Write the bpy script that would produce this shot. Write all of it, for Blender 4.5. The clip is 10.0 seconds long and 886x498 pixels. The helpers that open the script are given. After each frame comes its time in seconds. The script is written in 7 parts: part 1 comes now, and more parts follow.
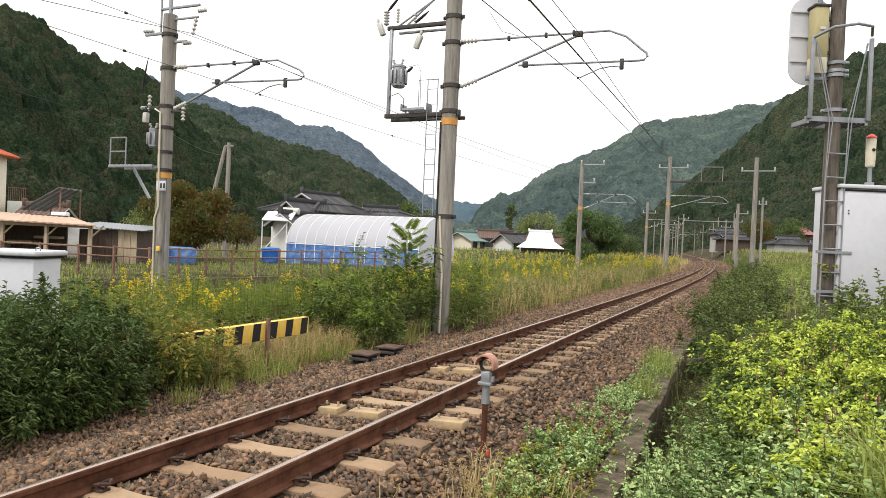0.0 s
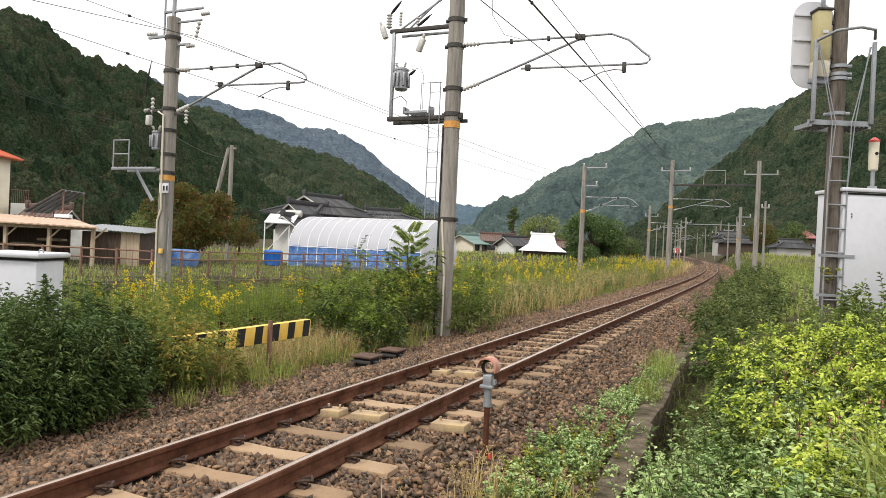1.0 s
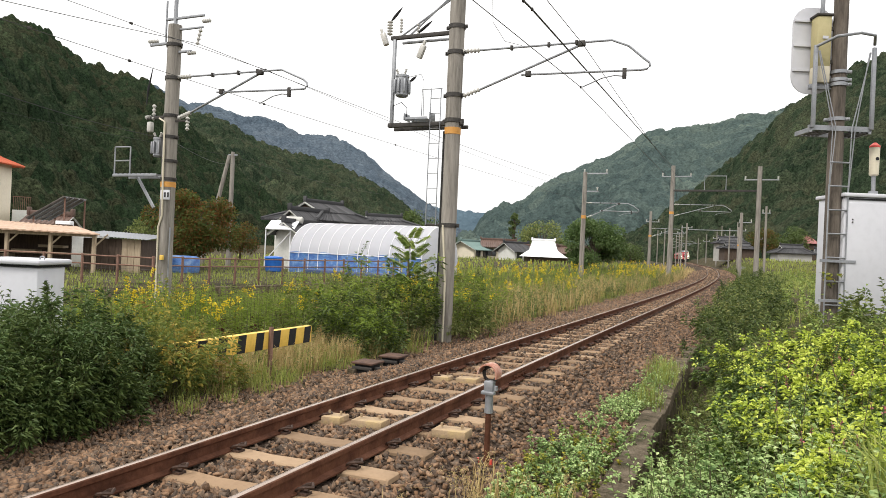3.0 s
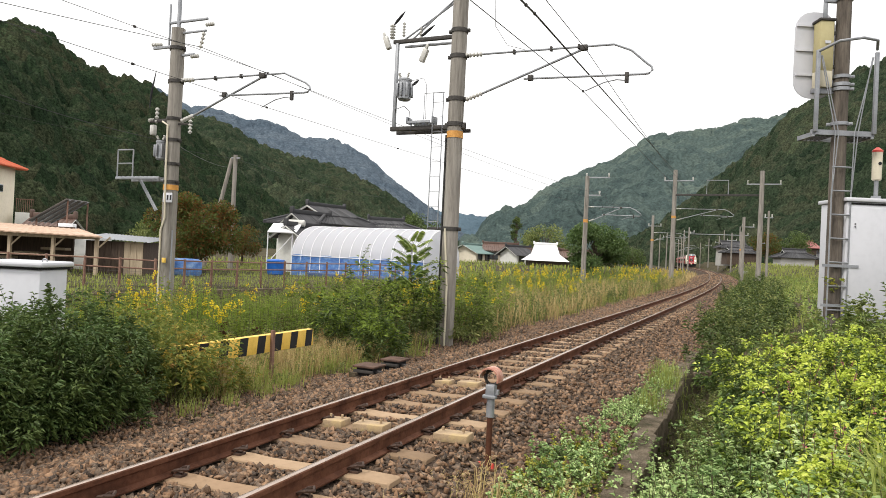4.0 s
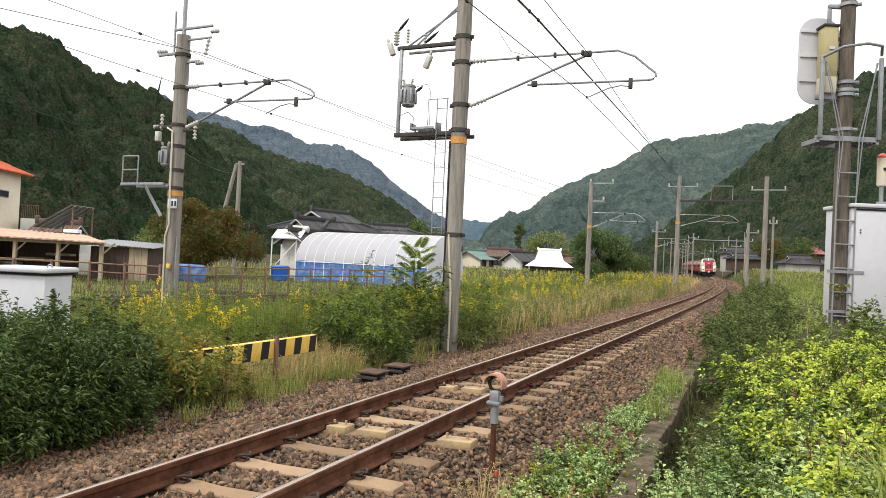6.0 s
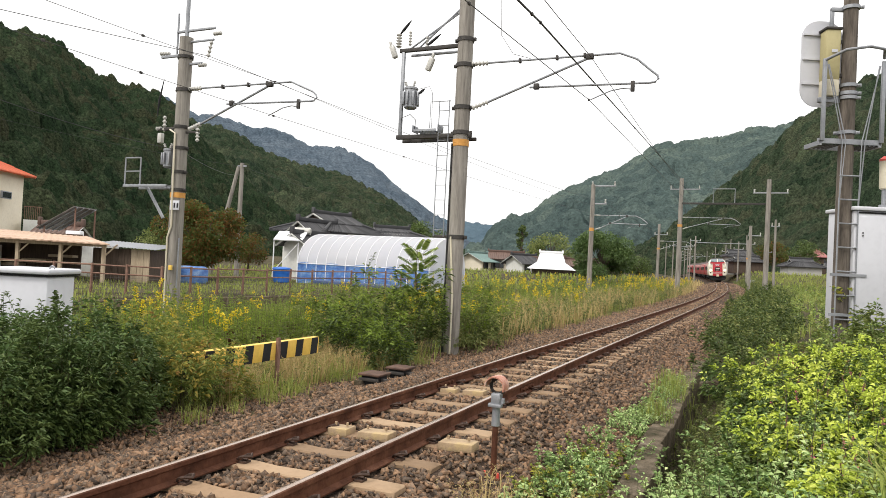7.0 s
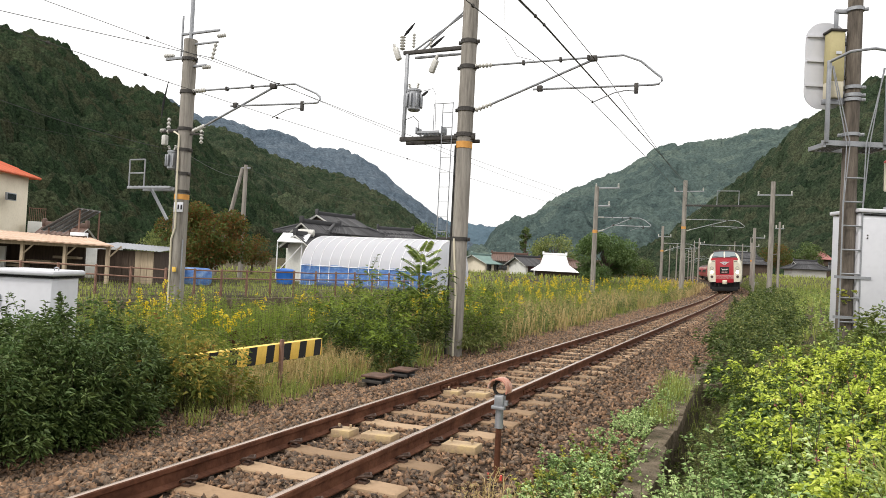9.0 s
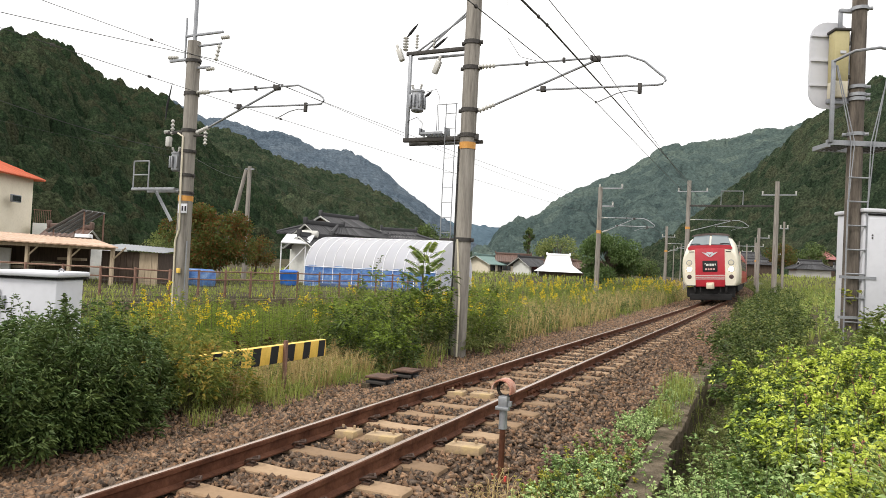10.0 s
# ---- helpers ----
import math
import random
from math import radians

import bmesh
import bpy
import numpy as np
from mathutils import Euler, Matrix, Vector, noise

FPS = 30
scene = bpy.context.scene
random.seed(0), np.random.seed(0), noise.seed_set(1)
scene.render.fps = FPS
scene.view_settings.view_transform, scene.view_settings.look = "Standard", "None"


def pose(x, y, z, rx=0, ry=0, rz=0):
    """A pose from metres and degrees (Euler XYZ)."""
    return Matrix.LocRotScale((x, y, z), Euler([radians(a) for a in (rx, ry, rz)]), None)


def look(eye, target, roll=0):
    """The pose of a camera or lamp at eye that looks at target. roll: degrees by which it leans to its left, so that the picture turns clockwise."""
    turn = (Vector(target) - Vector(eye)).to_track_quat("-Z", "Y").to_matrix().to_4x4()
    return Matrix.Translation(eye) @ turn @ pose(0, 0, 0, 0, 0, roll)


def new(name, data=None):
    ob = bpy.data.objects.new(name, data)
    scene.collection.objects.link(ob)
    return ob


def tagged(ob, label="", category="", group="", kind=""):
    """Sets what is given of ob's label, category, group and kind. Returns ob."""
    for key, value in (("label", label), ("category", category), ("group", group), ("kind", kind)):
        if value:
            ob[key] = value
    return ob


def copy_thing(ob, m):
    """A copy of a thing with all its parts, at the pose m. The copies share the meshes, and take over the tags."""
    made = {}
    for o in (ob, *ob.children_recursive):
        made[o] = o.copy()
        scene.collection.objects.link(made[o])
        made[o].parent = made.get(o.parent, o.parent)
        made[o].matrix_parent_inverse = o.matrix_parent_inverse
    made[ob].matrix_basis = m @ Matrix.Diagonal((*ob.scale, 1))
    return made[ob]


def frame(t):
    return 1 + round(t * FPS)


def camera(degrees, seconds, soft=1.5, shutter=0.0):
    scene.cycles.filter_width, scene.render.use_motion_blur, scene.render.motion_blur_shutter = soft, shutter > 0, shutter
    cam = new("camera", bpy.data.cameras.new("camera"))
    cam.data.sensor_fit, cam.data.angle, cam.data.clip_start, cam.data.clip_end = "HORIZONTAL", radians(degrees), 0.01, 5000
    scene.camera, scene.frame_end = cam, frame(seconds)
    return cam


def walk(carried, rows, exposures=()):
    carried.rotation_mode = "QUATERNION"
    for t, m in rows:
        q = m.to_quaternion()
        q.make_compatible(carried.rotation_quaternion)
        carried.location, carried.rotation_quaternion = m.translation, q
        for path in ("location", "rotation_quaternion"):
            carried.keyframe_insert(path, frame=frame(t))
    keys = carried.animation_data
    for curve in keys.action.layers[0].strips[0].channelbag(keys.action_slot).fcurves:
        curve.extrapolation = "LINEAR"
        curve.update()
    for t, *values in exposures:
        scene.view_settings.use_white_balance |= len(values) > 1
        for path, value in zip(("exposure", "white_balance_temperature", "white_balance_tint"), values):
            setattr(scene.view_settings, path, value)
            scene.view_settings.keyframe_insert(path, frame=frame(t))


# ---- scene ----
EYE = Vector((3.39, 0.0, 1.62))
# seconds, heading to the right of +y, tilt up, lean to the left (degrees)
TURNS = [
    (0, -23.675, -0.567, 2.555), (0.5, -23.827, -0.480, 2.545), (1, -23.869, -0.336, 2.660),
    (1.5, -23.900, -0.171, 2.765), (2, -23.811, -0.081, 2.687), (2.5, -23.904, 0.030, 2.566),
    (4, -24.145, 0.457, 2.728), (4.5, -24.273, 0.585, 2.805), (5, -24.144, 0.685, 2.850),
    (5.5, -24.347, 0.823, 2.748), (7, -24.654, 1.117, 2.863), (7.5, -24.694, 1.207, 3.038),
    (8, -24.854, 1.291, 3.123), (8.5, -24.920, 1.303, 2.998), (9, -24.940, 1.263, 2.926),
    (9.5, -25.064, 1.287, 2.842), (10, -25.244, 1.314, 2.814),
]


def gaze(yaw, tilt, lean):
    a, b = radians(yaw), radians(tilt)
    way = Vector((math.sin(a) * math.cos(b), math.cos(a) * math.cos(b), math.sin(b)))
    return look(EYE, EYE + way * 10, lean)


cam = camera(66.0, 10.0, soft=0.6)
walk(cam, [(t, gaze(a, b, c)) for t, a, b, c in TURNS], exposures=[(0, 0.46), (10, 0.46)])

# ---- overcast daylight ----
world = bpy.data.worlds.new("overcast_sky")
scene.world = world
world.use_nodes = True
nt = world.node_tree
bg = nt.nodes["Background"]
sky = nt.nodes.new("ShaderNodeTexSky")
sky.sky_type = "NISHITA"
sky.sun_disc = False
sky.sun_elevation = radians(48)
sky.sun_rotation = radians(205)
sky.dust_density = 6.0
mixer = nt.nodes.new("ShaderNodeMix")
mixer.data_type = "RGBA"
mixer.inputs["Factor"].default_value = 0.96
# an overcast dome, brighter overhead than at the horizon
dome = nt.nodes.new("ShaderNodeTexCoord")
split = nt.nodes.new("ShaderNodeSeparateXYZ")
nt.links.new(dome.outputs["Generated"], split.inputs["Vector"])
lift = nt.nodes.new("ShaderNodeMapRange")
lift.inputs["To Min"].default_value = 0.0
lift.inputs["To Max"].default_value = 1.0
nt.links.new(split.outputs["Z"], lift.inputs["Value"])
cloud = nt.nodes.new("ShaderNodeMix")
cloud.data_type = "RGBA"
cloud.inputs["A"].default_value = (8.3, 8.25, 8.2, 1)
cloud.inputs["B"].default_value = (15.5, 15.2, 14.8, 1)
nt.links.new(lift.outputs["Result"], cloud.inputs["Factor"])
nt.links.new(cloud.outputs["Result"], mixer.inputs["B"])
nt.links.new(sky.outputs["Color"], mixer.inputs["A"])
nt.links.new(mixer.outputs["Result"], bg.inputs["Color"])
bg.inputs["Strength"].default_value = 0.10
sun = new("sun", bpy.data.lights.new("sun", "SUN"))
sun.data.energy = 1.5
sun.data.angle = radians(11)
sun.data.color = (1.0, 0.95, 0.87)
sun.matrix_world = look((0, 0, 60), (0 + 14, 0 + 30, 24))

# ---- materials ----


def ramp_node(nt, cols, interp="LINEAR"):
    r = nt.nodes.new("ShaderNodeValToRGB")
    r.color_ramp.interpolation = interp
    els = r.color_ramp.elements
    n = len(cols)
    while len(els) < n:
        els.new(0.5)
    for i, c in enumerate(cols):
        els[i].position = i / max(1, n - 1)
        els[i].color = (*c, 1)
    return r


def mat(name, cols, scale=3.0, rough=0.8, metal=0.0, bump=0.15, fine=8.0, grain=0.35, stretch=(1, 1, 1), per="", spec=0.5):
    """Surface with a broad colour drift, a fine grain over it and a fine relief. per: 'object' or 'island' shifts each piece."""
    m = bpy.data.materials.new(name)
    m.use_nodes = True
    nt = m.node_tree
    lk = nt.links.new
    b = nt.nodes["Principled BSDF"]
    tc = nt.nodes.new("ShaderNodeTexCoord")
    mp = nt.nodes.new("ShaderNodeMapping")
    mp.inputs["Scale"].default_value = stretch
    lk(tc.outputs["Object"], mp.inputs["Vector"])
    n1 = nt.nodes.new("ShaderNodeTexNoise")
    n1.inputs["Scale"].default_value = scale
    n1.inputs["Detail"].default_value = 6
    n1.inputs["Roughness"].default_value = 0.65
    n2 = nt.nodes.new("ShaderNodeTexNoise")
    n2.inputs["Scale"].default_value = scale * fine
    n2.inputs["Detail"].default_value = 5
    for n in (n1, n2):
        lk(mp.outputs["Vector"], n.inputs["Vector"])
    spread = nt.nodes.new("ShaderNodeMapRange")
    spread.inputs["From Min"].default_value = 0.3
    spread.inputs["From Max"].default_value = 0.7
    lk(n1.outputs["Fac"], spread.inputs["Value"])
    fac = spread.outputs["Result"]
    if per:
        if per == "object":
            src = nt.nodes.new("ShaderNodeObjectInfo").outputs["Random"]
        else:
            src = nt.nodes.new("ShaderNodeNewGeometry").outputs["Random Per Island"]
        mm = nt.nodes.new("ShaderNodeMix")
        mm.inputs["Factor"].default_value = 0.8
        lk(fac, mm.inputs["A"])
        lk(src, mm.inputs["B"])
        fac = mm.outputs["Result"]
    r = ramp_node(nt, cols)
    lk(fac, r.inputs["Fac"])
    hsv = nt.nodes.new("ShaderNodeMix")
    hsv.data_type = "RGBA"
    hsv.blend_type = "MULTIPLY"
    hsv.inputs["Factor"].default_value = grain
    r2 = ramp_node(nt, [(0.35, 0.35, 0.35), (1, 1, 1), (1.0, 1.0, 1.0)])
    lk(n2.outputs["Fac"], r2.inputs["Fac"])
    lk(r.outputs["Color"], hsv.inputs["A"])
    lk(r2.outputs["Color"], hsv.inputs["B"])
    lk(hsv.outputs["Result"], b.inputs["Base Color"])
    b.inputs["Roughness"].default_value = rough
    b.inputs["Metallic"].default_value = metal
    b.inputs["Specular IOR Level"].default_value = spec
    if bump:
        bp = nt.nodes.new("ShaderNodeBump")
        bp.inputs["Strength"].default_value = bump
        bp.inputs["Distance"].default_value = 0.03
        lk(n2.outputs["Fac"], bp.inputs["Height"])
        lk(bp.outputs["Normal"], b.inputs["Normal"])
    return m


def leafmat(name, cols, through_light=0.35, rough=0.55, patch=0.25):
    """Leaf surface: each leaf takes its own tone, large patches drift, and light comes through."""
    m = bpy.data.materials.new(name)
    m.use_nodes = True
    nt = m.node_tree
    lk = nt.links.new
    b = nt.nodes["Principled BSDF"]
    geo = nt.nodes.new("ShaderNodeNewGeometry")
    tc = nt.nodes.new("ShaderNodeTexCoord")
    n1 = nt.nodes.new("ShaderNodeTexNoise")
    n1.inputs["Scale"].default_value = patch
    n1.inputs["Detail"].default_value = 4
    lk(tc.outputs["Object"], n1.inputs["Vector"])
    sp = nt.nodes.new("ShaderNodeMapRange")
    sp.inputs["From Min"].default_value = 0.32
    sp.inputs["From Max"].default_value = 0.68
    lk(n1.outputs["Fac"], sp.inputs["Value"])
    mm = nt.nodes.new("ShaderNodeMix")
    mm.inputs["Factor"].default_value = 0.55
    lk(sp.outputs["Result"], mm.inputs["A"])
    lk(geo.outputs["Random Per Island"], mm.inputs["B"])
    r = ramp_node(nt, cols)
    lk(mm.outputs["Result"], r.inputs["Fac"])
    lk(r.outputs["Color"], b.inputs["Base Color"])
    b.inputs["Roughness"].default_value = rough
    b.inputs["Specular IOR Level"].default_value = 0.2
    tr = nt.nodes.new("ShaderNodeBsdfTranslucent")
    lk(r.outputs["Color"], tr.inputs["Color"])
    mx = nt.nodes.new("ShaderNodeMixShader")
    mx.inputs["Fac"].default_value = through_light
    lk(b.outputs["BSDF"], mx.inputs[1])
    lk(tr.outputs["BSDF"], mx.inputs[2])
    lk(mx.outputs["Shader"], nt.nodes["Material Output"].inputs["Surface"])
    return m


def glow(name, colour, strength):
    m = bpy.data.materials.new(name)
    m.use_nodes = True
    b = m.node_tree.nodes["Principled BSDF"]
    b.inputs["Base Color"].default_value = (0.9, 0.9, 0.85, 1)
    b.inputs["Emission Color"].default_value = (*colour, 1)
    b.inputs["Emission Strength"].default_value = strength
    return m


def glass_pane(name, tint=(0.05, 0.06, 0.07), rough=0.06):
    m = bpy.data.materials.new(name)
    m.use_nodes = True
    b = m.node_tree.nodes["Principled BSDF"]
    b.inputs["Base Color"].default_value = (*tint, 1)
    b.inputs["Roughness"].default_value = rough
    b.inputs["Specular IOR Level"].default_value = 0.9
    return m


RUST = mat("rusted_rail_steel", [(0.050, 0.021, 0.013), (0.105, 0.044, 0.026), (0.165, 0.075, 0.045)], 4, 0.72, 0.15, 0.25, spec=.12)
CLIPIRON = mat("dark_clip_iron", [(0.022, 0.014, 0.011), (0.06, 0.034, 0.024), (0.10, 0.055, 0.036)], 9, 0.7, 0.2, 0.2)
RAILTOP = mat("worn_rail_head", [(0.36, 0.26, 0.20), (0.50, 0.40, 0.34)], 6, 0.26, 0.75, 0.05, stretch=(4, 0.3, 1))
SLEEPER = mat("tan_stained_concrete", [(0.20, 0.135, 0.085), (0.29, 0.195, 0.12), (0.38, 0.27, 0.175)], 2.5, 0.9, 0, 0.25, per="object", spec=.2)
BALLAST = mat("ballast_fines", [(0.014, 0.011, 0.009), (0.055, 0.038, 0.028), (0.12, 0.085, 0.062)], 14, 0.95, 0, 1.0, fine=3, spec=.1)
STONE = mat("ballast_stone", [(0.016, 0.012, 0.010), (0.085, 0.056, 0.038), (0.22, 0.125, 0.070), (0.085, 0.063, 0.048), (0.32, 0.195, 0.115), (0.15, 0.108, 0.078), (0.035, 0.026, 0.021), (0.46, 0.33, 0.22)], 20, 0.7, 0, 0.3, per="island", spec=.2)
SOIL = mat("weedy_soil", [(0.022, 0.020, 0.012), (0.042, 0.036, 0.020), (0.072, 0.060, 0.033), (0.080, 0.078, 0.034)], 0.6, 0.95, 0, 0.9, fine=22, spec=.1)
CONC = mat("weathered_concrete", [(0.13, 0.117, 0.10), (0.24, 0.22, 0.195), (0.34, 0.315, 0.28)], 1.6, 0.9, 0, 0.3, grain=0.5, stretch=(7, 7, 0.45))
OLDCONC = mat("mossy_concrete", [(0.022, 0.028, 0.010), (0.085, 0.068, 0.045), (0.15, 0.12, 0.085), (0.23, 0.185, 0.14)], 5, 0.95, 0, 1.0, spec=.15)
DARKPOLE = mat("dark_stained_concrete", [(0.045, 0.037, 0.03), (0.115, 0.095, 0.077), (0.20, 0.17, 0.14)], 2.2, 0.9, 0, 0.4, grain=0.5, stretch=(4, 4, 0.5))
GALV = mat("galvanised_steel", [(0.24, 0.25, 0.27), (0.34, 0.35, 0.37)], 5, 0.5, 0.55, 0.05)
DARKSTEEL = mat("dark_weathered_steel", [(0.035, 0.033, 0.032), (0.075, 0.068, 0.062)], 6, 0.7, 0.4, 0.1)
PORCELAIN = mat("porcelain", [(0.42, 0.41, 0.38), (0.56, 0.55, 0.52)], 8, 0.3, 0, 0.0)
WHITEPAINT = mat("white_enamel_paint", [(0.52, 0.525, 0.565), (0.59, 0.595, 0.635)], 1.2, 0.4, 0, 0.03, grain=0.12)
CREAMPAINT = mat("olive_cream_paint", [(0.36, 0.31, 0.15), (0.44, 0.385, 0.20)], 3, 0.5, 0, 0.03, grain=0.15)
PALECREAM = mat("pale_cream_paint", [(0.54, 0.49, 0.37), (0.62, 0.57, 0.45)], 3, 0.5, 0, 0.03, grain=0.15)
ORANGE = mat("orange_band", [(0.50, 0.22, 0.04), (0.62, 0.31, 0.07)], 6, 0.6, 0, 0.05)
WIRE = mat("dark_cable", [(0.02, 0.02, 0.02), (0.04, 0.04, 0.04)], 8, 0.6, 0.3, 0)
YELLOW = mat("hazard_yellow", [(0.66, 0.42, 0.07), (0.80, 0.54, 0.11)], 5, 0.6, 0, 0.1)
BLACK = mat("hazard_black", [(0.006, 0.006, 0.007), (0.016, 0.016, 0.018)], 5, 0.85, 0, 0.1)
FENCERUST = mat("rusty_pipe", [(0.14, 0.075, 0.05), (0.26, 0.15, 0.115)], 6, 0.85, 0.1, 0.2)
RED = mat("signal_red", [(0.55, 0.05, 0.04), (0.66, 0.09, 0.06)], 5, 0.5, 0, 0.05)

# ---- mesh tools ----


class Shape:
    """Collects vertices and faces of one mesh."""

    def __init__(self):
        self.v, self.f = [], []

    def add(self, vs, fs):
        k = len(self.v)
        self.v += [tuple(p) for p in vs]
        self.f += [tuple(i + k for i in q) for q in fs]
        return self

    def box(self, c, s, m=None, ch=0.0):
        """Box of size s about c; ch cuts its edges back."""
        bm = bmesh.new()
        bmesh.ops.create_cube(bm, size=1)
        bmesh.ops.scale(bm, vec=s, verts=bm.verts)
        if ch:
            bmesh.ops.bevel(bm, geom=bm.edges[:], offset=ch, segments=2, affect="EDGES", profile=0.5)
        bmesh.ops.translate(bm, vec=c, verts=bm.verts)
        if m is not None:
            bm.transform(m)
        bm.verts.index_update()
        self.add([v.co[:] for v in bm.verts], [[v.index for v in f.verts] for f in bm.faces])
        bm.free()
        return self

    def cyl(self, a, b, r, r2=None, n=12, caps=True):
        a, b = Vector(a), Vector(b)
        q = (b - a).to_track_quat("Z", "Y").to_matrix()
        r2 = r if r2 is None else r2
        vs = []
        for p, rr in ((a, r), (b, r2)):
            for i in range(n):
                t = 2 * math.pi * i / n
                vs.append(p + q @ Vector((rr * math.cos(t), rr * math.sin(t), 0)))
        fs = [(i, (i + 1) % n, n + (i + 1) % n, n + i) for i in range(n)]
        if caps:
            fs += [tuple(range(n - 1, -1, -1)), tuple(range(n, 2 * n))]
        return self.add(vs, fs)

    def tube(self, pts, r, n=8):
        pts = [Vector(p) for p in pts]
        vs, fs = [], []
        up = Vector((0.13, 0.21, 1)).normalized()
        for k, p in enumerate(pts):
            d = (pts[min(k + 1, len(pts) - 1)] - pts[max(k - 1, 0)]).normalized()
            ref = up if abs(d.dot(up)) < 0.95 else Vector((1, 0, 0))
            x = d.cross(ref).normalized()
            y = d.cross(x)
            rr = r[k] if isinstance(r, (list, tuple)) else r
            for i in range(n):
                t = 2 * math.pi * i / n
                vs.append(p + x * (rr * math.cos(t)) + y * (rr * math.sin(t)))
        for k in range(len(pts) - 1):
            for i in range(n):
                j = (i + 1) % n
                fs.append((k * n + i, k * n + j, k * n + n + j, k * n + n + i))
        fs += [tuple(range(n - 1, -1, -1)), tuple(range(len(vs) - n, len(vs)))]
        return self.add(vs, fs)

    def lathe(self, base, prof, n=14, axis=(0, 0, 1)):
        """Rings (height, radius) along axis from base."""
        base = Vector(base)
        q = Vector(axis).normalized().to_track_quat("Z", "Y").to_matrix()
        vs = []
        for h, r in prof:
            for i in range(n):
                t = 2 * math.pi * i / n
                vs.append(base + q @ Vector((r * math.cos(t), r * math.sin(t), h)))
        fs = []
        for k in range(len(prof) - 1):
            for i in range(n):
                j = (i + 1) % n
                fs.append((k * n + i, k * n + j, k * n + n + j, k * n + n + i))
        fs += [tuple(range(n - 1, -1, -1)), tuple(range(len(vs) - n, len(vs)))]
        return self.add(vs, fs)

    def prism(self, outline, a, b):
        """Outline of (x, z) pushed from y = a to y = b."""
        n = len(outline)
        vs = [(x, a, z) for x, z in outline] + [(x, b, z) for x, z in outline]
        fs = [(i, (i + 1) % n, n + (i + 1) % n, n + i) for i in range(n)]
        return self.add(vs, fs + [tuple(range(n - 1, -1, -1)), tuple(range(n, 2 * n))])

    def shift(self, m):
        self.v = [tuple(m @ Vector(p)) for p in self.v]
        return self


def part(name, shape, material, parent=None, label="", smooth=True, angle=38):
    me = bpy.data.meshes.new(name)
    if isinstance(shape, Shape):
        me.from_pydata(shape.v, [], shape.f)
    else:
        v, f = shape
        me.from_pydata(v, [], f)
    me.materials.append(material)
    if smooth:
        me.polygons.foreach_set("use_smooth", [True] * len(me.polygons))
        me.set_sharp_from_angle(angle=radians(angle))
    me.update()
    ob = new(name, me)
    if parent is not None:
        ob.parent = parent
    if label:
        ob["label"] = label
    return ob


def fast_mesh(name, v, f, material, parent=None, label="", smooth=False):
    """Big mesh from arrays of vertices (n, 3) and faces (m, 3 or 4)."""
    me = bpy.data.meshes.new(name)
    v = np.asarray(v, dtype=np.float32)
    f = np.asarray(f, dtype=np.int32)
    k = f.shape[1]
    me.vertices.add(len(v))
    me.vertices.foreach_set("co", v.ravel())
    me.loops.add(f.size)
    me.loops.foreach_set("vertex_index", f.ravel())
    me.polygons.add(len(f))
    me.polygons.foreach_set("loop_start", np.arange(0, f.size, k, dtype=np.int32))
    me.polygons.foreach_set("loop_total", np.full(len(f), k, dtype=np.int32))
    if smooth:
        me.polygons.foreach_set("use_smooth", np.ones(len(f), dtype=bool))
    me.update(calc_edges=True)
    me.validate()
    me.materials.append(material)
    ob = new(name, me)
    if parent is not None:
        ob.parent = parent
    if label:
        ob["label"] = label
    return ob


def thing(name, m, label, category, group=""):
    ob = new(name)
    ob.matrix_basis = m
    return tagged(ob, label, category, group)


rng = np.random.default_rng(7)


def unit(a):
    return a / np.maximum(np.linalg.norm(a, axis=-1, keepdims=True), 1e-9)


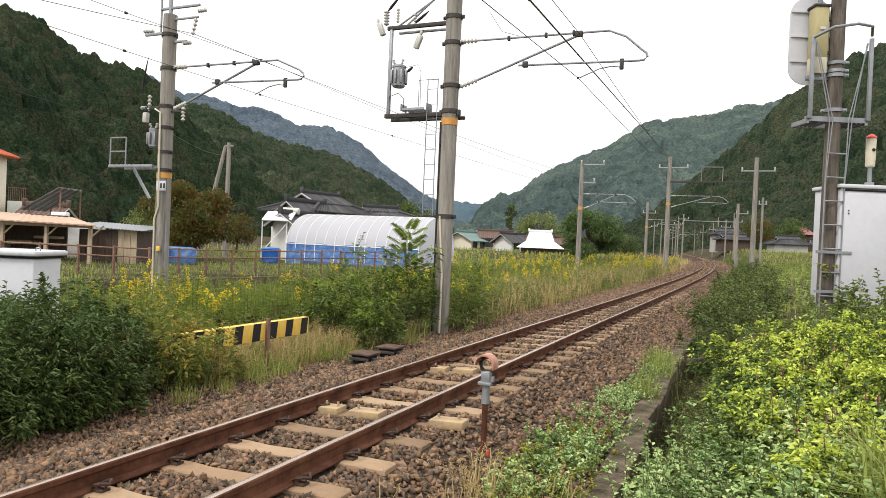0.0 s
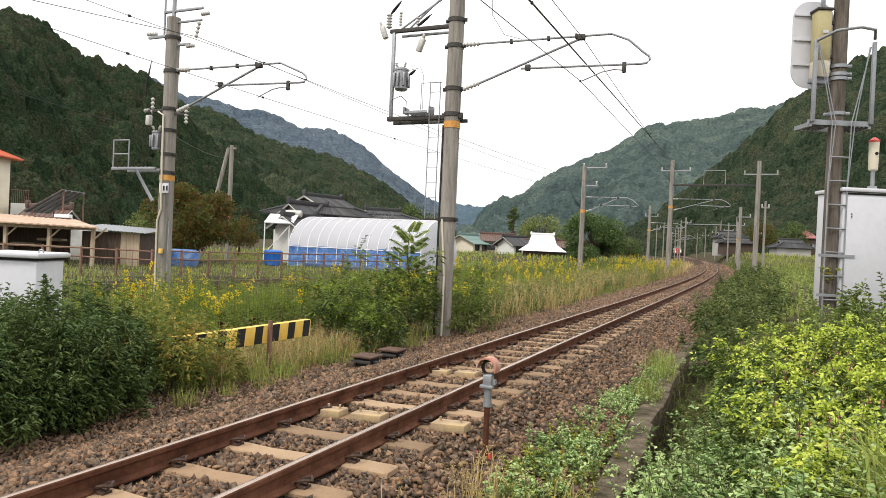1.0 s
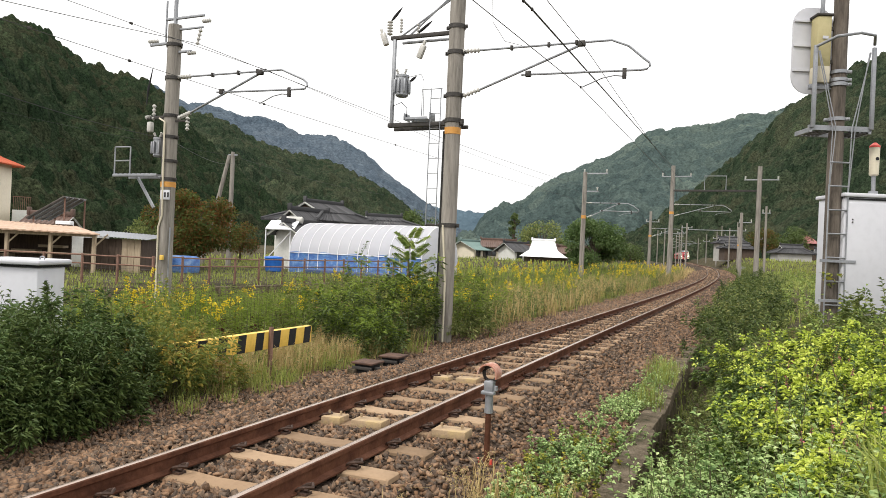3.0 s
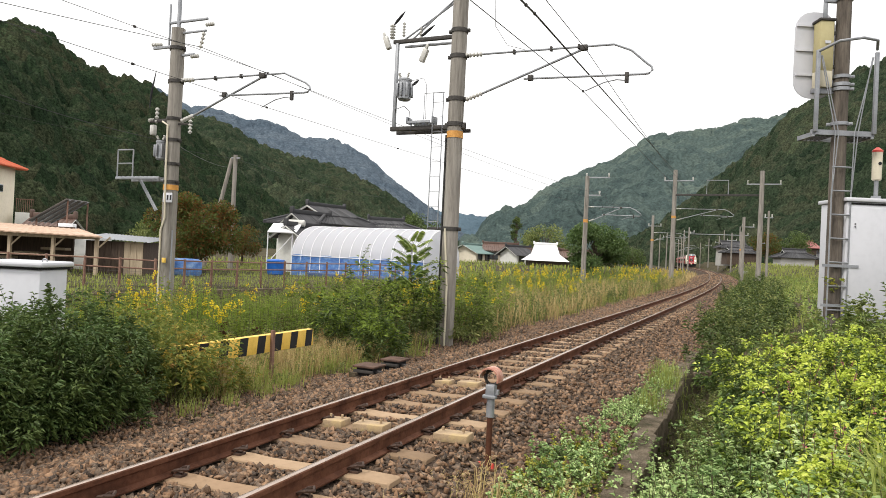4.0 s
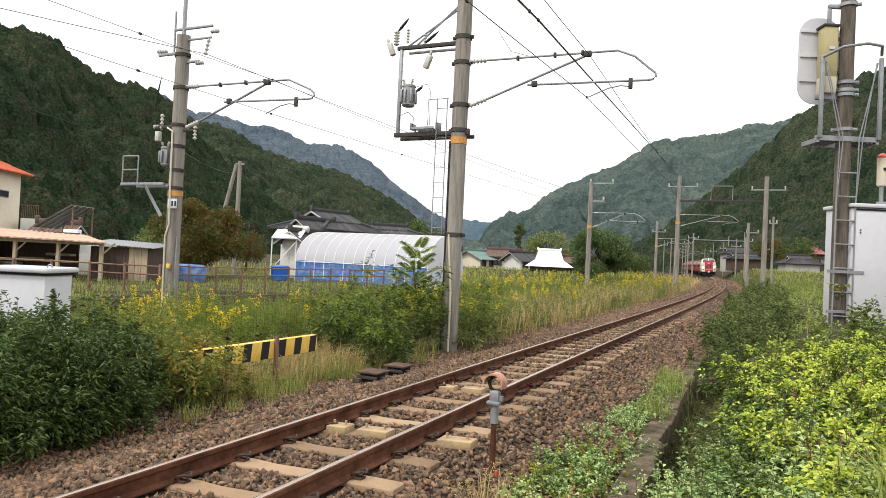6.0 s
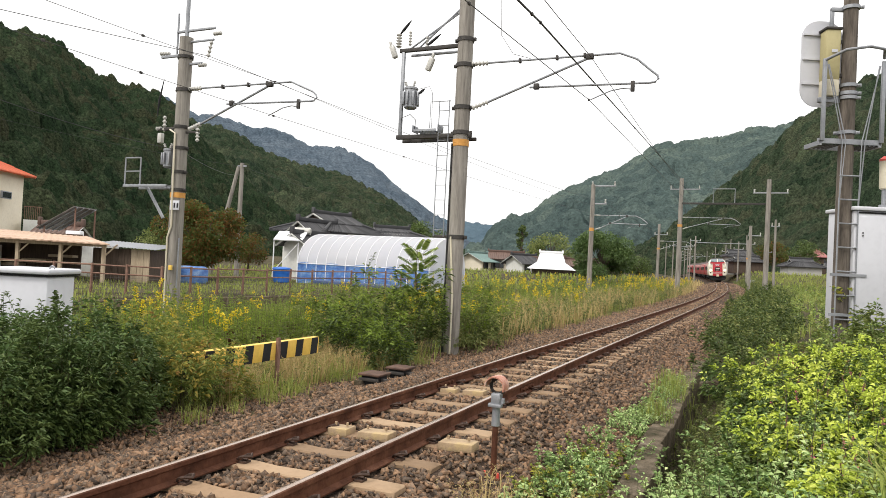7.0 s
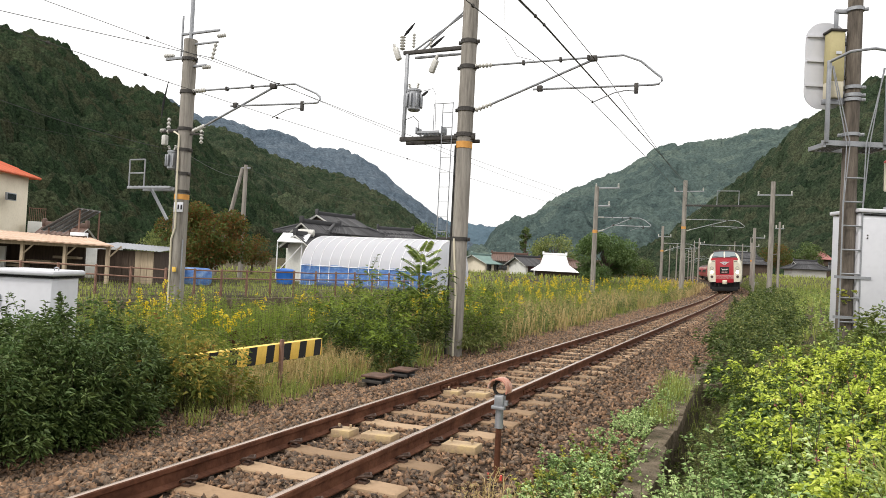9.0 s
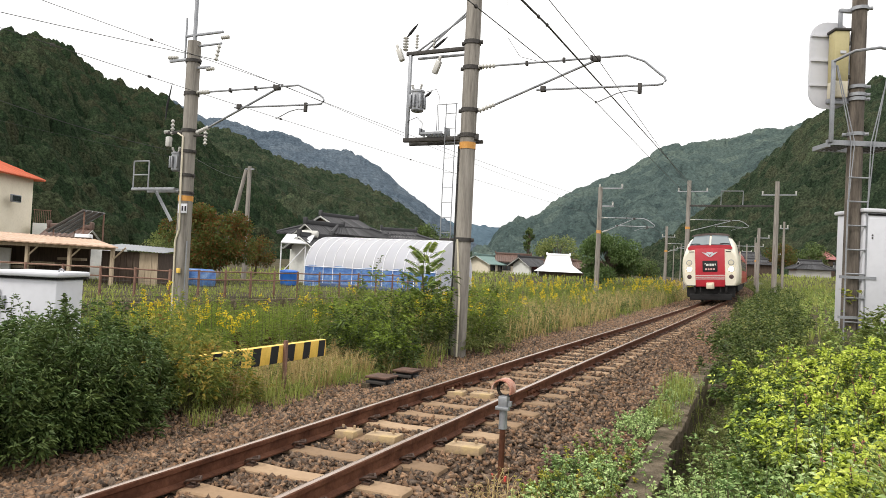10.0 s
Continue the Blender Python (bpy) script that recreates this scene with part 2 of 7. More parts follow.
class Foliage:
    """Gathers leaves, blades and stems as triangle arrays."""

    def __init__(self):
        self.vs, self.fs, self.k = [], [], 0

    def put(self, v, f):
        self.vs.append(v.reshape(-1, 3))
        self.fs.append(f + self.k)
        self.k += v.reshape(-1, 3).shape[0]

    def leaves(self, p, d, length, width, fold=0.25, droop=0.3):
        """Folded pointed leaves from base points p along d."""
        n = len(p)
        d = unit(d)
        side = unit(np.cross(d, unit(rng.normal(size=(n, 3)) * 0.45 + np.array([0, 0, 1.0]))))
        nor = np.cross(side, d)
        L = np.broadcast_to(np.asarray(length, float), (n,))[:, None]
        Wd = np.broadcast_to(np.asarray(width, float), (n,))[:, None]
        mid = p + d * L * 0.42 + nor * Wd * fold
        tip = p + d * L - np.array([0, 0, 1.0]) * L * droop
        v = np.stack([p, mid - side * Wd * 0.5, tip, mid + side * Wd * 0.5], 1)
        o = np.arange(n)[:, None, None] * 4
        f = np.array([[0, 1, 2], [0, 2, 3]])[None] + o
        self.put(v, f.reshape(-1, 3))

    def simple(self, p, d, length, width, droop=0.2):
        """Flat diamond leaves, for what is further off."""
        n = len(p)
        d = unit(d)
        side = unit(np.cross(d, rng.normal(size=(n, 3))))
        L = np.broadcast_to(np.asarray(length, float), (n,))[:, None]
        Wd = np.broadcast_to(np.asarray(width, float), (n,))[:, None]
        mid = p + d * L * 0.45
        tip = p + d * L - np.array([0, 0, 1.0]) * L * droop
        v = np.stack([p, mid - side * Wd * 0.5, tip, mid + side * Wd * 0.5], 1)
        o = np.arange(n)[:, None, None] * 4
        f = np.array([[0, 1, 2], [0, 2, 3]])[None] + o
        self.put(v, f.reshape(-1, 3))

    def blades(self, p, h, lean, width, curl=0.5):
        """Grass blades that rise from p and bend over."""
        n = len(p)
        a = rng.uniform(0, 2 * np.pi, n)
        out = np.stack([np.cos(a), np.sin(a), np.zeros(n)], 1)
        side = np.stack([-np.sin(a), np.cos(a), np.zeros(n)], 1)
        h = np.broadcast_to(np.asarray(h, float), (n,))[:, None]
        ln = np.broadcast_to(np.asarray(lean, float), (n,))[:, None]
        w = np.broadcast_to(np.asarray(width, float), (n,))[:, None]
        z = np.array([0, 0, 1.0])
        m2 = p + z * h * (0.72 - 0.1 * ln) + out * h * ln * 0.42
        tip = p + z * h * (1 - curl * ln) + out * h * ln * 1.1
        v = np.stack([p - side * w * 0.5, p + side * w * 0.5, m2 - side * w * 0.42, m2 + side * w * 0.42, tip], 1)
        o = np.arange(n)[:, None, None] * 5
        f = np.array([[0, 1, 3], [0, 3, 2], [2, 3, 4]])[None] + o
        self.put(v, f.reshape(-1, 3))
        return tip

    def stems(self, a, b, r0, r1=None, bend=None):
        """Three-sided stems from a to b."""
        n = len(a)
        d = unit(b - a)
        x = unit(np.cross(d, np.array([0.3, 0.5, 0.2])))
        y = np.cross(d, x)
        mid = (a + b) / 2 if bend is None else (a + b) / 2 + bend
        r0 = np.broadcast_to(np.asarray(r0, float), (n,))[:, None]
        r1 = r0 * 0.35 if r1 is None else np.broadcast_to(np.asarray(r1, float), (n,))[:, None]
        rings = []
        for p, r in ((a, r0), (mid, (r0 + r1) / 2), (b, r1)):
            for k in range(3):
                t = 2 * math.pi * k / 3
                rings.append(p + x * r * math.cos(t) + y * r * math.sin(t))
        v = np.stack(rings, 1)
        fs = []
        for k in range(2):
            for i in range(3):
                j = (i + 1) % 3
                fs += [[k * 3 + i, k * 3 + j, k * 3 + 3 + j], [k * 3 + i, k * 3 + 3 + j, k * 3 + 3 + i]]
        o = np.arange(n)[:, None, None] * 9
        self.put(v, (np.array(fs)[None] + o).reshape(-1, 3))

    def build(self, name, material, parent=None, label=""):
        return fast_mesh(name, np.concatenate(self.vs), np.concatenate(self.fs), material, parent, label)


# ---- the line of the railway and the lie of the land ----
LINE_Y = np.array([-60, -20, 0, 12, 25, 40, 66, 93, 122, 182, 212, 300, 400, 520], float)
LINE_X = np.array([0, 0, 0, 0.03, 0.38, 0.80, 0.62, -0.45, -2.3, -8.5, -12.1, -22.4, -34.5, -49], float)
LINE_Z = np.array([0.05, 0.05, 0.03, 0.02, 0.10, 0.25, 0.36, 0.53, 0.78, 1.12, 1.42, 1.8, 1.9, 2.0], float)
LINE_C = np.array([0.04, 0.04, 0.04, 0.042, 0.06, 0.08, 0.085, 0.085, 0.085, 0.085, 0.085, 0.085, 0.08, 0.08], float)
CURVE_Y = np.linspace(-60, 520, 2321)


def smooth_line(v):
    """Monotone in y, slopes from neighbours, then a short running mean."""
    s = np.gradient(v, LINE_Y)
    i = np.clip(np.searchsorted(LINE_Y, CURVE_Y) - 1, 0, len(LINE_Y) - 2)
    h = LINE_Y[i + 1] - LINE_Y[i]
    t = (CURVE_Y - LINE_Y[i]) / h
    r = (2 * t**3 - 3 * t**2 + 1) * v[i] + (t**3 - 2 * t**2 + t) * h * s[i] + (3 * t**2 - 2 * t**3) * v[i + 1] + (t**3 - t**2) * h * s[i + 1]
    return r


CX, CZ, CC = smooth_line(LINE_X), smooth_line(LINE_Z), smooth_line(LINE_C)
ARC = np.concatenate([[0], np.cumsum(np.hypot(np.diff(CURVE_Y), np.diff(CX)))])
ARC -= np.interp(0, CURVE_Y, ARC)


def cx(y):
    return np.interp(y, CURVE_Y, CX)


def cz(y):
    return np.interp(y, CURVE_Y, CZ)


def cc(y):
    return np.interp(y, CURVE_Y, CC)


def on_line(y, u, h):
    """Point u metres to the right of the track's middle and h above its rail tops."""
    k = (cx(y + 0.5) - cx(y - 0.5))
    n = 1 / math.hypot(1, k)
    return Vector((cx(y) + u * n - h * cc(y), y - u * k * n, cz(y) + u * cc(y) + h))


def line_pose(y):
    k = cx(y + 0.5) - cx(y - 0.5)
    g = cz(y + 0.5) - cz(y - 0.5)
    fwd = Vector((k, 1, g)).normalized()
    right = Vector((1, -k, cc(y))).normalized()
    up = right.cross(fwd).normalized()
    right = fwd.cross(up)
    m = Matrix((right, fwd, up)).transposed().to_4x4()
    m.translation = (cx(y), y, cz(y))
    return m


def step(a, b, v):
    t = np.clip((v - a) / (b - a), 0, 1)
    return t * t * (3 - 2 * t)


def platform_edge(y):
    return -14.55 + 0.125 * (np.clip(y, -5, 55) - 18.3)


def ground_z(x, y):
    """Height of the land."""
    x, y = np.asarray(x, float), np.asarray(y, float)
    u = x - cx(y)
    base = cz(y)
    left = -0.46 + 0.0 * u
    right = -0.46 * (1 - step(2.2, 2.3, u)) + -0.34 * step(2.2, 2.3, u)
    near = (1 - step(14.5, 17.0, y)) * (0.25 + 0.75 * step(5.2, 7.5, y))
    right = right + near * (-0.42 * step(2.46, 2.56, u) * (1 - step(2.85, 3.3, u)))
    rise = 0.12 + 0.32 * step(9, 14, y) * (1 - step(30, 60, y))
    right = right + step(2.9, 3.9, u) * (0.34 + rise * step(2.9, 6, u))
    z = np.where(u < 0, left, right)
    z = z + base
    far_left = step(0, 0.25, platform_edge(y) - x) * step(-8, -7, y)
    z = z + far_left * (0.37 - base * 0.6)
    z = z + 1.55 * step(55, 125, y) * step(2.7, 6, u) + 0.6 * step(45, 88, y) * step(5, 12, -u)
    return z


BED = np.array([(-2.72, -0.43), (-2.3, -0.385), (-1.75, -0.27), (-1.45, -0.205), (-0.9, -0.19), (0, -0.185), (0.9, -0.19), (1.1, -0.22), (1.4, -0.33), (1.8, -0.36), (2.15, -0.40), (2.32, -0.44)])


def top_z(x, y):
    """Height of the land or of the ballast on it."""
    u = np.asarray(x, float) - cx(y)
    bed = cz(y) + np.interp(u, BED[:, 0], BED[:, 1]) + u * cc(y)
    inside = (u > -2.75) & (u < 2.32)
    return np.where(inside, np.maximum(bed, ground_z(x, y)), ground_z(x, y))

# ---- ground ----
DARKCOVER = mat("dark_trough_concrete", [(0.03, 0.03, 0.032), (0.06, 0.058, 0.055)], 3, 0.9, 0, 0.2)
us = np.unique(np.concatenate([np.linspace(-900, -60, 22), np.linspace(-60, -18, 22), np.linspace(-18, -2.4, 40), np.linspace(-2.4, 2.4, 9),
                               np.linspace(2.2, 4.2, 41), np.linspace(4.2, 20, 24), np.linspace(20, 80, 14), np.linspace(80, 900, 20)]))
ys = np.unique(np.concatenate([np.linspace(-300, -12, 12), np.linspace(-12, 40, 105), np.linspace(40, 120, 60), np.linspace(120, 300, 40), np.linspace(300, 2600, 24)]))
UU, YY = np.meshgrid(us, ys)
XX = UU + cx(YY)
ZZ = ground_z(XX, YY)
bumpy = np.array([noise.noise((x * 0.45, y * 0.45, 3.1)) for x, y in zip(XX.ravel(), YY.ravel())]).reshape(XX.shape)
ZZ += bumpy * 0.06 * (np.abs(UU) > 2.9) * (np.abs(UU) < 60)
n1, n2 = len(ys), len(us)
ii = (np.arange(n1 - 1)[:, None] * n2 + np.arange(n2 - 1)[None]).ravel()
ground = fast_mesh("ground", np.stack([XX, YY, ZZ], -1).reshape(-1, 3), np.stack([ii, ii + 1, ii + n2 + 1, ii + n2], 1), SOIL, smooth=True)
tagged(ground, "weedy brown and green soil beside the railway", "ground", kind="structure")

# ballast bed
prof = [tuple(p) for p in BED]
by = np.concatenate([np.arange(-12, 40, 0.5), np.arange(40, 420, 2.0)])
bv = np.array([on_line(y, u, h + (0.045 if 0.7 < abs(u) < 1.6 else 0.016 if abs(u) < .5 else 0) * float(step(18, 34, y)))[:] for y in by for u, h in prof])
m = len(prof)
ii = (np.arange(len(by) - 1)[:, None] * m + np.arange(m - 1)[None]).ravel()
bed = fast_mesh("ballast_bed", bv, np.stack([ii, ii + 1, ii + m + 1, ii + m], 1), BALLAST, smooth=True)
tagged(bed, "bed of broken grey-brown stone under the rails", "ballast", kind="structure")


def scatter_stones(n, y0, y1, size, seed, u0=-3.0, u1=2.35):
    """Angular stones over the bed."""
    r = np.random.default_rng(seed)
    # more of them close by
    y = y0 + (y1 - y0) * r.random(n) ** 1.9
    u = r.uniform(u0, u1, n)
    pu = np.array([p[0] for p in prof])
    ph = np.array([p[1] for p in prof])
    h = np.where(u < -2.72, -0.455, np.interp(u, pu, ph))
    keep = (np.abs(np.abs(u) - 0.565) > 0.10)
    k = (y - 3.276) / 0.665
    off = np.abs(k - np.round(k)) * 0.665
    keep &= ~((off < 0.13) & (np.abs(u) < 1.04))
    y, u, h = y[keep], u[keep], h[keep]
    n = len(y)
    octa = np.array([[1, 0, 0], [-1, 0, 0], [0, 1, 0], [0, -1, 0], [0, 0, 1], [0, 0, -1]], float) * 0.62
    tris = np.array([[0, 2, 4], [2, 1, 4], [1, 3, 4], [3, 0, 4], [2, 0, 5], [1, 2, 5], [3, 1, 5], [0, 3, 5]])
    chip = np.array([[math.cos(a) * .72, math.sin(a) * .72, z] for z in (-.36, .36) for a in (0, 2.094, 4.189)])
    sides = np.array([[0, 2, 1], [3, 4, 5], [0, 1, 4], [0, 4, 3], [1, 2, 5], [1, 5, 4], [2, 0, 3], [2, 3, 5]])
    flat = r.random(n) < .85
    v = np.where(flat[:, None, None], chip[None], octa[None]) * r.uniform(0.8, 1.15, (n, 6, 1)) + r.uniform(-.2, .2, (n, 6, 3))
    v = v * np.array([1.2, 0.95, 0.78])
    a = r.normal(size=(n, 3))
    a = unit(a)
    th = r.uniform(0, 2 * np.pi, n)[:, None, None]
    ax = a[:, None, :]
    v = v * np.cos(th) + np.cross(np.broadcast_to(ax, v.shape), v) * np.sin(th) + ax * (v * ax).sum(-1, keepdims=True) * (1 - np.cos(th))
    s = size * r.uniform(0.5, 1.6, n) * (1 + 0.022 * np.maximum(y - 6, 0))
    v = v * s[:, None, None]
    c = np.stack([cx(y) + u - h * cc(y), y, cz(y) + u * cc(y) + h + s * r.uniform(0.0, 0.38, n)], 1)
    land = top_z(c[:, 0], y) + s * .2
    for i in np.nonzero(u < -2.85)[0]:
        land[i] += .06 * noise.noise((c[i, 0] * .45, y[i] * .45, 3.1))
    c[:, 2] = np.where(u < -2.85, land, np.where(u < -1.7, np.maximum(c[:, 2], land), c[:, 2]))
    v = v + c[:, None, :]
    f = np.where(flat[:, None, None], sides[None], tris[None]) + np.arange(n)[:, None, None] * 6
    return v.reshape(-1, 3), f.reshape(-1, 3)


sv, sf = scatter_stones(80000, 2.0, 38, 0.037, 5)
stones = fast_mesh("ballast_stones", sv, sf, STONE)
sv, sf = scatter_stones(7000, 3.0, 28, 0.034, 6, -3.5, -2.5)
tagged(fast_mesh("stray_stones", sv, sf, STONE), "small stray stones on the bare soil beside the ballast", "ballast", kind="stuff")
sv, sf = scatter_stones(13000, 36, 112, 0.036, 8)
tagged(fast_mesh("far_ballast_stones", sv, sf, STONE), "broken grey-brown stone along the far curve", "ballast", kind="stuff")
sv, sf = scatter_stones(16000, -8, 2.1, 0.045, 9)
tagged(fast_mesh("near_ballast_stones", sv, sf, STONE), "broken stone between the near sleepers", "ballast", kind="stuff")
tagged(stones, "loose angular grey and rust-brown ballast stones", "ballast", kind="stuff")

# concrete kerb of the ditch, its pieces end to end
kerb = tagged(new("ditch_kerb"), "mossy old concrete kerb along the ditch", "kerb", kind="structure")
r0 = random.Random(4)
y = 3.0
while y < 16.4:
    ln = 0.98
    s = Shape()
    s.box((0, 0, 0), (0.25, ln - 0.03, 0.5), ch=0.03)
    p = part("kerb_stone", s, OLDCONC, kerb)
    x = cx(y) + 2.40 - 0.02 * (y - 9)
    p.matrix_basis = pose(x + r0.uniform(-.02, .02), y + ln / 2, cz(y) - 0.52 + r0.uniform(-.025, .025), r0.uniform(-1.5, 1.5), r0.uniform(-4, 4), r0.uniform(-2.5, 2.5))
    y += ln

# cable trough along the left foot of the ballast
trough = tagged(new("cable_trough"), "dark flat cable trough covers beside the ballast", "cable trough", kind="structure")
for i in range(3):
    y = 4.0 + i * 0.6
    part("trough_cover", Shape().box((0, 0, 0), (0.30, 0.585, 0.12), ch=0.01), DARKCOVER, trough).matrix_basis = pose(float(cx(y)) - 2.98, y + .3, -0.475 + r0.uniform(-.01, .01), 0, 0, r0.uniform(-.6, .6))

# low retaining wall and slab of the relay-box terrace
wall = tagged(new("terrace_wall"), "low dark old concrete retaining wall under weeds", "wall", kind="structure")
for i in range(4):
    s = Shape().box((0, 0, 0), (0.62, 0.22, 0.52), ch=0.02)
    part("wall_block", s, OLDCONC, wall).matrix_basis = pose(3.7 + 0.62 * i, 13.0 + 0.1 * i, 0.02 + 0.01 * (i % 2), 0, 0, 9)

board = tagged(new("ditch_board"), "dark old timber lying across the ditch", "timber")
part("plank", Shape().box((0, 0, 0), (.75, .12, .13), ch=.02), OLDCONC, board).matrix_basis = pose(2.85, 13.2, -.30, 0, -4, 48)
part("stake", Shape().box((0, 0, 0), (.12, .1, .62), ch=.02), OLDCONC, board).matrix_basis = pose(3.66, 12.7, .16, 0, 14, 10)

# platform edge wall on the far side of the siding
plat = tagged(new("platform_wall"), "low dark concrete wall of an old platform", "wall", kind="structure")
for i in range(36):
    y = -6 + i * 1.6
    s = Shape().box((0, 0, 0), (0.25, 1.585, 0.62), ch=0.015)
    part("wall_block", s, OLDCONC, plat).matrix_basis = pose(float(platform_edge(y + .8)), y + 0.8, -0.40 + float(cz(y)) * 0.35, 0, 0, -7.1)

# ---- the track ----
track = tagged(new("railway_track"), "single narrow-gauge track with rusty rails and tan sleepers", "railway track")
RAILP = [(-0.0625, -0.153), (0.0625, -0.153), (0.0625, -0.142), (0.012, -0.122), (0.009, -0.05), (0.032, -0.038), (0.0325, -0.008), (0.026, 0.0), (-0.026, 0.0), (-0.0325, -0.008), (-0.032, -0.038), (-0.009, -0.05), (-0.012, -0.122), (-0.0625, -0.142)]
ry = np.concatenate([np.arange(-12, 60, 1.0), np.arange(60, 420, 2.5)])
for side in (-1, 1):
    vs, fs = [], []
    k = len(RAILP)
    for y in ry:
        vs += [on_line(y, side * 0.566 + u, h)[:] for u, h in RAILP]
    for j in range(len(ry) - 1):
        for i in range(k):
            fs.append((j * k + i, j * k + (i + 1) % k, (j + 1) * k + (i + 1) % k, (j + 1) * k + i))
    rail = part("rail", (vs, fs), RUST, track)
    vs, fs = [], []
    for y in ry:
        vs += [on_line(y, side * 0.566 + u, h)[:] for u, h in ((-0.027, 0.0005), (-0.020, 0.0035), (0.020, 0.0035), (0.027, 0.0005))]
    for j in range(len(ry) - 1):
        for i in range(3):
            fs.append((j * 4 + i, j * 4 + i + 1, j * 4 + i + 5, j * 4 + i + 4))
    part("running_surface", (vs, fs), RAILTOP, rail, "worn shiny rail head")


def sleeper_shape():
    s = Shape()
    xs = [-1.0, -0.985, -0.72, -0.42, -0.2, 0.2, 0.42, 0.72, 0.985, 1.0]
    tops = [-0.172, -0.160, -0.153, -0.153, -0.165, -0.165, -0.153, -0.153, -0.160, -0.172]
    wid = [0.095, 0.105, 0.11, 0.11, 0.10, 0.10, 0.11, 0.11, 0.105, 0.095]
    vs, fs = [], []
    for x, t, w in zip(xs, tops, wid):
        vs += [(x, -w - 0.02, -0.33), (x, -w, t - 0.012), (x, -w + 0.014, t), (x, w - 0.014, t), (x, w, t - 0.012), (x, w + 0.02, -0.33)]
    for j in range(len(xs) - 1):
        for i in range(5):
            fs.append((j * 6 + i, j * 6 + 6 + i, j * 6 + 7 + i, j * 6 + i + 1))
    fs += [(0, 1, 2, 3, 4, 5), tuple(range(len(vs) - 1, len(vs) - 7, -1))]
    s.add(vs, fs)
    return s


def clip_shape():
    """Sprung steel clip on its shoulder."""
    s = Shape()
    s.box((0.012, 0, 0.008), (0.075, 0.075, 0.016))
    s.tube([(-0.04, -0.026, 0.028), (0.0, -0.048, 0.052), (0.05, -0.046, 0.066), (0.082, 0.0, 0.058), (0.05, 0.046, 0.066), (0.0, 0.048, 0.052), (-0.04, 0.026, 0.028), (0.0, 0.004, 0.03), (0.045, 0.0, 0.026)], 0.0125, 5)
    return s


sl_me = part("sleeper", sleeper_shape(), SLEEPER, track).data
first = bpy.data.objects["sleeper"]
clip_me = part("rail_clip", clip_shape(), CLIPIRON, first).data
bpy.data.objects.remove(bpy.data.objects["rail_clip"])
rs = random.Random(2)
for k in range(-9, 280):
    y = 3.276 + 0.665 * k
    ob = first if k == -9 else new("sleeper", sl_me)
    ob.parent = track
    ob.matrix_basis = line_pose(y) @ pose(rs.uniform(-.02, .02), rs.uniform(-.012, .012), rs.uniform(-.006, .004), 0, 0, rs.uniform(-.7, .7))
    if y < 26:
        for sx in (-0.566, 0.566):
            for d in (-1, 1):
                c = new("rail_clip", clip_me)
                c.parent = ob
                c.matrix_basis = pose(sx + d * 0.075, 0, -0.152, 0, 0, 0 if d > 0 else 180)
# further sleepers, joined
s = sleeper_shape()
vs = np.array(s.v)
va, fa = [], []
for k in range(280, 520):
    mm = np.array(line_pose(3.276 + 0.665 * k))
    fa += [tuple(i + len(va) * len(vs) for i in f) for f in s.f]
    va.append(vs @ mm[:3, :3].T + mm[:3, 3])
tagged(part("distant_sleepers", (np.concatenate(va).tolist(), fa), SLEEPER, track), kind="stuff")
# rail joints with fishplates and the tie blocks of the signal cable
for y, side in ((8.9, -1), (9.1, 1)):
    s = Shape()
    for d in (-0.02, 0.02):
        s.box((side * 0.566 + d, y, -0.085), (0.018, 0.56, 0.06), ch=0.004)
    for i in range(4):
        s.cyl((side * 0.566 + 0.02, y - .2 + .133 * i, -0.085), (side * 0.566 + 0.06, y - .2 + .133 * i, -0.085), 0.016, n=6)
    part("fishplate", s.shift(Matrix.Translation((cx(y), 0, cz(y) + side * .566 * cc(y)))), RUST, track)
BLOCKP = mat("yellowed_concrete_block", [(0.24, 0.17, 0.10), (0.36, 0.26, 0.16), (0.46, 0.34, 0.16)], 6, 0.9, 0, 0.25)
for y, u, w in ((5.93, -0.36, 0.22), (5.93, 0.05, 0.34), (5.93, 0.93, 0.34), (8.62, -0.36, 0.22), (8.65, 0.0, 0.3)):
    s = Shape().box((0, 0, 0), (w, 0.2, 0.08), ch=0.012)
    for q in (-.3, .3):
        s.cyl((w * q, 0, 0.05), (w * q, 0, 0.085), 0.014, n=6)
    part("cable_block", s, BLOCKP, track, "yellowed concrete block with bolts").matrix_basis = line_pose(y) @ pose(u, 0, -0.14, 0, 0, 2)

# rusty siding hidden in the weeds
sid = tagged(new("siding_track"), "disused rusty siding rails among weeds", "railway track")
for u in (-0.566, 0.566):
    s = Shape()
    s.prism([(a, z + .02) for a, z in RAILP], 9.0, 75.0)
    ob = part("rail", s, RUST, sid)
    ob.matrix_basis = pose(-7.0 + u - 0.055 * 9, 0, -0.22, 0.28, 0, -3.2)
for i in range(60):
    y = 9.5 + i * 1.1
    part("sleeper", Shape().box((0, 0, 0), (2.0, .2, .14), ch=.01), DARKCOVER, sid).matrix_basis = pose(-7.5 + 0.056 * y, y, -0.44 + .0049 * y, 0, 0, -3.2)

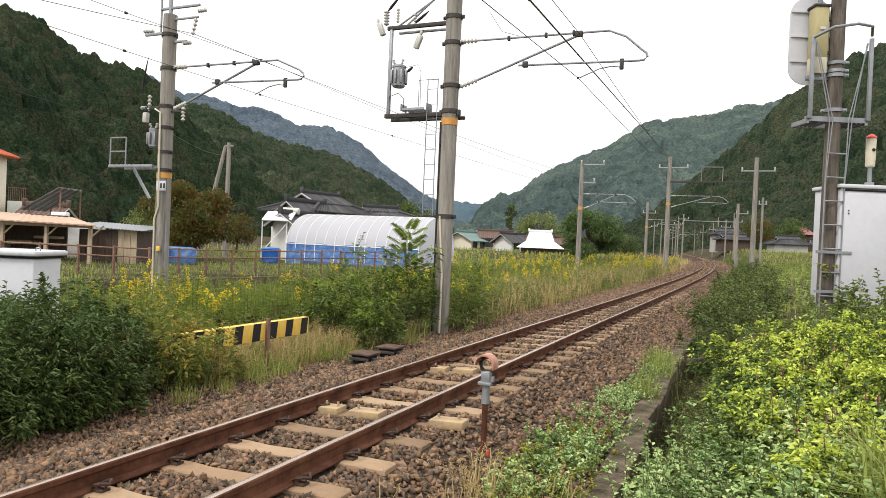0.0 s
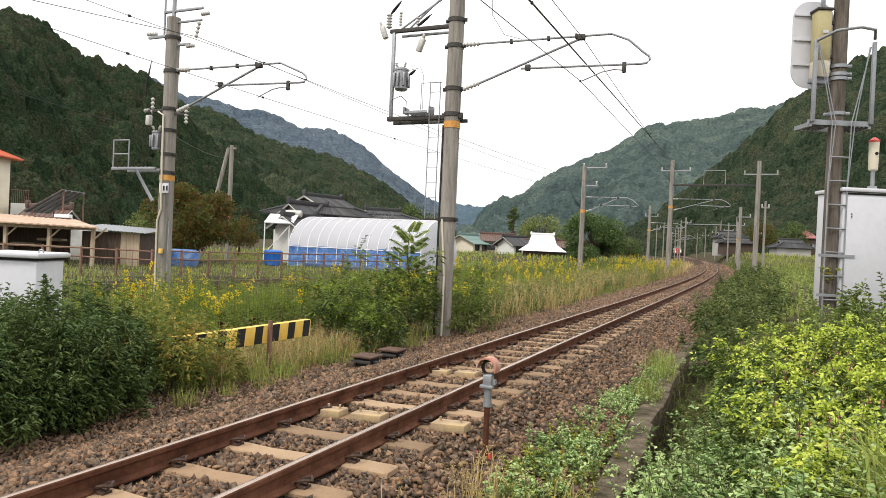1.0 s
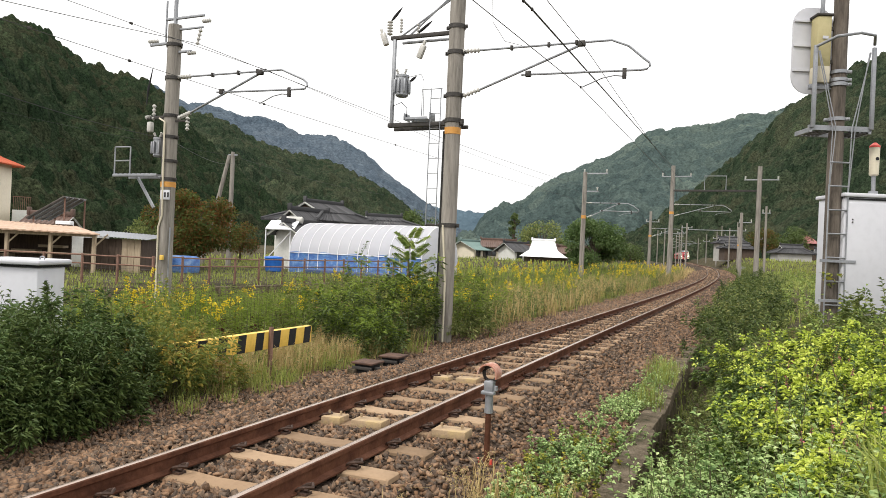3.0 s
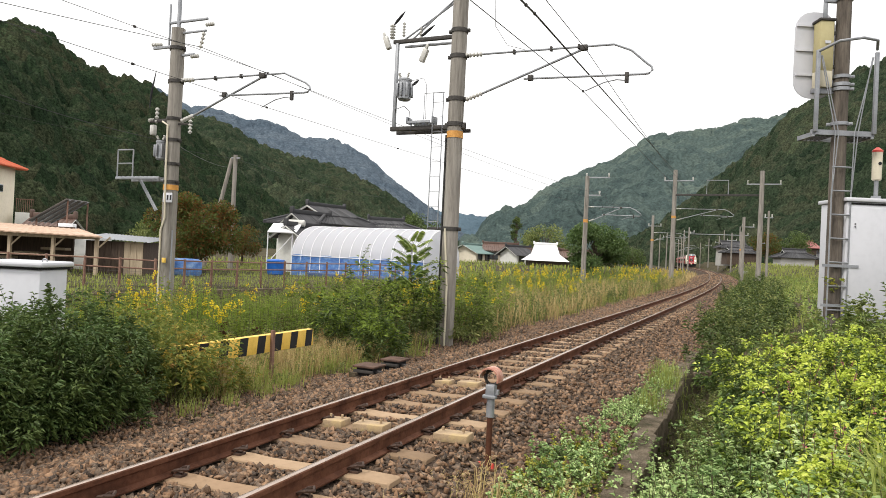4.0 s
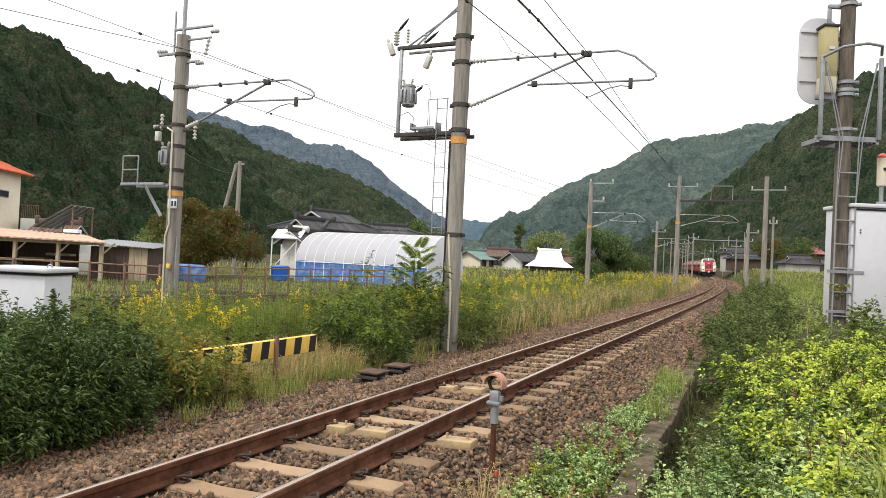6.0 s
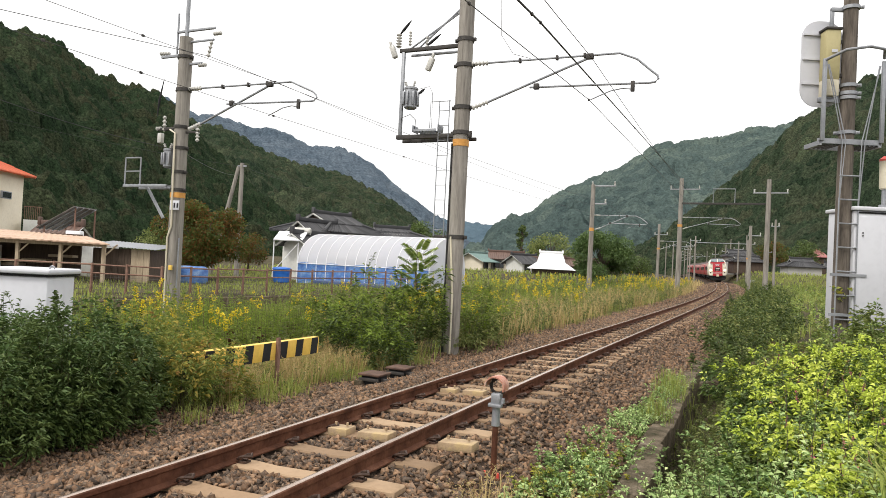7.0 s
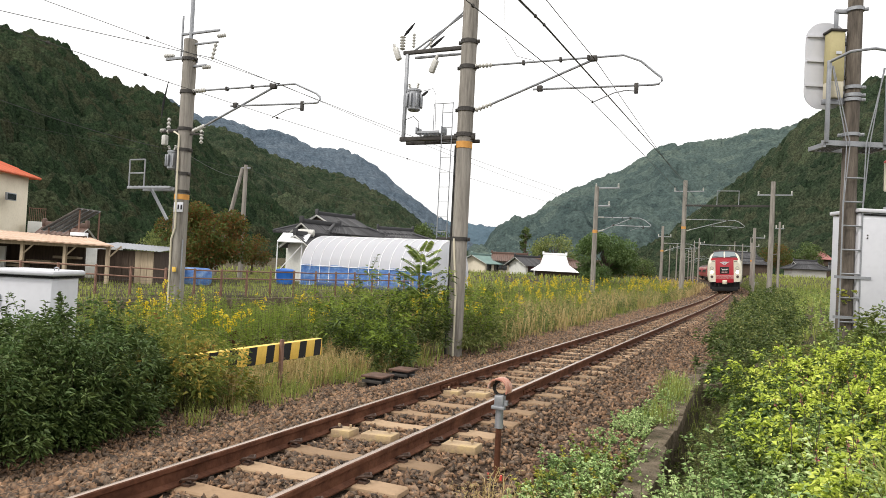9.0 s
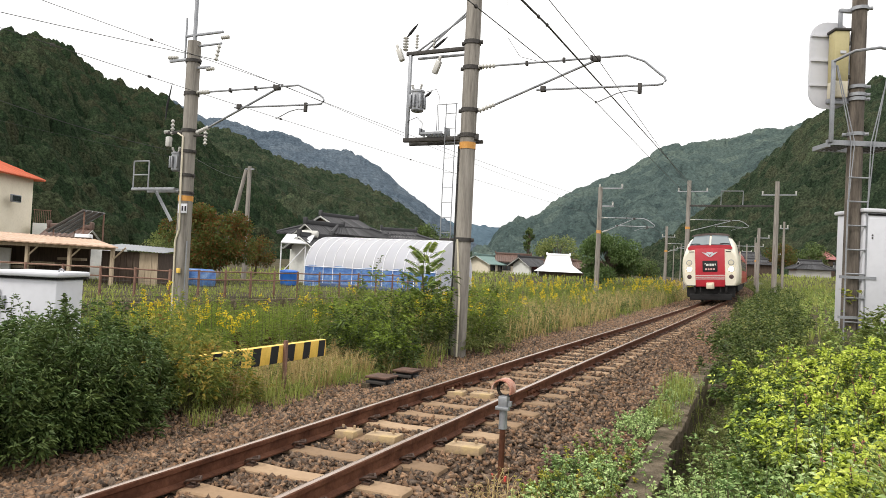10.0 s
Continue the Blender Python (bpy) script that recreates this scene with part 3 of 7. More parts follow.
# ---- wooded hills ----
FOREST = leafmat("broadleaf_canopy", [(0.010, 0.019, 0.011), (0.016, 0.029, 0.015), (0.024, 0.040, 0.020), (0.034, 0.049, 0.026), (0.042, 0.046, 0.026), (0.052, 0.074, 0.038)], 0.12, 0.75, 0.02)
# far slope: the haze of the air is painted in as a blue-grey leaf tint
HAZEFOREST = leafmat("hazed_far_canopy", [(0.042, 0.062, 0.062), (0.068, 0.095, 0.089), (0.108, 0.138, 0.118)], 0.12, 0.8, 0.006)
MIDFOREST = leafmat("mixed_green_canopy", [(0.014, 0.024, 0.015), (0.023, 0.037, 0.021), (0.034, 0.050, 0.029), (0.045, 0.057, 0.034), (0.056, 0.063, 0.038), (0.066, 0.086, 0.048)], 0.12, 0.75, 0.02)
# bluer and paler with distance, again haze put into the leaf colour
HAZERIDGE = leafmat("hazed_ridge_canopy", [(0.060, 0.083, 0.108), (0.085, 0.110, 0.138), (0.110, 0.136, 0.162)], 0.12, 0.8, 0.006)
HAZEBLUE = leafmat("hazed_distant_canopy", [(0.085, 0.13, 0.165), (0.11, 0.16, 0.20)], 0.1, 0.9, 0.004)


def hashed(i, j, k):
    """Even random number for each cell of a grid."""
    v = np.sin(i * 127.1 + j * 311.7 + k * 74.7) * 43758.5453
    return v - np.floor(v)


def crowns(x, y, cell, seed):
    """Height, 0 to about 1, of a closed cover of rounded crowns about one cell wide."""
    gx, gy = np.floor(x / cell), np.floor(y / cell)
    best = np.zeros_like(x)
    for i in (-1, 0, 1):
        for j in (-1, 0, 1):
            p, q = gx + i, gy + j
            dx = x / cell - p - hashed(p, q, seed)
            dy = y / cell - q - hashed(p, q, seed + 1.7)
            w = .56 + .40 * hashed(p, q, seed + 3.1)
            best = np.maximum(best, (.45 + .6 * hashed(p, q, seed + 5.3)) * np.sqrt(np.maximum(0, 1 - (dx * dx + dy * dy) / (w * w))))
    return best


def canopy_relief(m, grain, depth, cols):
    """Leaf texture on a wood's crowns: clumps of leaves in relief, their hollows shaded and tops lit in the colour,
    patches of species.
    """
    nt = m.node_tree
    lk = nt.links.new
    b = nt.nodes["Principled BSDF"]
    tc = nt.nodes.new("ShaderNodeTexCoord")
    v = nt.nodes.new("ShaderNodeTexNoise")
    v.inputs["Scale"].default_value = grain
    v.inputs["Detail"].default_value = 7
    v.inputs["Roughness"].default_value = 0.75
    lk(tc.outputs["Object"], v.inputs["Vector"])
    bp = nt.nodes.new("ShaderNodeBump")
    bp.inputs["Strength"].default_value = 1.0
    bp.inputs["Distance"].default_value = depth
    lk(v.outputs["Fac"], bp.inputs["Height"])
    lk(bp.outputs["Normal"], b.inputs["Normal"])
    b.inputs["Specular IOR Level"].default_value = 0.03
    b.inputs["Roughness"].default_value = 0.95
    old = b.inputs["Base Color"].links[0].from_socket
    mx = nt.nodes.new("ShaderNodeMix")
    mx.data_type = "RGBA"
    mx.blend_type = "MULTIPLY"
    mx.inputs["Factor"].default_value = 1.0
    # driven by the relief's noise: crease shade and top light multiplied into the colour
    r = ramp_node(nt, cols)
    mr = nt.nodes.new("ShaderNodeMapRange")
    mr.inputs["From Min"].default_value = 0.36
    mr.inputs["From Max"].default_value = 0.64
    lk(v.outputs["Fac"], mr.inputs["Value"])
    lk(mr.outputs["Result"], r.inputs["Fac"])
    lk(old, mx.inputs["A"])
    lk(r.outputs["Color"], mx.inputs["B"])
    tree = nt.nodes.new("ShaderNodeTexVoronoi")
    tree.inputs["Scale"].default_value = 0.16 * grain
    lk(tc.outputs["Object"], tree.inputs["Vector"])
    pick = nt.nodes.new("ShaderNodeSeparateColor")
    lk(tree.outputs["Color"], pick.inputs["Color"])
    for nd in nt.nodes:
        if nd.bl_idname == "ShaderNodeNewGeometry":
            for l in list(nd.outputs["Random Per Island"].links):
                lk(pick.outputs["Red"], l.to_socket)
    lk(mx.outputs["Result"], b.inputs["Base Color"])


# dark end paints the shade between leaf clumps, light end their lit tops
CLUMPSHADE = [(0.18, 0.18, 0.20), (0.85, 0.85, 0.85), (1.75, 1.75, 1.65)]
canopy_relief(FOREST, 1.3, 0.5, CLUMPSHADE)
canopy_relief(MIDFOREST, 0.9, 0.7, CLUMPSHADE)
SOFTSHADE = [(0.5, 0.5, 0.52), (0.95, 0.95, 0.95), (1.4, 1.4, 1.35)]
canopy_relief(HAZEFOREST, 0.3, 1.0, SOFTSHADE)
canopy_relief(HAZERIDGE, 0.2, 1.2, SOFTSHADE)
canopy_relief(HAZEBLUE, 0.1, 8.0, [(0.8, 0.8, 0.8), (1.1, 1.1, 1.1)])


def hill(name, profile, near, far, seed, cell, tall, cols, rows, canopy, span, label, lump=0.05, drop=0.002):
    """A wooded slope that climbs from the distance near to its crest at the distance far, all around the viewpoint.
    profile: bearing in degrees to the right of +y and the crest's slope as seen from EYE. cell, tall: width and height of a crown."""
    az = np.array([p[0] for p in profile], float)
    sl = np.array([p[1] for p in profile], float)
    A = np.unique(np.concatenate([np.linspace(az[0], az[-1], 40), np.linspace(max(span[0], az[0]), min(span[1], az[-1]), cols)]))
    Tt = np.concatenate([np.linspace(0, 1.0, rows), [1.012, 1.03, 1.07, 1.12]])
    aa, tt = np.meshgrid(A, Tt)
    rr = near(aa) + (far(aa) - near(aa)) * tt
    coarse_a, coarse_t = np.linspace(az[0], az[-1], 150), np.linspace(0, 1.12, 50)
    wob = np.array([[noise.fractal(Vector((a * 0.16 + seed, t * 5.0, seed)), 0.8, 2.1, 4) for a in coarse_a] for t in coarse_t])
    ia, it = np.interp(A, coarse_a, np.arange(150)), np.interp(Tt, coarse_t, np.arange(50))
    a0, t0 = np.minimum(ia.astype(int), 148), np.minimum(it.astype(int), 48)
    fa, ft = (ia - a0)[None], (it - t0)[:, None]
    wob = (wob[t0][:, a0] * (1 - fa) + wob[t0][:, a0 + 1] * fa) * (1 - ft) + (wob[t0 + 1][:, a0] * (1 - fa) + wob[t0 + 1][:, a0 + 1] * fa) * ft
    crest = (np.interp(aa, az, sl) - drop) * far(aa)
    z = EYE.z - 4 + crest * np.minimum(tt, 1) ** 1.15 * (1 - np.maximum(tt - 1, 0) * 1.5) + wob * lump * far(aa) * tt * (1 - np.clip(tt, 0, 1)) * 1.6
    x = EYE.x + rr * np.sin(np.radians(aa))
    y = EYE.y + rr * np.cos(np.radians(aa))
    # each octave of crowns bends the next, so that no two look alike
    h1 = crowns(x, y, cell, seed)
    h2 = crowns(x + z * .7 + h1 * cell * .3, y - z * .5, cell * .38, seed + 11)
    h3 = crowns(x - z * .9, y + z * .8 + h2 * cell * .2, cell * .16, seed + 23)
    z = z + tall * (h1 + .30 * h2 + .13 * h3) * np.clip(tt / .03, 0, 1)
    g = np.stack([x, y, z], -1)
    n = len(A)
    ii = (np.arange(len(Tt) - 1)[:, None] * n + np.arange(n - 1)[None]).ravel()
    return tagged(fast_mesh(name, g.reshape(-1, 3), np.stack([ii, ii + 1, ii + n + 1, ii + n], 1), canopy, smooth=True), label, "hill", kind="structure")


const = lambda v: (lambda a: v + 0 * np.asarray(a, float))
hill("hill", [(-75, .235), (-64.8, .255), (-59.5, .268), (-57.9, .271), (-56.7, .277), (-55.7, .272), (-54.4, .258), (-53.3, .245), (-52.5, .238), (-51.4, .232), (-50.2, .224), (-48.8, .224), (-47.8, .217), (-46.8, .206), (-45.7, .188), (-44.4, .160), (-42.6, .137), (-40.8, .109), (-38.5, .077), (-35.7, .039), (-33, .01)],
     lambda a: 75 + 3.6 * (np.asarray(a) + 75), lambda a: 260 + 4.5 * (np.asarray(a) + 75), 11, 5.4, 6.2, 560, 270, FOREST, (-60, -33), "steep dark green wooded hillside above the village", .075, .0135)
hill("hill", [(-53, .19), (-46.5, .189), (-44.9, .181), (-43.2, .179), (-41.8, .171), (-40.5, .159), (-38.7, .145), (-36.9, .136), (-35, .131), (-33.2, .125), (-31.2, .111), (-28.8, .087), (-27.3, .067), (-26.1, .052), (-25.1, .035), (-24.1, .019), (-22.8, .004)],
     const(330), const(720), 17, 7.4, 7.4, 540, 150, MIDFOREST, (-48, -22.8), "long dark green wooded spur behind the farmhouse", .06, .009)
# next three slopes carry the canopies with haze in their colour
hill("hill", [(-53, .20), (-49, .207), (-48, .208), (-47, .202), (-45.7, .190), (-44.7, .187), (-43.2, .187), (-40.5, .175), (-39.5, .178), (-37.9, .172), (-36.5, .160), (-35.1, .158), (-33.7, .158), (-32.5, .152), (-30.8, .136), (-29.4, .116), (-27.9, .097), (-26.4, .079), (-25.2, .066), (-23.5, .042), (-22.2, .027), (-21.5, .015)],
     const(900), const(1400), 23, 14, 6.5, 460, 70, HAZERIDGE, (-49.5, -20), "high wooded ridge behind the village, haze-tinted blue-green", .06, .0)
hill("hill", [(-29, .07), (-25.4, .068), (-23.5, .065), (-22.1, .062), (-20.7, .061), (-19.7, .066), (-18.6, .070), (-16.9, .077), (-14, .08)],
     const(2000), const(2500), 31, 26, 10, 160, 40, HAZEBLUE, (-30, -14), "distant wooded ridge closing the valley, tinted pale for haze", .04, .004)
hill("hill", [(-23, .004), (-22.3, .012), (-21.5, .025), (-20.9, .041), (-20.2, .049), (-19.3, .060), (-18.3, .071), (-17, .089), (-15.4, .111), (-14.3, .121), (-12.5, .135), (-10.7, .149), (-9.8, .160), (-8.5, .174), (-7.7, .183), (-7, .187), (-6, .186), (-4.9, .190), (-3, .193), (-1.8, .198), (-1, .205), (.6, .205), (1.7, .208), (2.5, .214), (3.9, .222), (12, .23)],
     const(560), const(1100), 41, 11, 6.8, 540, 140, HAZEFOREST, (-24, 4), "wooded mountain across the valley, haze-tinted blue-green", .075, .0045)
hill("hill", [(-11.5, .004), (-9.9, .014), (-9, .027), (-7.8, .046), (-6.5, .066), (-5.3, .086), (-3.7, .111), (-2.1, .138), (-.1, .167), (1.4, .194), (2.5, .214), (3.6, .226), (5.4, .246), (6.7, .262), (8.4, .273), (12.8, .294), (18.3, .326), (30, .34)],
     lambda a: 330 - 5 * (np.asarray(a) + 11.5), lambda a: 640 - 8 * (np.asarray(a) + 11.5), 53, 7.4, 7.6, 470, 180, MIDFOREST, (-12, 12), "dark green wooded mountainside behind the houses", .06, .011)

# ---- masts of the overhead line ----
def insulator(a, b, r, n=5):
    """Ribbed rod from a to b."""
    a, b = Vector(a), Vector(b)
    L = (b - a).length
    pr = [(0, r * .45)]
    for i in range(n):
        t = L * (i + .15) / n
        pr += [(t, r * .5), (t + L * .25 / n, r), (t + L * .5 / n, r), (t + L * .7 / n, r * .5)]
    pr.append((L, r * .45))
    return Shape().lathe(a, pr, 10, b - a)


def collar(x, y, z, r, h=0.10):
    s = Shape().lathe((x, y, z - h / 2), [(0, r + .002), (0, r + .02), (h, r + .02), (h, r + .002)], 18)
    for sx in (-1, 1):
        s.box((x + sx * (r + .045), y, z), (.07, .05, h * .9), ch=.006)
        s.cyl((x + sx * (r + .05), y - .05, z), (x + sx * (r + .05), y + .05, z), .012, n=6)
    return s


def pole_shape(x, y, z0, z1, r0, r1, lean=0.0):
    """Concrete pole with faint casting rings."""
    pr = [(0, r0), ((z1 - z0) * .5, (r0 + r1) / 2), (z1 - z0, r1)]
    return Shape().lathe((x, y, z0), pr, 20, (lean, 0, 1))


def bracket(parent, x0, y, zt, zd, xb, ze, xt, r=0.024):
    """Hinged cantilever: level tube, stay, hooked end and the arm that steadies the wire."""
    k = 1.0
    part("insulator", insulator((x0, y, zt), (x0 + .42, y, zt), .055), PORCELAIN, parent)
    part("top_tube", Shape().tube([(x0 + .4, y, zt), (xb, y, zt - .02), (xb + .35, y, zt - .17), (xt - .12, y, ze + .22), (xt - .02, y, ze + .14), (xt, y, ze + .07), (xt - .06, y, ze + .01), (xt - .17, y, ze), (xb - 1.9, y, ze + .06)], r, 8), GALV, parent)
    part("insulator", insulator((x0 + .06, y, zd), (x0 + .46, y, zd + .13), .055), PORCELAIN, parent)
    s = Shape().tube([(x0 + .44, y, zd + .12), (xb - .64, y, zt - .07)], r * 1.1, 8)
    part("stay_tube", s, GALV, parent)
    for c, d, ch in [((x0 + (xb - x0) * t, y, zt - .01), (.05, .09, .10), .008) for t in (.35, .6, .78)] + [((xb - .62, y, zt - .04), (.16, .1, .12), .02), ((xb - 1.75, y, ze + .07), (.12, .09, .13), .02), ((xt - .5, y, ze - .05), (.08, .06, .22), .012)]:
        part("clamp", Shape().box(c, d, ch=ch), DARKSTEEL, parent)
    part("steady_arm", Shape().tube([(xt - .5, y, ze - .11), (xt - .7, y, ze - .08), (xt - .95, y, ze - .12), (xt - 1.35, y, ze - .28)], .012, 6), GALV, parent)


def transformer(parent, x, y, z, h=.52, r=.15):
    s = Shape().lathe((x, y, z), [(0, r * .8), (.03, r), (h * .85, r), (h * .87, r * 1.08), (h * .95, r * 1.08), (h, r * .7)], 20)
    s.box((x - r - .07, y, z + h * .6), (.12, .07, .06), ch=.01)
    t = part("transformer", s, GALV, parent, "grey canister transformer")
    for i in range(8):
        a = i * math.pi / 4
        part("cooling_fin", Shape().box((x + math.cos(a) * (r + .03), y + math.sin(a) * (r + .03), z + h * .45), (.05, .05, h * .6), ch=.012), GALV, t)
    for d in (-.08, .08):
        part("bushing", insulator((x + d, y - .05, z + h * .95), (x + d * 1.6, y - .06, z + h * 1.22), .035, 4), PORCELAIN, t)


mast = tagged(new("overhead_line_mast"), "tall grey concrete mast with bracket arm, ladder and transformer", "utility pole", "overhead line masts")
MX, MY = -2.75, 14.05
part("pole", pole_shape(MX, MY, -.7, 9.6, .182, .172), CONC, mast)
for z in (6.66, 6.08, 5.12, 4.55, 2.2):
    part("collar", collar(MX, MY, z, .176, .09), DARKSTEEL, mast)
part("band", Shape().lathe((MX, MY, 4.24), [(0, .181), (.0, .186), (.15, .186), (.15, .181)], 24), ORANGE, mast, "orange marking band")
bracket(mast, MX + .16, MY, 6.10, 5.10, .71, 5.43, 1.49)
# left-hand frame: upright, top beam, deck
s = Shape()
s.box((-4.32, MY, 5.55), (.075, .075, 2.1), ch=.01)
part("upright", s, GALV, mast)
part("top_beam", Shape().box((-3.65, MY, 6.55), (1.55, .08, .09), ch=.012), DARKSTEEL, mast)
part("top_beam", Shape().box((-3.55, MY + .25, 6.50), (1.4, .05, .06), ch=.01), GALV, mast)
for dz in (0, .22):
    part("brace", Shape().tube([(-4.15 + dz, MY, 6.58), (MX - .1, MY, 7.35 + dz * .4)], .022, 6), GALV, mast)
part("deck_beam", Shape().box((-3.45, MY, 4.50), (1.9, .1, .10), ch=.012), DARKSTEEL, mast)
part("deck_beam", Shape().box((-3.45, MY + .3, 4.46), (1.9, .06, .08), ch=.012), DARKSTEEL, mast)
s = Shape()
for i in range(7):
    s.box((-3.85 + i * .075, MY + .05, 4.62), (.035, .34, .02))
for yy in (-.12, .22):
    s.box((-3.62, MY + yy, 4.63), (.56, .02, .05))
s.box((-3.95, MY + .05, 4.68), (.02, .3, .16), ch=.004).box((-3.30, MY + .05, 4.68), (.02, .3, .16), ch=.004)
part("deck_grating", s, GALV, mast)
transformer(mast, -4.08, MY, 5.16)
for x, z in ((-4.47, 6.75), (-4.17, 6.78), (-3.72, 6.62)):
    part("insulator", insulator((x, MY, z - .12), (x, MY, z + .22), .07 if x < -4.3 else .04), PORCELAIN, mast)
for x, z, d in ((-4.60, 6.55, -1), (-3.62, 6.18, 1)):
    s = Shape().box((0, 0, 0), (.13, .12, .32), ch=.03)
    s.box((0, -.02, .2), (.06, .06, .12), ch=.01)
    part("surge_arrester", s.shift(pose(x, MY, z, 0, 22 * d, 0)), PORCELAIN, mast, "weathered white fuse switch")
for a, b in (((-4.45, MY, 6.95), (-4.15, MY - .02, 7.25)), ((-3.75, MY, 6.6), (-3.35, MY - .05, 6.85)), ((-3.88, MY, 5.5), (-3.72, MY, 5.62))):
    a, b = Vector(a), Vector(b)
    part("cable_sleeve", Shape().tube([a, a.lerp(b, .3), a.lerp(b, .7), b], [.012, .035, .03, .008], 7), BLACK, mast)
part("lead_wire", Shape().tube([(-4.3, MY, 4.6), (-4.28, MY - .04, 4.95), (-4.05, MY - .05, 5.02), (-3.93, MY, 4.9), (-3.93, MY, 4.65)], .009, 5), WIRE, mast)
part("lead_wire", Shape().tube([(-3.98, MY, 5.6), (-3.6, MY, 5.66), (-3.52, MY, 5.5), (-3.5, MY, 4.7)], .006, 5), WIRE, mast)
part("lead_wire", Shape().tube([(-1.95, MY, 7.6), (-1.9, MY, 6.7), (-1.6, MY, 6.25), (-1.2, MY, 6.12)], .006, 5), WIRE, mast)
# ladder
for x in (-3.30, -3.05):
    part("ladder_rail", Shape().tube([(x, MY - .05, 2.2), (x, MY - .05, 5.3)], .011, 6), GALV, mast)
for i in range(9):
    part("rung", Shape().tube([(-3.30, MY - .05, 2.35 + i * .34), (-3.05, MY - .05, 2.35 + i * .34)], .008, 6), GALV, mast)
part("safety_hoop", Shape().tube([(-3.55, MY, 4.7), (-3.55, MY, 5.3), (-3.05, MY, 5.3)], .011, 6), GALV, mast)
part("ladder_bracket", Shape().box((-3.05, MY, 2.2), (.55, .08, .06), ch=.01), DARKSTEEL, mast)
part("cable_duct", Shape().tube([(MX + .06, MY - .19, -.4), (MX + .06, MY - .19, .9), (MX - .05, MY - .19, 2.2)], .022, 6), PALECREAM, mast)
part("cable_duct", Shape().tube([(MX - .16, MY - .12, -.4), (MX - .16, MY - .12, 4.3)], .02, 6), WIRE, mast)

# mast of the siding
lm = tagged(new("overhead_line_mast"), "grey concrete mast with bracket arm, working platform and transformer", "utility pole", "overhead line masts")
LX, LY = -9.86, 12.75
part("pole", pole_shape(LX, LY, -.7, 6.95, .185, .165), CONC, lm)
for z in (6.45, 5.62, 4.68, 4.15, 3.55, 3.10):
    part("collar", collar(LX, LY, z, .172, .08), DARKSTEEL, lm)
part("band", Shape().lathe((LX, LY, 2.90), [(0, .178), (0, .183), (.13, .183), (.13, .178)], 24), ORANGE, lm, "orange marking band")
bracket(lm, LX + .17, LY, 5.64, 4.62, -6.53, 5.14, -5.80)
part("number_plate", Shape().box((LX + .11, LY - .19, 2.70), (.30, .02, .24), ch=.006).shift(Matrix()), WHITEPAINT, lm, "white plate with dark marks")
for dx in (0.02, .12):
    part("plate_bar", Shape().box((LX + .10 + dx, LY - .205, 2.70), (.05, .006, .12)), BLACK, lm)
part("top_arm", Shape().box((-9.55, LY, 7.12), (1.25, .06, .06), ch=.01).shift(Matrix.Translation((0, 0, 0))), GALV, lm)
part("top_arm", Shape().box((-9.4, LY, 6.83), (.9, .05, .05), ch=.01), GALV, lm)
part("top_post", Shape().cyl((LX, LY, 6.9), (LX, LY, 8.2), .05, n=10), GALV, lm)
part("top_post", Shape().cyl((LX - .3, LY, 6.5), (LX - .3, LY, 7.6), .025, n=8), GALV, lm)
part("side_arm", Shape().box((-10.3, LY, 6.52), (.75, .06, .07), ch=.01).shift(Matrix()), GALV, lm)
part("side_arm", Shape().box((-9.6, LY, 6.27), (.6, .06, .06), ch=.01), GALV, lm)
for a, b in (((-8.98, LY, 6.97), (-8.72, LY, 6.97)), ((-10.75, LY, 6.62), (-10.4, LY, 6.60)), ((-9.42, LY, 6.22), (-9.16, LY, 6.22)), ((-9.02, LY, 6.80), (-9.12, LY, 6.40)), ((-10.45, LY, 4.6), (-10.45, LY, 5.0)), ((-9.32, LY, 4.65), (-9.32, LY, 4.30)), ((-10.72, LY, 4.68), (-10.55, LY, 4.68))):
    part("insulator", insulator(a, b, .05, 4), PORCELAIN, lm)
part("side_arm", Shape().box((-10.25, LY, 4.66), (.8, .07, .08), ch=.01).box((-9.5, LY, 4.55), (.45, .05, .05), ch=.01), DARKSTEEL, lm)
part("surge_arrester", Shape().box((-10.5, LY - .05, 4.42), (.14, .12, .26), ch=.03), PORCELAIN, lm)
transformer(lm, -10.22, LY, 3.66, .5, .14)
part("antenna_sleeve", Shape().tube([(-10.72, LY, 5.0), (-10.68, LY, 5.4), (-10.55, LY, 5.95)], [.01, .03, .008], 6), BLACK, lm)
s = Shape()
for yy in (-.25, .25):
    s.box((-10.75, LY + yy, 3.18), (1.5, .05, .07), ch=.008)
for i in range(9):
    s.box((-11.4 + i * .15, LY, 3.22), (.05, .5, .015))
part("working_deck", s, GALV, lm)
for x in (-11.46, -10.92):
    part("guard_post", Shape().tube([(x, LY - .25, 3.2), (x, LY - .25, 3.9)], .018, 6), GALV, lm)
for z in (3.9, 3.55):
    part("guard_rail", Shape().tube([(-11.46, LY - .25, z), (-10.92, LY - .25, z)], .018, 6), GALV, lm)
part("deck_strut", Shape().box((0, 0, 0), (.06, .05, 1.0)).shift(pose(-10.62, LY, 2.78, 0, -38, 0)), GALV, lm)
part("cable_duct", Shape().tube([(LX - .2, LY - .18, 4.6), (LX + .0, LY - .2, 4.5), (LX + .02, LY - .2, 3.2), (LX + .05, LY - .2, 2.2), (LX - .06, LY - .2, 1.9), (LX - .04, LY - .2, -.4)], .024, 6), PALECREAM, lm)
part("cable_duct", Shape().tube([(LX + .18, LY - .05, 1.9), (LX + .17, LY - .05, -.4)], .02, 6), GALV, lm)
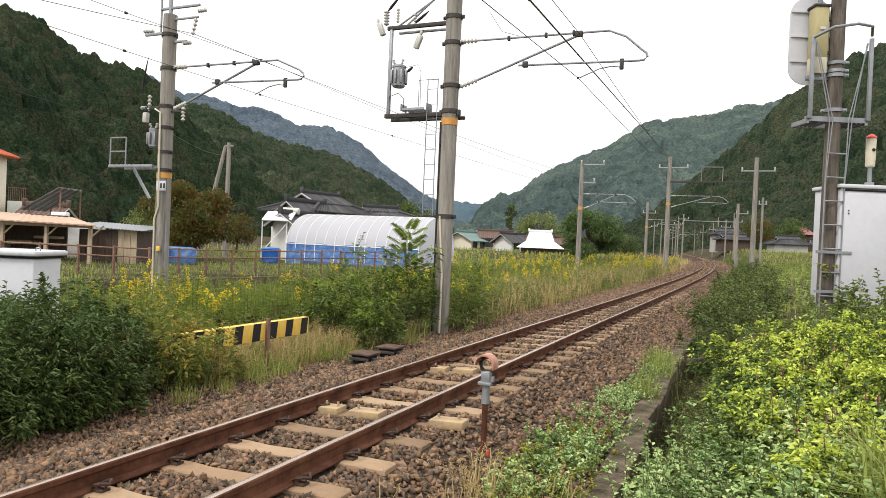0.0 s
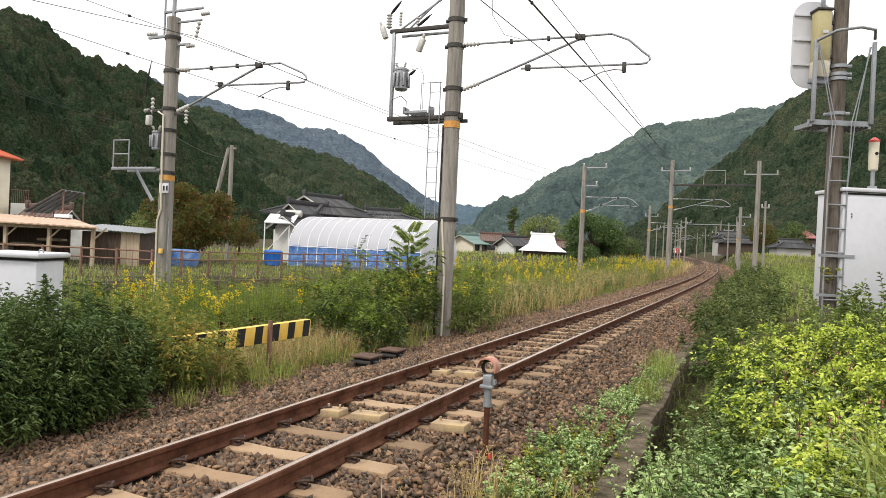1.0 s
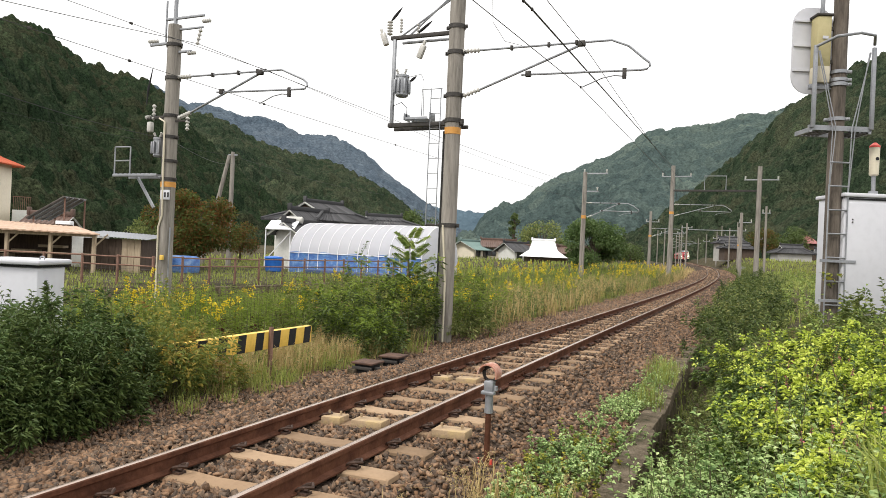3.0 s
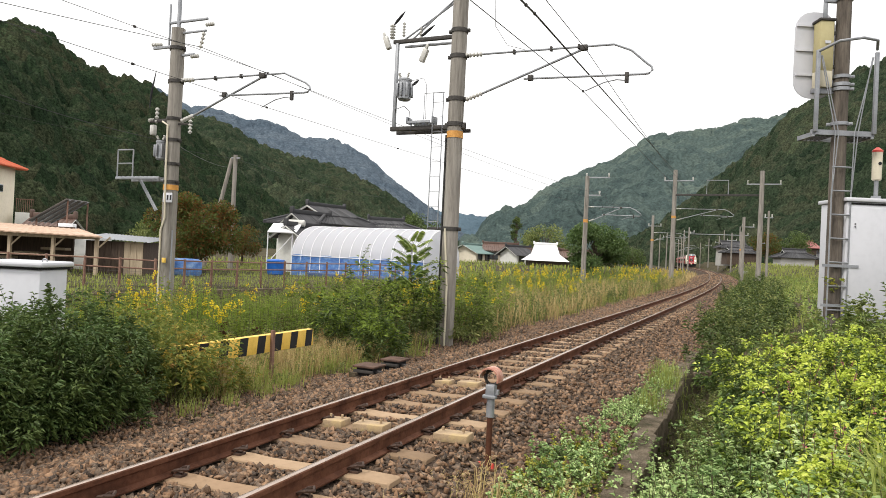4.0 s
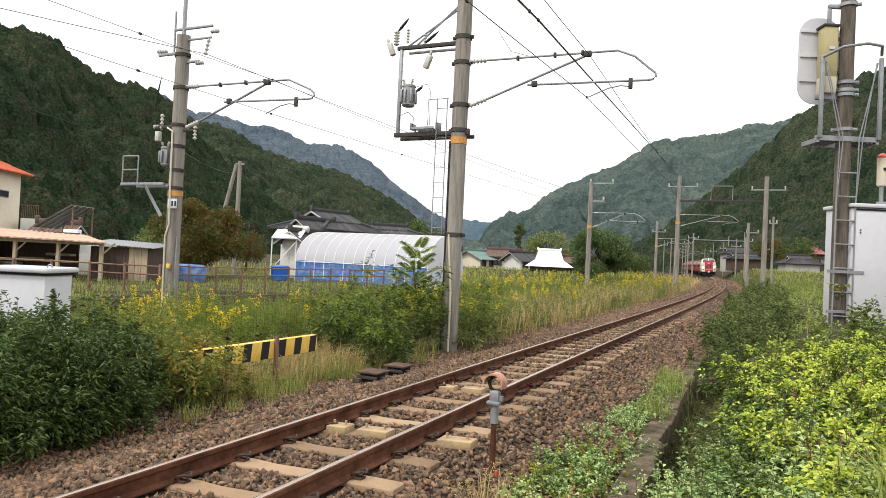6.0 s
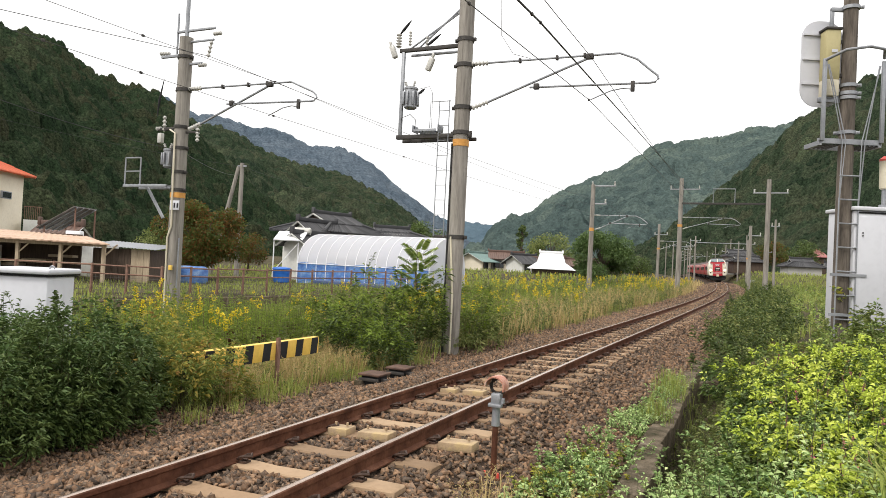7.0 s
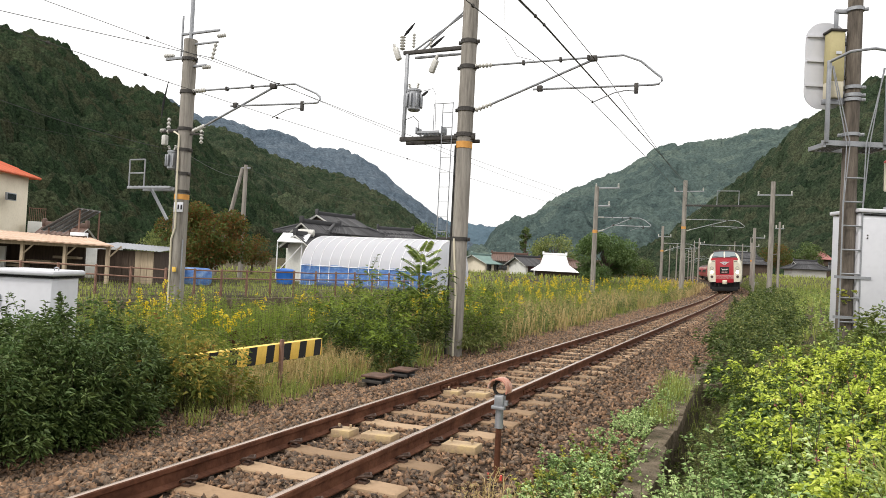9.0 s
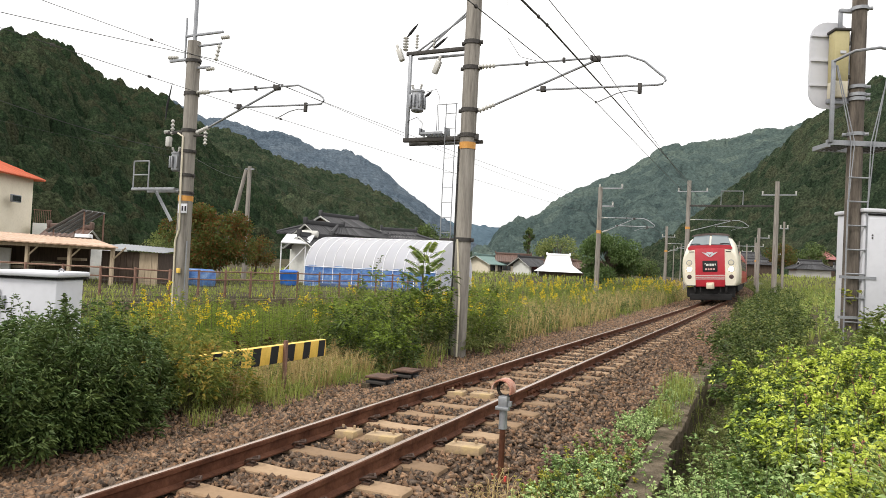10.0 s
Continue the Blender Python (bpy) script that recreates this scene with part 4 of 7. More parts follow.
part("meter_box", Shape().box((LX + .1, LY - .2, 1.15), (.10, .05, .12), ch=.01), YELLOW, lm)

# signal mast seen from behind
sg = tagged(new("signal_mast"), "dark concrete signal mast with white backboard and cage ladder", "railway signal")
SX, SY = 4.77, 13.95
part("pole", pole_shape(SX, SY, -.2, 7.6, .135, .118), DARKPOLE, sg)
fw = Vector((-.40, .916, 0))
rt = Vector((.916, .40, 0))
face = Matrix((rt, fw, Vector((0, 0, 1)))).transposed().to_4x4()
face.translation = (SX, SY, 0)
hw, hb, ht, rad = .37, 4.78, 6.36, .31
out = []
for cxx, czz, a0 in ((hw - rad, ht - rad, 0), (-hw + rad, ht - rad, 90), (-hw + rad, hb + rad, 180), (hw - rad, hb + rad, 270)):
    for i in range(7):
        a = radians(a0 + i * 15)
        out.append((cxx + rad * math.cos(a) - .36, czz + rad * math.sin(a)))
part("backboard", Shape().prism(out, .25, .27).shift(face), WHITEPAINT, sg, "rounded white backboard")
for z in (5.2, 5.65, 6.1):
    part("board_stay", Shape().box((-.36, .23, z), (.70, .03, .035)).shift(face), WHITEPAINT, sg)
s = Shape().box((-.31, .06, 5.66), (.25, .24, .90), ch=.02)
hd = part("signal_housing", s.shift(face), CREAMPAINT, sg, "olive-cream signal head housing")
part("housing_lid", Shape().box((-.31, .06, 6.13), (.30, .29, .045), ch=.015).shift(face), DARKSTEEL, hd)
part("housing_base", Shape().box((-.31, .06, 5.07), (.25, .24, .3), ch=.02).shift(face), PALECREAM, hd)
part("housing_label", Shape().box((-.30, -.075, 5.72), (.10, .006, .05)).shift(face), WHITEPAINT, hd)
part("hinge", Shape().box((-.16, .0, 5.3), (.05, .05, .06)).box((-.16, 0, 5.9), (.05, .05, .06)).shift(face), DARKSTEEL, hd)
part("top_arm", Shape().box((-.16, .05, 6.50), (.34, .07, .07), ch=.01).box((-.30, .06, 6.34), (.06, .06, .36), ch=.008).shift(face), GALV, sg)
part("support_arm", Shape().box((-.25, .05, 4.86), (.5, .08, .09), ch=.01).box((-.31, .06, 4.93), (.1, .1, .12)).shift(face), GALV, sg)
for z in (4.90, 4.98, 5.12, 4.28, 6.52):
    part("collar", collar(SX, SY, z, .126, .06), GALV, sg)
# cage
for x in (-.50, .53):
    part("cage_post", Shape().box((x, -.15, 4.82), (.065, .05, 1.45), ch=.006).shift(face), GALV, sg)
part("cage_hoop", Shape().tube([face @ Vector((-.50, -.15, 5.52)), face @ Vector((-.3, -.45, 5.62)), face @ Vector((.05, -.55, 5.66)), face @ Vector((.35, -.45, 5.66)), face @ Vector((.53, -.15, 5.60))], .026, 8), GALV, sg)
part("deck_frame", Shape().box((.0, -.1, 4.10), (1.1, .06, .09)).box((0, .35, 4.06), (1.1, .06, .08)).box((-.52, .12, 4.06), (.05, .5, .08)).box((.52, .12, 4.06), (.05, .5, .08)).shift(face), GALV, sg)
s = Shape()
for i in range(14):
    if abs(i - 6.5) > 2:
        s.box((-.48 + i * .074, .12, 4.04), (.03, .44, .02))
part("deck_grating", s.shift(face), DARKSTEEL, sg)
for x0, x1 in ((-.46, -.16), (-.44, -.10), (.46, .18), (.44, .24)):
    part("tie_rod", Shape().tube([face @ Vector((x0, -.17, 5.45)), face @ Vector((x1, -.17, 4.1)), face @ Vector((.16 if x1 > 0 else -.18, -.17, 2.95))], .010, 5), GALV, sg)
for x in (-.18, .16):
    part("ladder_rail", Shape().tube([face @ Vector((x, -.17, 3.1)), face @ Vector((x, -.17, .4))], .014, 6), GALV, sg)
for i in range(8):
    part("rung", Shape().tube([face @ Vector((-.18, -.17, .55 + i * .42)), face @ Vector((.16, -.17, .55 + i * .42))], .014, 6), GALV, sg)
for z in (1.05, 1.75):
    part("clamp_band", Shape().box((.03, -.17, z), (.62, .035, .05)).shift(face), GALV, sg)

# relay box on the terrace
CABM = face.copy()
CABM.translation = (5.42, 14.15, 0)
cab = tagged(new("relay_cabinet"), "large white metal relay cabinet on a steel frame", "cabinet")
part("body", Shape().box((0, .35, 1.84), (1.12, .85, 2.1), ch=.02).shift(CABM), WHITEPAINT, cab)
part("lid", Shape().box((0, .35, 2.93), (1.2, .95, .07), ch=.02).shift(CABM), WHITEPAINT, cab)
part("vent_gap", Shape().box((.02, -.077, 2.86), (1.06, .02, .03)).shift(CABM), BLACK, cab)
dr = part("door", Shape().box((.0, -.085, 1.82), (1.02, .02, 1.95), ch=.008).shift(CABM), WHITEPAINT, cab)
part("handle", Shape().box((.42, -.11, 1.25), (.16, .03, .03), ch=.008).shift(CABM), GALV, dr)
part("vent", Shape().box((-.1, -.10, .88), (.30, .015, .05)).shift(CABM), DARKSTEEL, dr)
for z in (2.5, 2.45):
    part("door_bolt", Shape().cyl(CABM @ Vector((-.42, -.09, z)), CABM @ Vector((-.42, -.11, z)), .012, n=8), DARKSTEEL, dr)
part("frame", Shape().box((0, .35, .74), (1.1, .8, .10)).box((-.45, -.0, .4), (.1, .1, .7)).box((.45, 0, .4), (.1, .1, .7)).box((-.45, .7, .4), (.1, .1, .7)).box((.45, .7, .4), (.1, .1, .7)).shift(CABM), DARKSTEEL, cab)
# warning sounder on the cabinet
sd = tagged(new("crossing_sounder"), "cream cylindrical sounder with a red cap", "sounder")
p = CABM @ Vector((.10, .2, 0))
part("post", Shape().cyl((p.x, p.y, 2.95), (p.x, p.y, 3.32), .035, n=10).box((p.x, p.y, 3.0), (.14, .1, .08)), GALV, sd)
part("case", Shape().lathe((p.x, p.y, 3.32), [(0, .06), (.02, .078), (.50, .085), (.52, .08)], 18), PALECREAM, sd)
part("cap", Shape().lathe((p.x, p.y, 3.83), [(0, .09), (.03, .09), (.09, .02)], 18), RED, sd, "red cap")
part("speaker_hole", Shape().lathe((p.x + .034, p.y - .074, 3.62), [(0, .03), (.012, .03)], 12, (.4, -.916, 0)), BLACK, sd)

# apparatus box beside the shrubs
CM2 = face.copy()
CM2.translation = (-4.92, 5.55, 0)
bx = tagged(new("apparatus_box"), "white metal apparatus box with an overhanging lid", "cabinet")
part("body", Shape().box((0, .25, .48), (.74, .6, 1.42), ch=.012).shift(CM2), WHITEPAINT, bx)
part("lid", Shape().box((0, .25, 1.255), (.86, .74, .07), ch=.03).shift(CM2), WHITEPAINT, bx)
part("lid_gap", Shape().box((0, .25, 1.205), (.78, .64, .03)).shift(CM2), BLACK, bx)
part("lifting_eye", Shape().tube([CM2 @ Vector((.36 + .03 * math.cos(a), .05, 1.30 + .03 * math.sin(a))) for a in [i * .5236 for i in range(13)]], .009, 6), GALV, bx)
part("post", Shape().box((-.37, -.06, .3), (.05, .04, 1.5)).shift(CM2), DARKSTEEL, bx)
part("door_handle", Shape().box((-.28, -.06, .9), (.03, .03, .14), ch=.006).shift(CM2), GALV, bx)

# striped barrier along the track
bar = tagged(new("striped_barrier"), "yellow and black striped steel barrier on a rusty post", "barrier")
b0, b1 = Vector((-3.42, 5.7, .11)), Vector((-3.26, 9.62, .13))
d = (b1 - b0)
L = d.length
bm4 = Matrix((d.normalized(), Vector((0, 0, 1)).cross(d.normalized()), Vector((0, 0, 1)))).transposed().to_4x4()
bm4.translation = b0
part("board", Shape().box((L / 2, .035, 0), (L, .12, .27), ch=.006).shift(bm4), YELLOW, bar)
n = int(L / .38)
for i in range(n + 1):
    x = L - .02 - i * .385
    s = Shape().add([(x, -.0285, .133), (x - .17, -.0285, .133), (x - .20, -.0285, -.133), (x - .03, -.0285, -.133), (x, -.02, .133), (x - .17, -.02, .133), (x - .20, -.02, -.133), (x - .03, -.02, -.133)], [(0, 1, 2, 3), (7, 6, 5, 4), (0, 4, 5, 1), (2, 6, 7, 3), (1, 5, 6, 2), (0, 3, 7, 4)])
    part("stripe", s.shift(bm4), BLACK, bar)
for x in (L - 1.05, .6):
    part("post", Shape().box((x, -.05, -.22), (.06, .05, .85), ch=.006).shift(bm4), FENCERUST, bar)

FADEDRED = mat("faded_red_paint", [(0.30, 0.09, 0.06), (0.42, 0.20, 0.14), (0.52, 0.42, 0.36)], 14, 0.7, 0, 0.1)
# low marker post with a hooded lens
mp_ = tagged(new("trackside_marker"), "short rusty post with a hooded red-topped lamp head", "marker post")
px, pyy = 1.38, 5.66
part("base_block", Shape().box((px - .05, pyy + .02, -.45), (.30, .26, .44), ch=.02), OLDCONC, mp_)
part("base_plate", Shape().box((px, pyy, -.222), (.17, .15, .02), ch=.004), RUST, mp_)
for dx in (-.06, .06):
    part("bolt", Shape().cyl((px + dx, pyy - .05, -.215), (px + dx, pyy - .05, -.17), .012, n=6), RED, mp_)
part("shaft", Shape().cyl((px, pyy, -.21), (px, pyy, .23), .026, n=12), RUST, mp_)
part("sleeve", Shape().cyl((px, pyy, .22), (px, pyy, .42), .038, .034, n=12), GALV, mp_)
s = Shape().box((px, pyy, .455), (.085, .08, .10), ch=.012)
s.box((px + .05, pyy, .44), (.04, .04, .04)).box((px, pyy - .03, .40), (.12, .06, .03), ch=.006)
hdm = part("lamp_head", s, GALV, mp_)
# open horseshoe frame with a hood over it
ring_ = [(px + .064 * math.cos(a), .560 + .064 * math.sin(a)) for a in [math.pi * (1.5 + 2 * i / 20) for i in range(21)]]
part("lens_frame", Shape().tube([(x, pyy + .02, z) for x, z in ring_], .016, 6), DARKSTEEL, hdm)
arc = [(px + .092 * math.cos(a), .565 + .092 * math.sin(a)) for a in [math.pi * (-.12 + 1.12 * i / 10) for i in range(11)]]
arc = arc + [(px + .080 * math.cos(a), .565 + .080 * math.sin(a)) for a in [math.pi * (-.12 + 1.12 * (10 - i) / 10) for i in range(11)]]
part("hood", Shape().prism(arc, pyy - .09, pyy + .05), FADEDRED, hdm, "faded red hood")

RUSTYIRON = mat("dark_rusty_iron", [(0.05, 0.028, 0.02), (0.14, 0.078, 0.055)], 7, 0.8, 0.2, 0.2)
# iron boxes at the left edge of the ballast
for x, y, w in ((-2.2, 9.75, .40), (-2.15, 10.55, .38)):
    bb = tagged(new("junction_box"), "rusty dark iron junction box by the ballast", "junction box", "junction boxes")
    z0 = float(top_z(x, y))
    part("case", Shape().box((x, y, z0 + .07), (w * .74, .32, .2), ch=.012), BLACK, bb)
    part("lid", Shape().box((x, y, z0 + .185), (w, .42, .035), ch=.012), RUSTYIRON, bb)
    part("foot", Shape().box((x - .16, y - .22, z0 + .03), (.12, .1, .12), ch=.01), OLDCONC, bb)
    part("terminal", Shape().box((x + w * .55, y - .06, z0 + .07), (.1, .08, .12), ch=.01), DARKSTEEL, bb)
    part("flange", Shape().box((x, y - .19, z0 + .11), (w * .9, .03, .05), ch=.005), DARKSTEEL, bb)


def simple_mast(x, y, z1, r, arm, label, cross=(), band=True):
    """Far mast: pole, collars, cross-arms, optional bracket over the track to the right."""
    z0 = float(ground_z(x, y))
    ob = tagged(new("overhead_line_mast"), label, "utility pole", "overhead line masts")
    part("pole", Shape().lathe((x, y, z0 - .3), [(0, r * 1.12), (z1 - z0 + .3, r * .9)], 14), CONC, ob)
    if band:
        part("band", Shape().lathe((x, y, z0 + (z1 - z0) * .58), [(0, r + .004), (0, r + .012), (.22, r + .012), (.22, r + .004)], 16), ORANGE, ob)
    for z, xa, xb in cross:
        ca = part("cross_arm", Shape().box(((xa + xb) / 2, y, z), (xb - xa, .09, .09), ch=.01), GALV, ob)
        for xx in (xa + .08, xb - .08):
            part("insulator", insulator((xx, y, z + .05), (xx, y, z + .32), .07, 3), PORCELAIN, ca)
    if arm:
        zt, xt = arm
        bracket(ob, x + r, y, zt, zt - 1.0, xt - .75, zt - .6, xt, .03)
    return ob


simple_mast(-2.76, 62.8, 10.0, .19, (6.6, 2.1), "grey concrete mast with bracket arm over the track", [(9.05, -3.7, -1.2)])
simple_mast(4.15, 61.5, 9.7, .19, None, "grey concrete mast with a cross-arm", [(8.6, 3.0, 5.6)], False)
gan = tagged(new("gantry_beam"), "slim steel beam spanning two masts over the track", "gantry")
part("beam", Shape().box((.7, 62.1, 7.75), (6.6, .12, .16), ch=.01), DARKSTEEL, gan)
part("hanger_frame", Shape().tube([(-.1, 62.1, 7.8), (-.1, 62.1, 9.0), (1.6, 62.1, 9.0), (1.6, 62.1, 7.8)], .04, 6), GALV, gan)
simple_mast(-7.17, 47.8, 7.6, .165, (5.45, -3.4), "grey concrete mast with two rods and a bracket arm", [(7.5, -7.3, -5.6), (6.25, -7.2, -6.2)])
simple_mast(-7.65, 88, 7.7, .17, (5.6, -3.6), "distant grey mast with bracket arm", [(6.4, -8.2, -6.6)])
simple_mast(2.8, 76.2, 6.9, .16, None, "distant grey pole beside the field", [(5.9, 2.6, 3.8)], False)
simple_mast(4.85, 66.2, 6.8, .10, None, "thin distant pole with guy wire", [(6.2, 4.5, 5.2)], False)
simple_mast(float(cx(102)) + 3.3, 102.3, 6.7, .17, None, "distant grey mast by the crossing", [(6.2, float(cx(102)) - 3.4, float(cx(102)) + 4.2)])
for u, y, h in ((-3.6, 112, 7.4), (-4.4, 135, 7.5), (3.4, 128, 6.9), (3.4, 160, 7.5), (-4.2, 165, 7.8), (-4.2, 190, 8), (3.6, 195, 7.8), (-4.2, 225, 8.2), (3.6, 230, 8), (6.5, 150, 7.5), (6.0, 180, 8), (13, 170, 8), (-7.5, 150, 8), (-9, 178, 8.5)):
    x = float(cx(y)) + u
    simple_mast(x, y, h + float(ground_z(x, y)), .115, (h - 1.4, x + 3.4) if u == -4.2 else None, "far grey mast along the line", [(h - .5, x - .8, x + .8)], False)


def wire(name, pts, r, sag=0.0, label="", beads=()):
    """A cable through the points, sagging between them."""
    out = []
    for a, b in zip(pts, pts[1:]):
        a, b = Vector(a), Vector(b)
        for i in range(12):
            t = i / 12
            p = a.lerp(b, t)
            p.z -= sag * 4 * t * (1 - t)
            out.append(p)
    out.append(Vector(pts[-1]))
    ob = tagged(part(name, Shape().tube(out, r, 5), WIRE), label or "dark overhead cable hung between masts", "cable", "overhead cables")
    for t in beads:
        p = out[int(t * (len(out) - 1))]
        part("wire_clip", Shape().box(p, (.035, .06, .045), ch=.008), DARKSTEEL, ob)
    return ob


# contact and messenger wires of the main line, of the siding, and feeders
wire("contact_wire", [(-2.03, -20, 5.15), (0.11, 14.05, 5.15), (-.2, 62.1, 6.0), (-3.0, 112, 6.2)], .0075, .05, "thin contact wire above the track", (.2, .25, .3, .36, .45))
wire("messenger_wire", [(0.3, -20, 6.2), (.12, 14.05, 6.04), (-.2, 62.1, 6.7), (-3.0, 112, 7.0)], .0075, .35, "messenger wire above the track", (.2, .3, .36, .42))
wire("feeder_cable", [(1.25, 4.4, 4.05), (.37, 9.63, 5.23), (-2.69, 62.9, 9.75), (-6.5, 112, 8.5)], .015, .0, "thick black feeder cable", (.3, .36, .42))
wire("contact_wire", [(-7.0, -10, 4.9), (-7.0, 12.75, 4.85), (-4.8, 47.8, 4.9), (-5.6, 88, 5.2)], .0055, .06, "thin contact wire above the siding", (.25, .3, .36, .4))
wire("messenger_wire", [(-7.0, -10, 5.8), (-7.0, 12.75, 5.65), (-4.7, 47.8, 5.5), (-5.6, 88, 5.8)], .0055, .3, "messenger wire above the siding", (.28, .34, .4))
wire("feeder_cable", [(-17.05, -6, 6.58), (-9.10, 12.75, 6.43), (-6.2, 47.8, 6.3), (-7, 88, 6.4)], .008, .2, "dark feeder cable on the siding masts")
wire("telephone_cable", [(-11.5, 6, 5.2), (-9.86, 12.75, 4.1), (-27.9, 35.5, 6.8)], .008, .25)
wire("telephone_cable", [(-40, 20, 9.5), (-27.9, 35.5, 7.3), (-30, 60, 7.0)], .009, .3)

# ---- village and sheds ----
PLASTER = mat("cream_plaster", [(0.70, 0.63, 0.50), (0.80, 0.73, 0.60)], 0.8, 0.85, 0, 0.06, grain=0.2)
GREYWALL = mat("grey_plaster", [(0.34, 0.33, 0.31), (0.46, 0.45, 0.42)], 0.8, 0.9, 0, 0.08)
WHITEWALL = mat("white_plaster", [(0.60, 0.60, 0.57), (0.70, 0.70, 0.67)], 0.8, 0.9, 0, 0.05)
DARKWOOD = mat("dark_weathered_wood", [(0.045, 0.03, 0.022), (0.10, 0.07, 0.05)], 2, 0.9, 0, 0.25, stretch=(6, 6, 0.6))
PALEWOOD = mat("pale_weathered_wood", [(0.32, 0.25, 0.17), (0.48, 0.39, 0.28)], 2, 0.9, 0, 0.2, stretch=(6, 6, 0.6))
GREYTILE = mat("grey_glazed_roof_tile", [(0.022, 0.022, 0.024), (0.042, 0.042, 0.046), (0.075, 0.075, 0.08)], 1.2, 0.75, 0, 0.1, per="island")
REDTILE = mat("orange_red_roof_tile", [(0.42, 0.085, 0.035), (0.55, 0.13, 0.055)], 1.2, 0.6, 0, 0.1, per="island")
BROWNTILE = mat("brown_roof_tile", [(0.085, 0.048, 0.036), (0.14, 0.085, 0.066)], 1.2, 0.6, 0, 0.1, per="island")
PINKTILE = mat("pink_red_roof", [(0.28, 0.10, 0.10), (0.36, 0.15, 0.14)], 1.2, 0.6, 0, 0.1, per="island")
TINROOF = mat("rust_stained_tin_roof", [(0.33, 0.21, 0.14), (0.44, 0.30, 0.21), (0.54, 0.40, 0.30)], 0.9, 0.7, 0, 0.1, stretch=(0.6, 3, 1))
WHITEROOF = mat("white_metal_roof", [(0.76, 0.76, 0.78), (0.84, 0.84, 0.86)], 0.8, 0.5, 0, 0.03, grain=.1)
TEALROOF = mat("teal_metal_roof", [(0.10, 0.17, 0.155), (0.16, 0.235, 0.22)], 0.8, 0.6, 0, 0.05)
WINDOW = glass_pane("window_glass", (0.03, 0.035, 0.04), 0.08)
BLUESHEET = mat("blue_plastic_sheet", [(0.04, 0.09, 0.30), (0.09, 0.20, 0.46), (0.28, 0.40, 0.58)], 2.2, 0.35, 0, 0.3, stretch=(1, 1, 2))
BLUEPAINT = mat("blue_plastic", [(0.02, 0.12, 0.50), (0.03, 0.18, 0.60)], 2, 0.4, 0, 0.02)
TARP = mat("dark_blue_tarp", [(0.03, 0.05, 0.12), (0.07, 0.11, 0.22)], 1.5, 0.4, 0, 0.3)
MESH = mat("wire_mesh_steel", [(0.10, 0.10, 0.09), (0.18, 0.17, 0.15)], 5, 0.7, 0.3, 0)
SOLAR = mat("solar_panel_back", [(0.05, 0.045, 0.04), (0.10, 0.085, 0.075)], 2, 0.6, 0, 0.05)

film = bpy.data.materials.new("milky_greenhouse_film")
film.use_nodes = True
fnt = film.node_tree
fb = fnt.nodes["Principled BSDF"]
fb.inputs["Base Color"].default_value = (0.70, 0.70, 0.75, 1)
fb.inputs["Roughness"].default_value = 0.3
ft = fnt.nodes.new("ShaderNodeBsdfTranslucent")
ft.inputs["Color"].default_value = (0.85, 0.86, 0.9, 1)
fn = fnt.nodes.new("ShaderNodeTexNoise")
fn.inputs["Scale"].default_value = 1.7
fbp = fnt.nodes.new("ShaderNodeBump")
fbp.inputs["Strength"].default_value = 0.25
fbp.inputs["Distance"].default_value = 0.15
fnt.links.new(fn.outputs["Fac"], fbp.inputs["Height"])
fnt.links.new(fbp.outputs["Normal"], fb.inputs["Normal"])
fp = fnt.nodes.new("ShaderNodeBsdfTransparent")
f1 = fnt.nodes.new("ShaderNodeMixShader")
f1.inputs["Fac"].default_value = 0.45
f2 = fnt.nodes.new("ShaderNodeMixShader")
f2.inputs["Fac"].default_value = 0.28
fnt.links.new(fb.outputs["BSDF"], f1.inputs[1])
fnt.links.new(ft.outputs["BSDF"], f1.inputs[2])
fnt.links.new(f1.outputs["Shader"], f2.inputs[1])
fnt.links.new(fp.outputs["BSDF"], f2.inputs[2])
fnt.links.new(f2.outputs["Shader"], fnt.nodes["Material Output"].inputs["Surface"])


def roof_plane(a, b, c, d, pitch=0.28, thick=0.09, row=0.30):
    """Tiled slope: eave from a to b, ridge from d to c. Rolls run up the slope, courses step across it."""
    a, b, c, d = map(Vector, (a, b, c, d))
    nrm = (b - a).cross(d - a).normalized()
    if nrm.z < 0:
        nrm = -nrm
    s = Shape()
    s.add([p[:] for p in (a, b, c, d)] + [(p - nrm * thick)[:] for p in (a, b, c, d)], [(0, 1, 2, 3), (7, 6, 5, 4), (0, 4, 5, 1), (1, 5, 6, 2), (2, 6, 7, 3), (3, 7, 4, 0)])
    rolls = Shape()
    n = max(2, int((b - a).length / pitch))
    for i in range(n + 1):
        t = i / n
        e, r = a.lerp(b, t), d.lerp(c, t)
        side = (b - a).normalized() * pitch * .26
        m = max(1, int((r - e).length / 1.4))
        for j in range(m):
            p, q = e.lerp(r, j / m), e.lerp(r, (j + 1) / m)
            rolls.add([(p - side)[:], (p + nrm * .085)[:], (p + side)[:], (q - side)[:], (q + nrm * .05)[:], (q + side)[:]], [(0, 1, 4, 3), (1, 2, 5, 4), (0, 2, 1)])
    return s, rolls


def slope(name, planes, material, parent):
    """One roof slope: its slab and, on it, the rolls of its tiles."""
    slab, rolls = planes
    ob = part(name, slab, material, parent)
    tagged(part("tile_relief", rolls, material, ob), kind="stuff")
    return ob


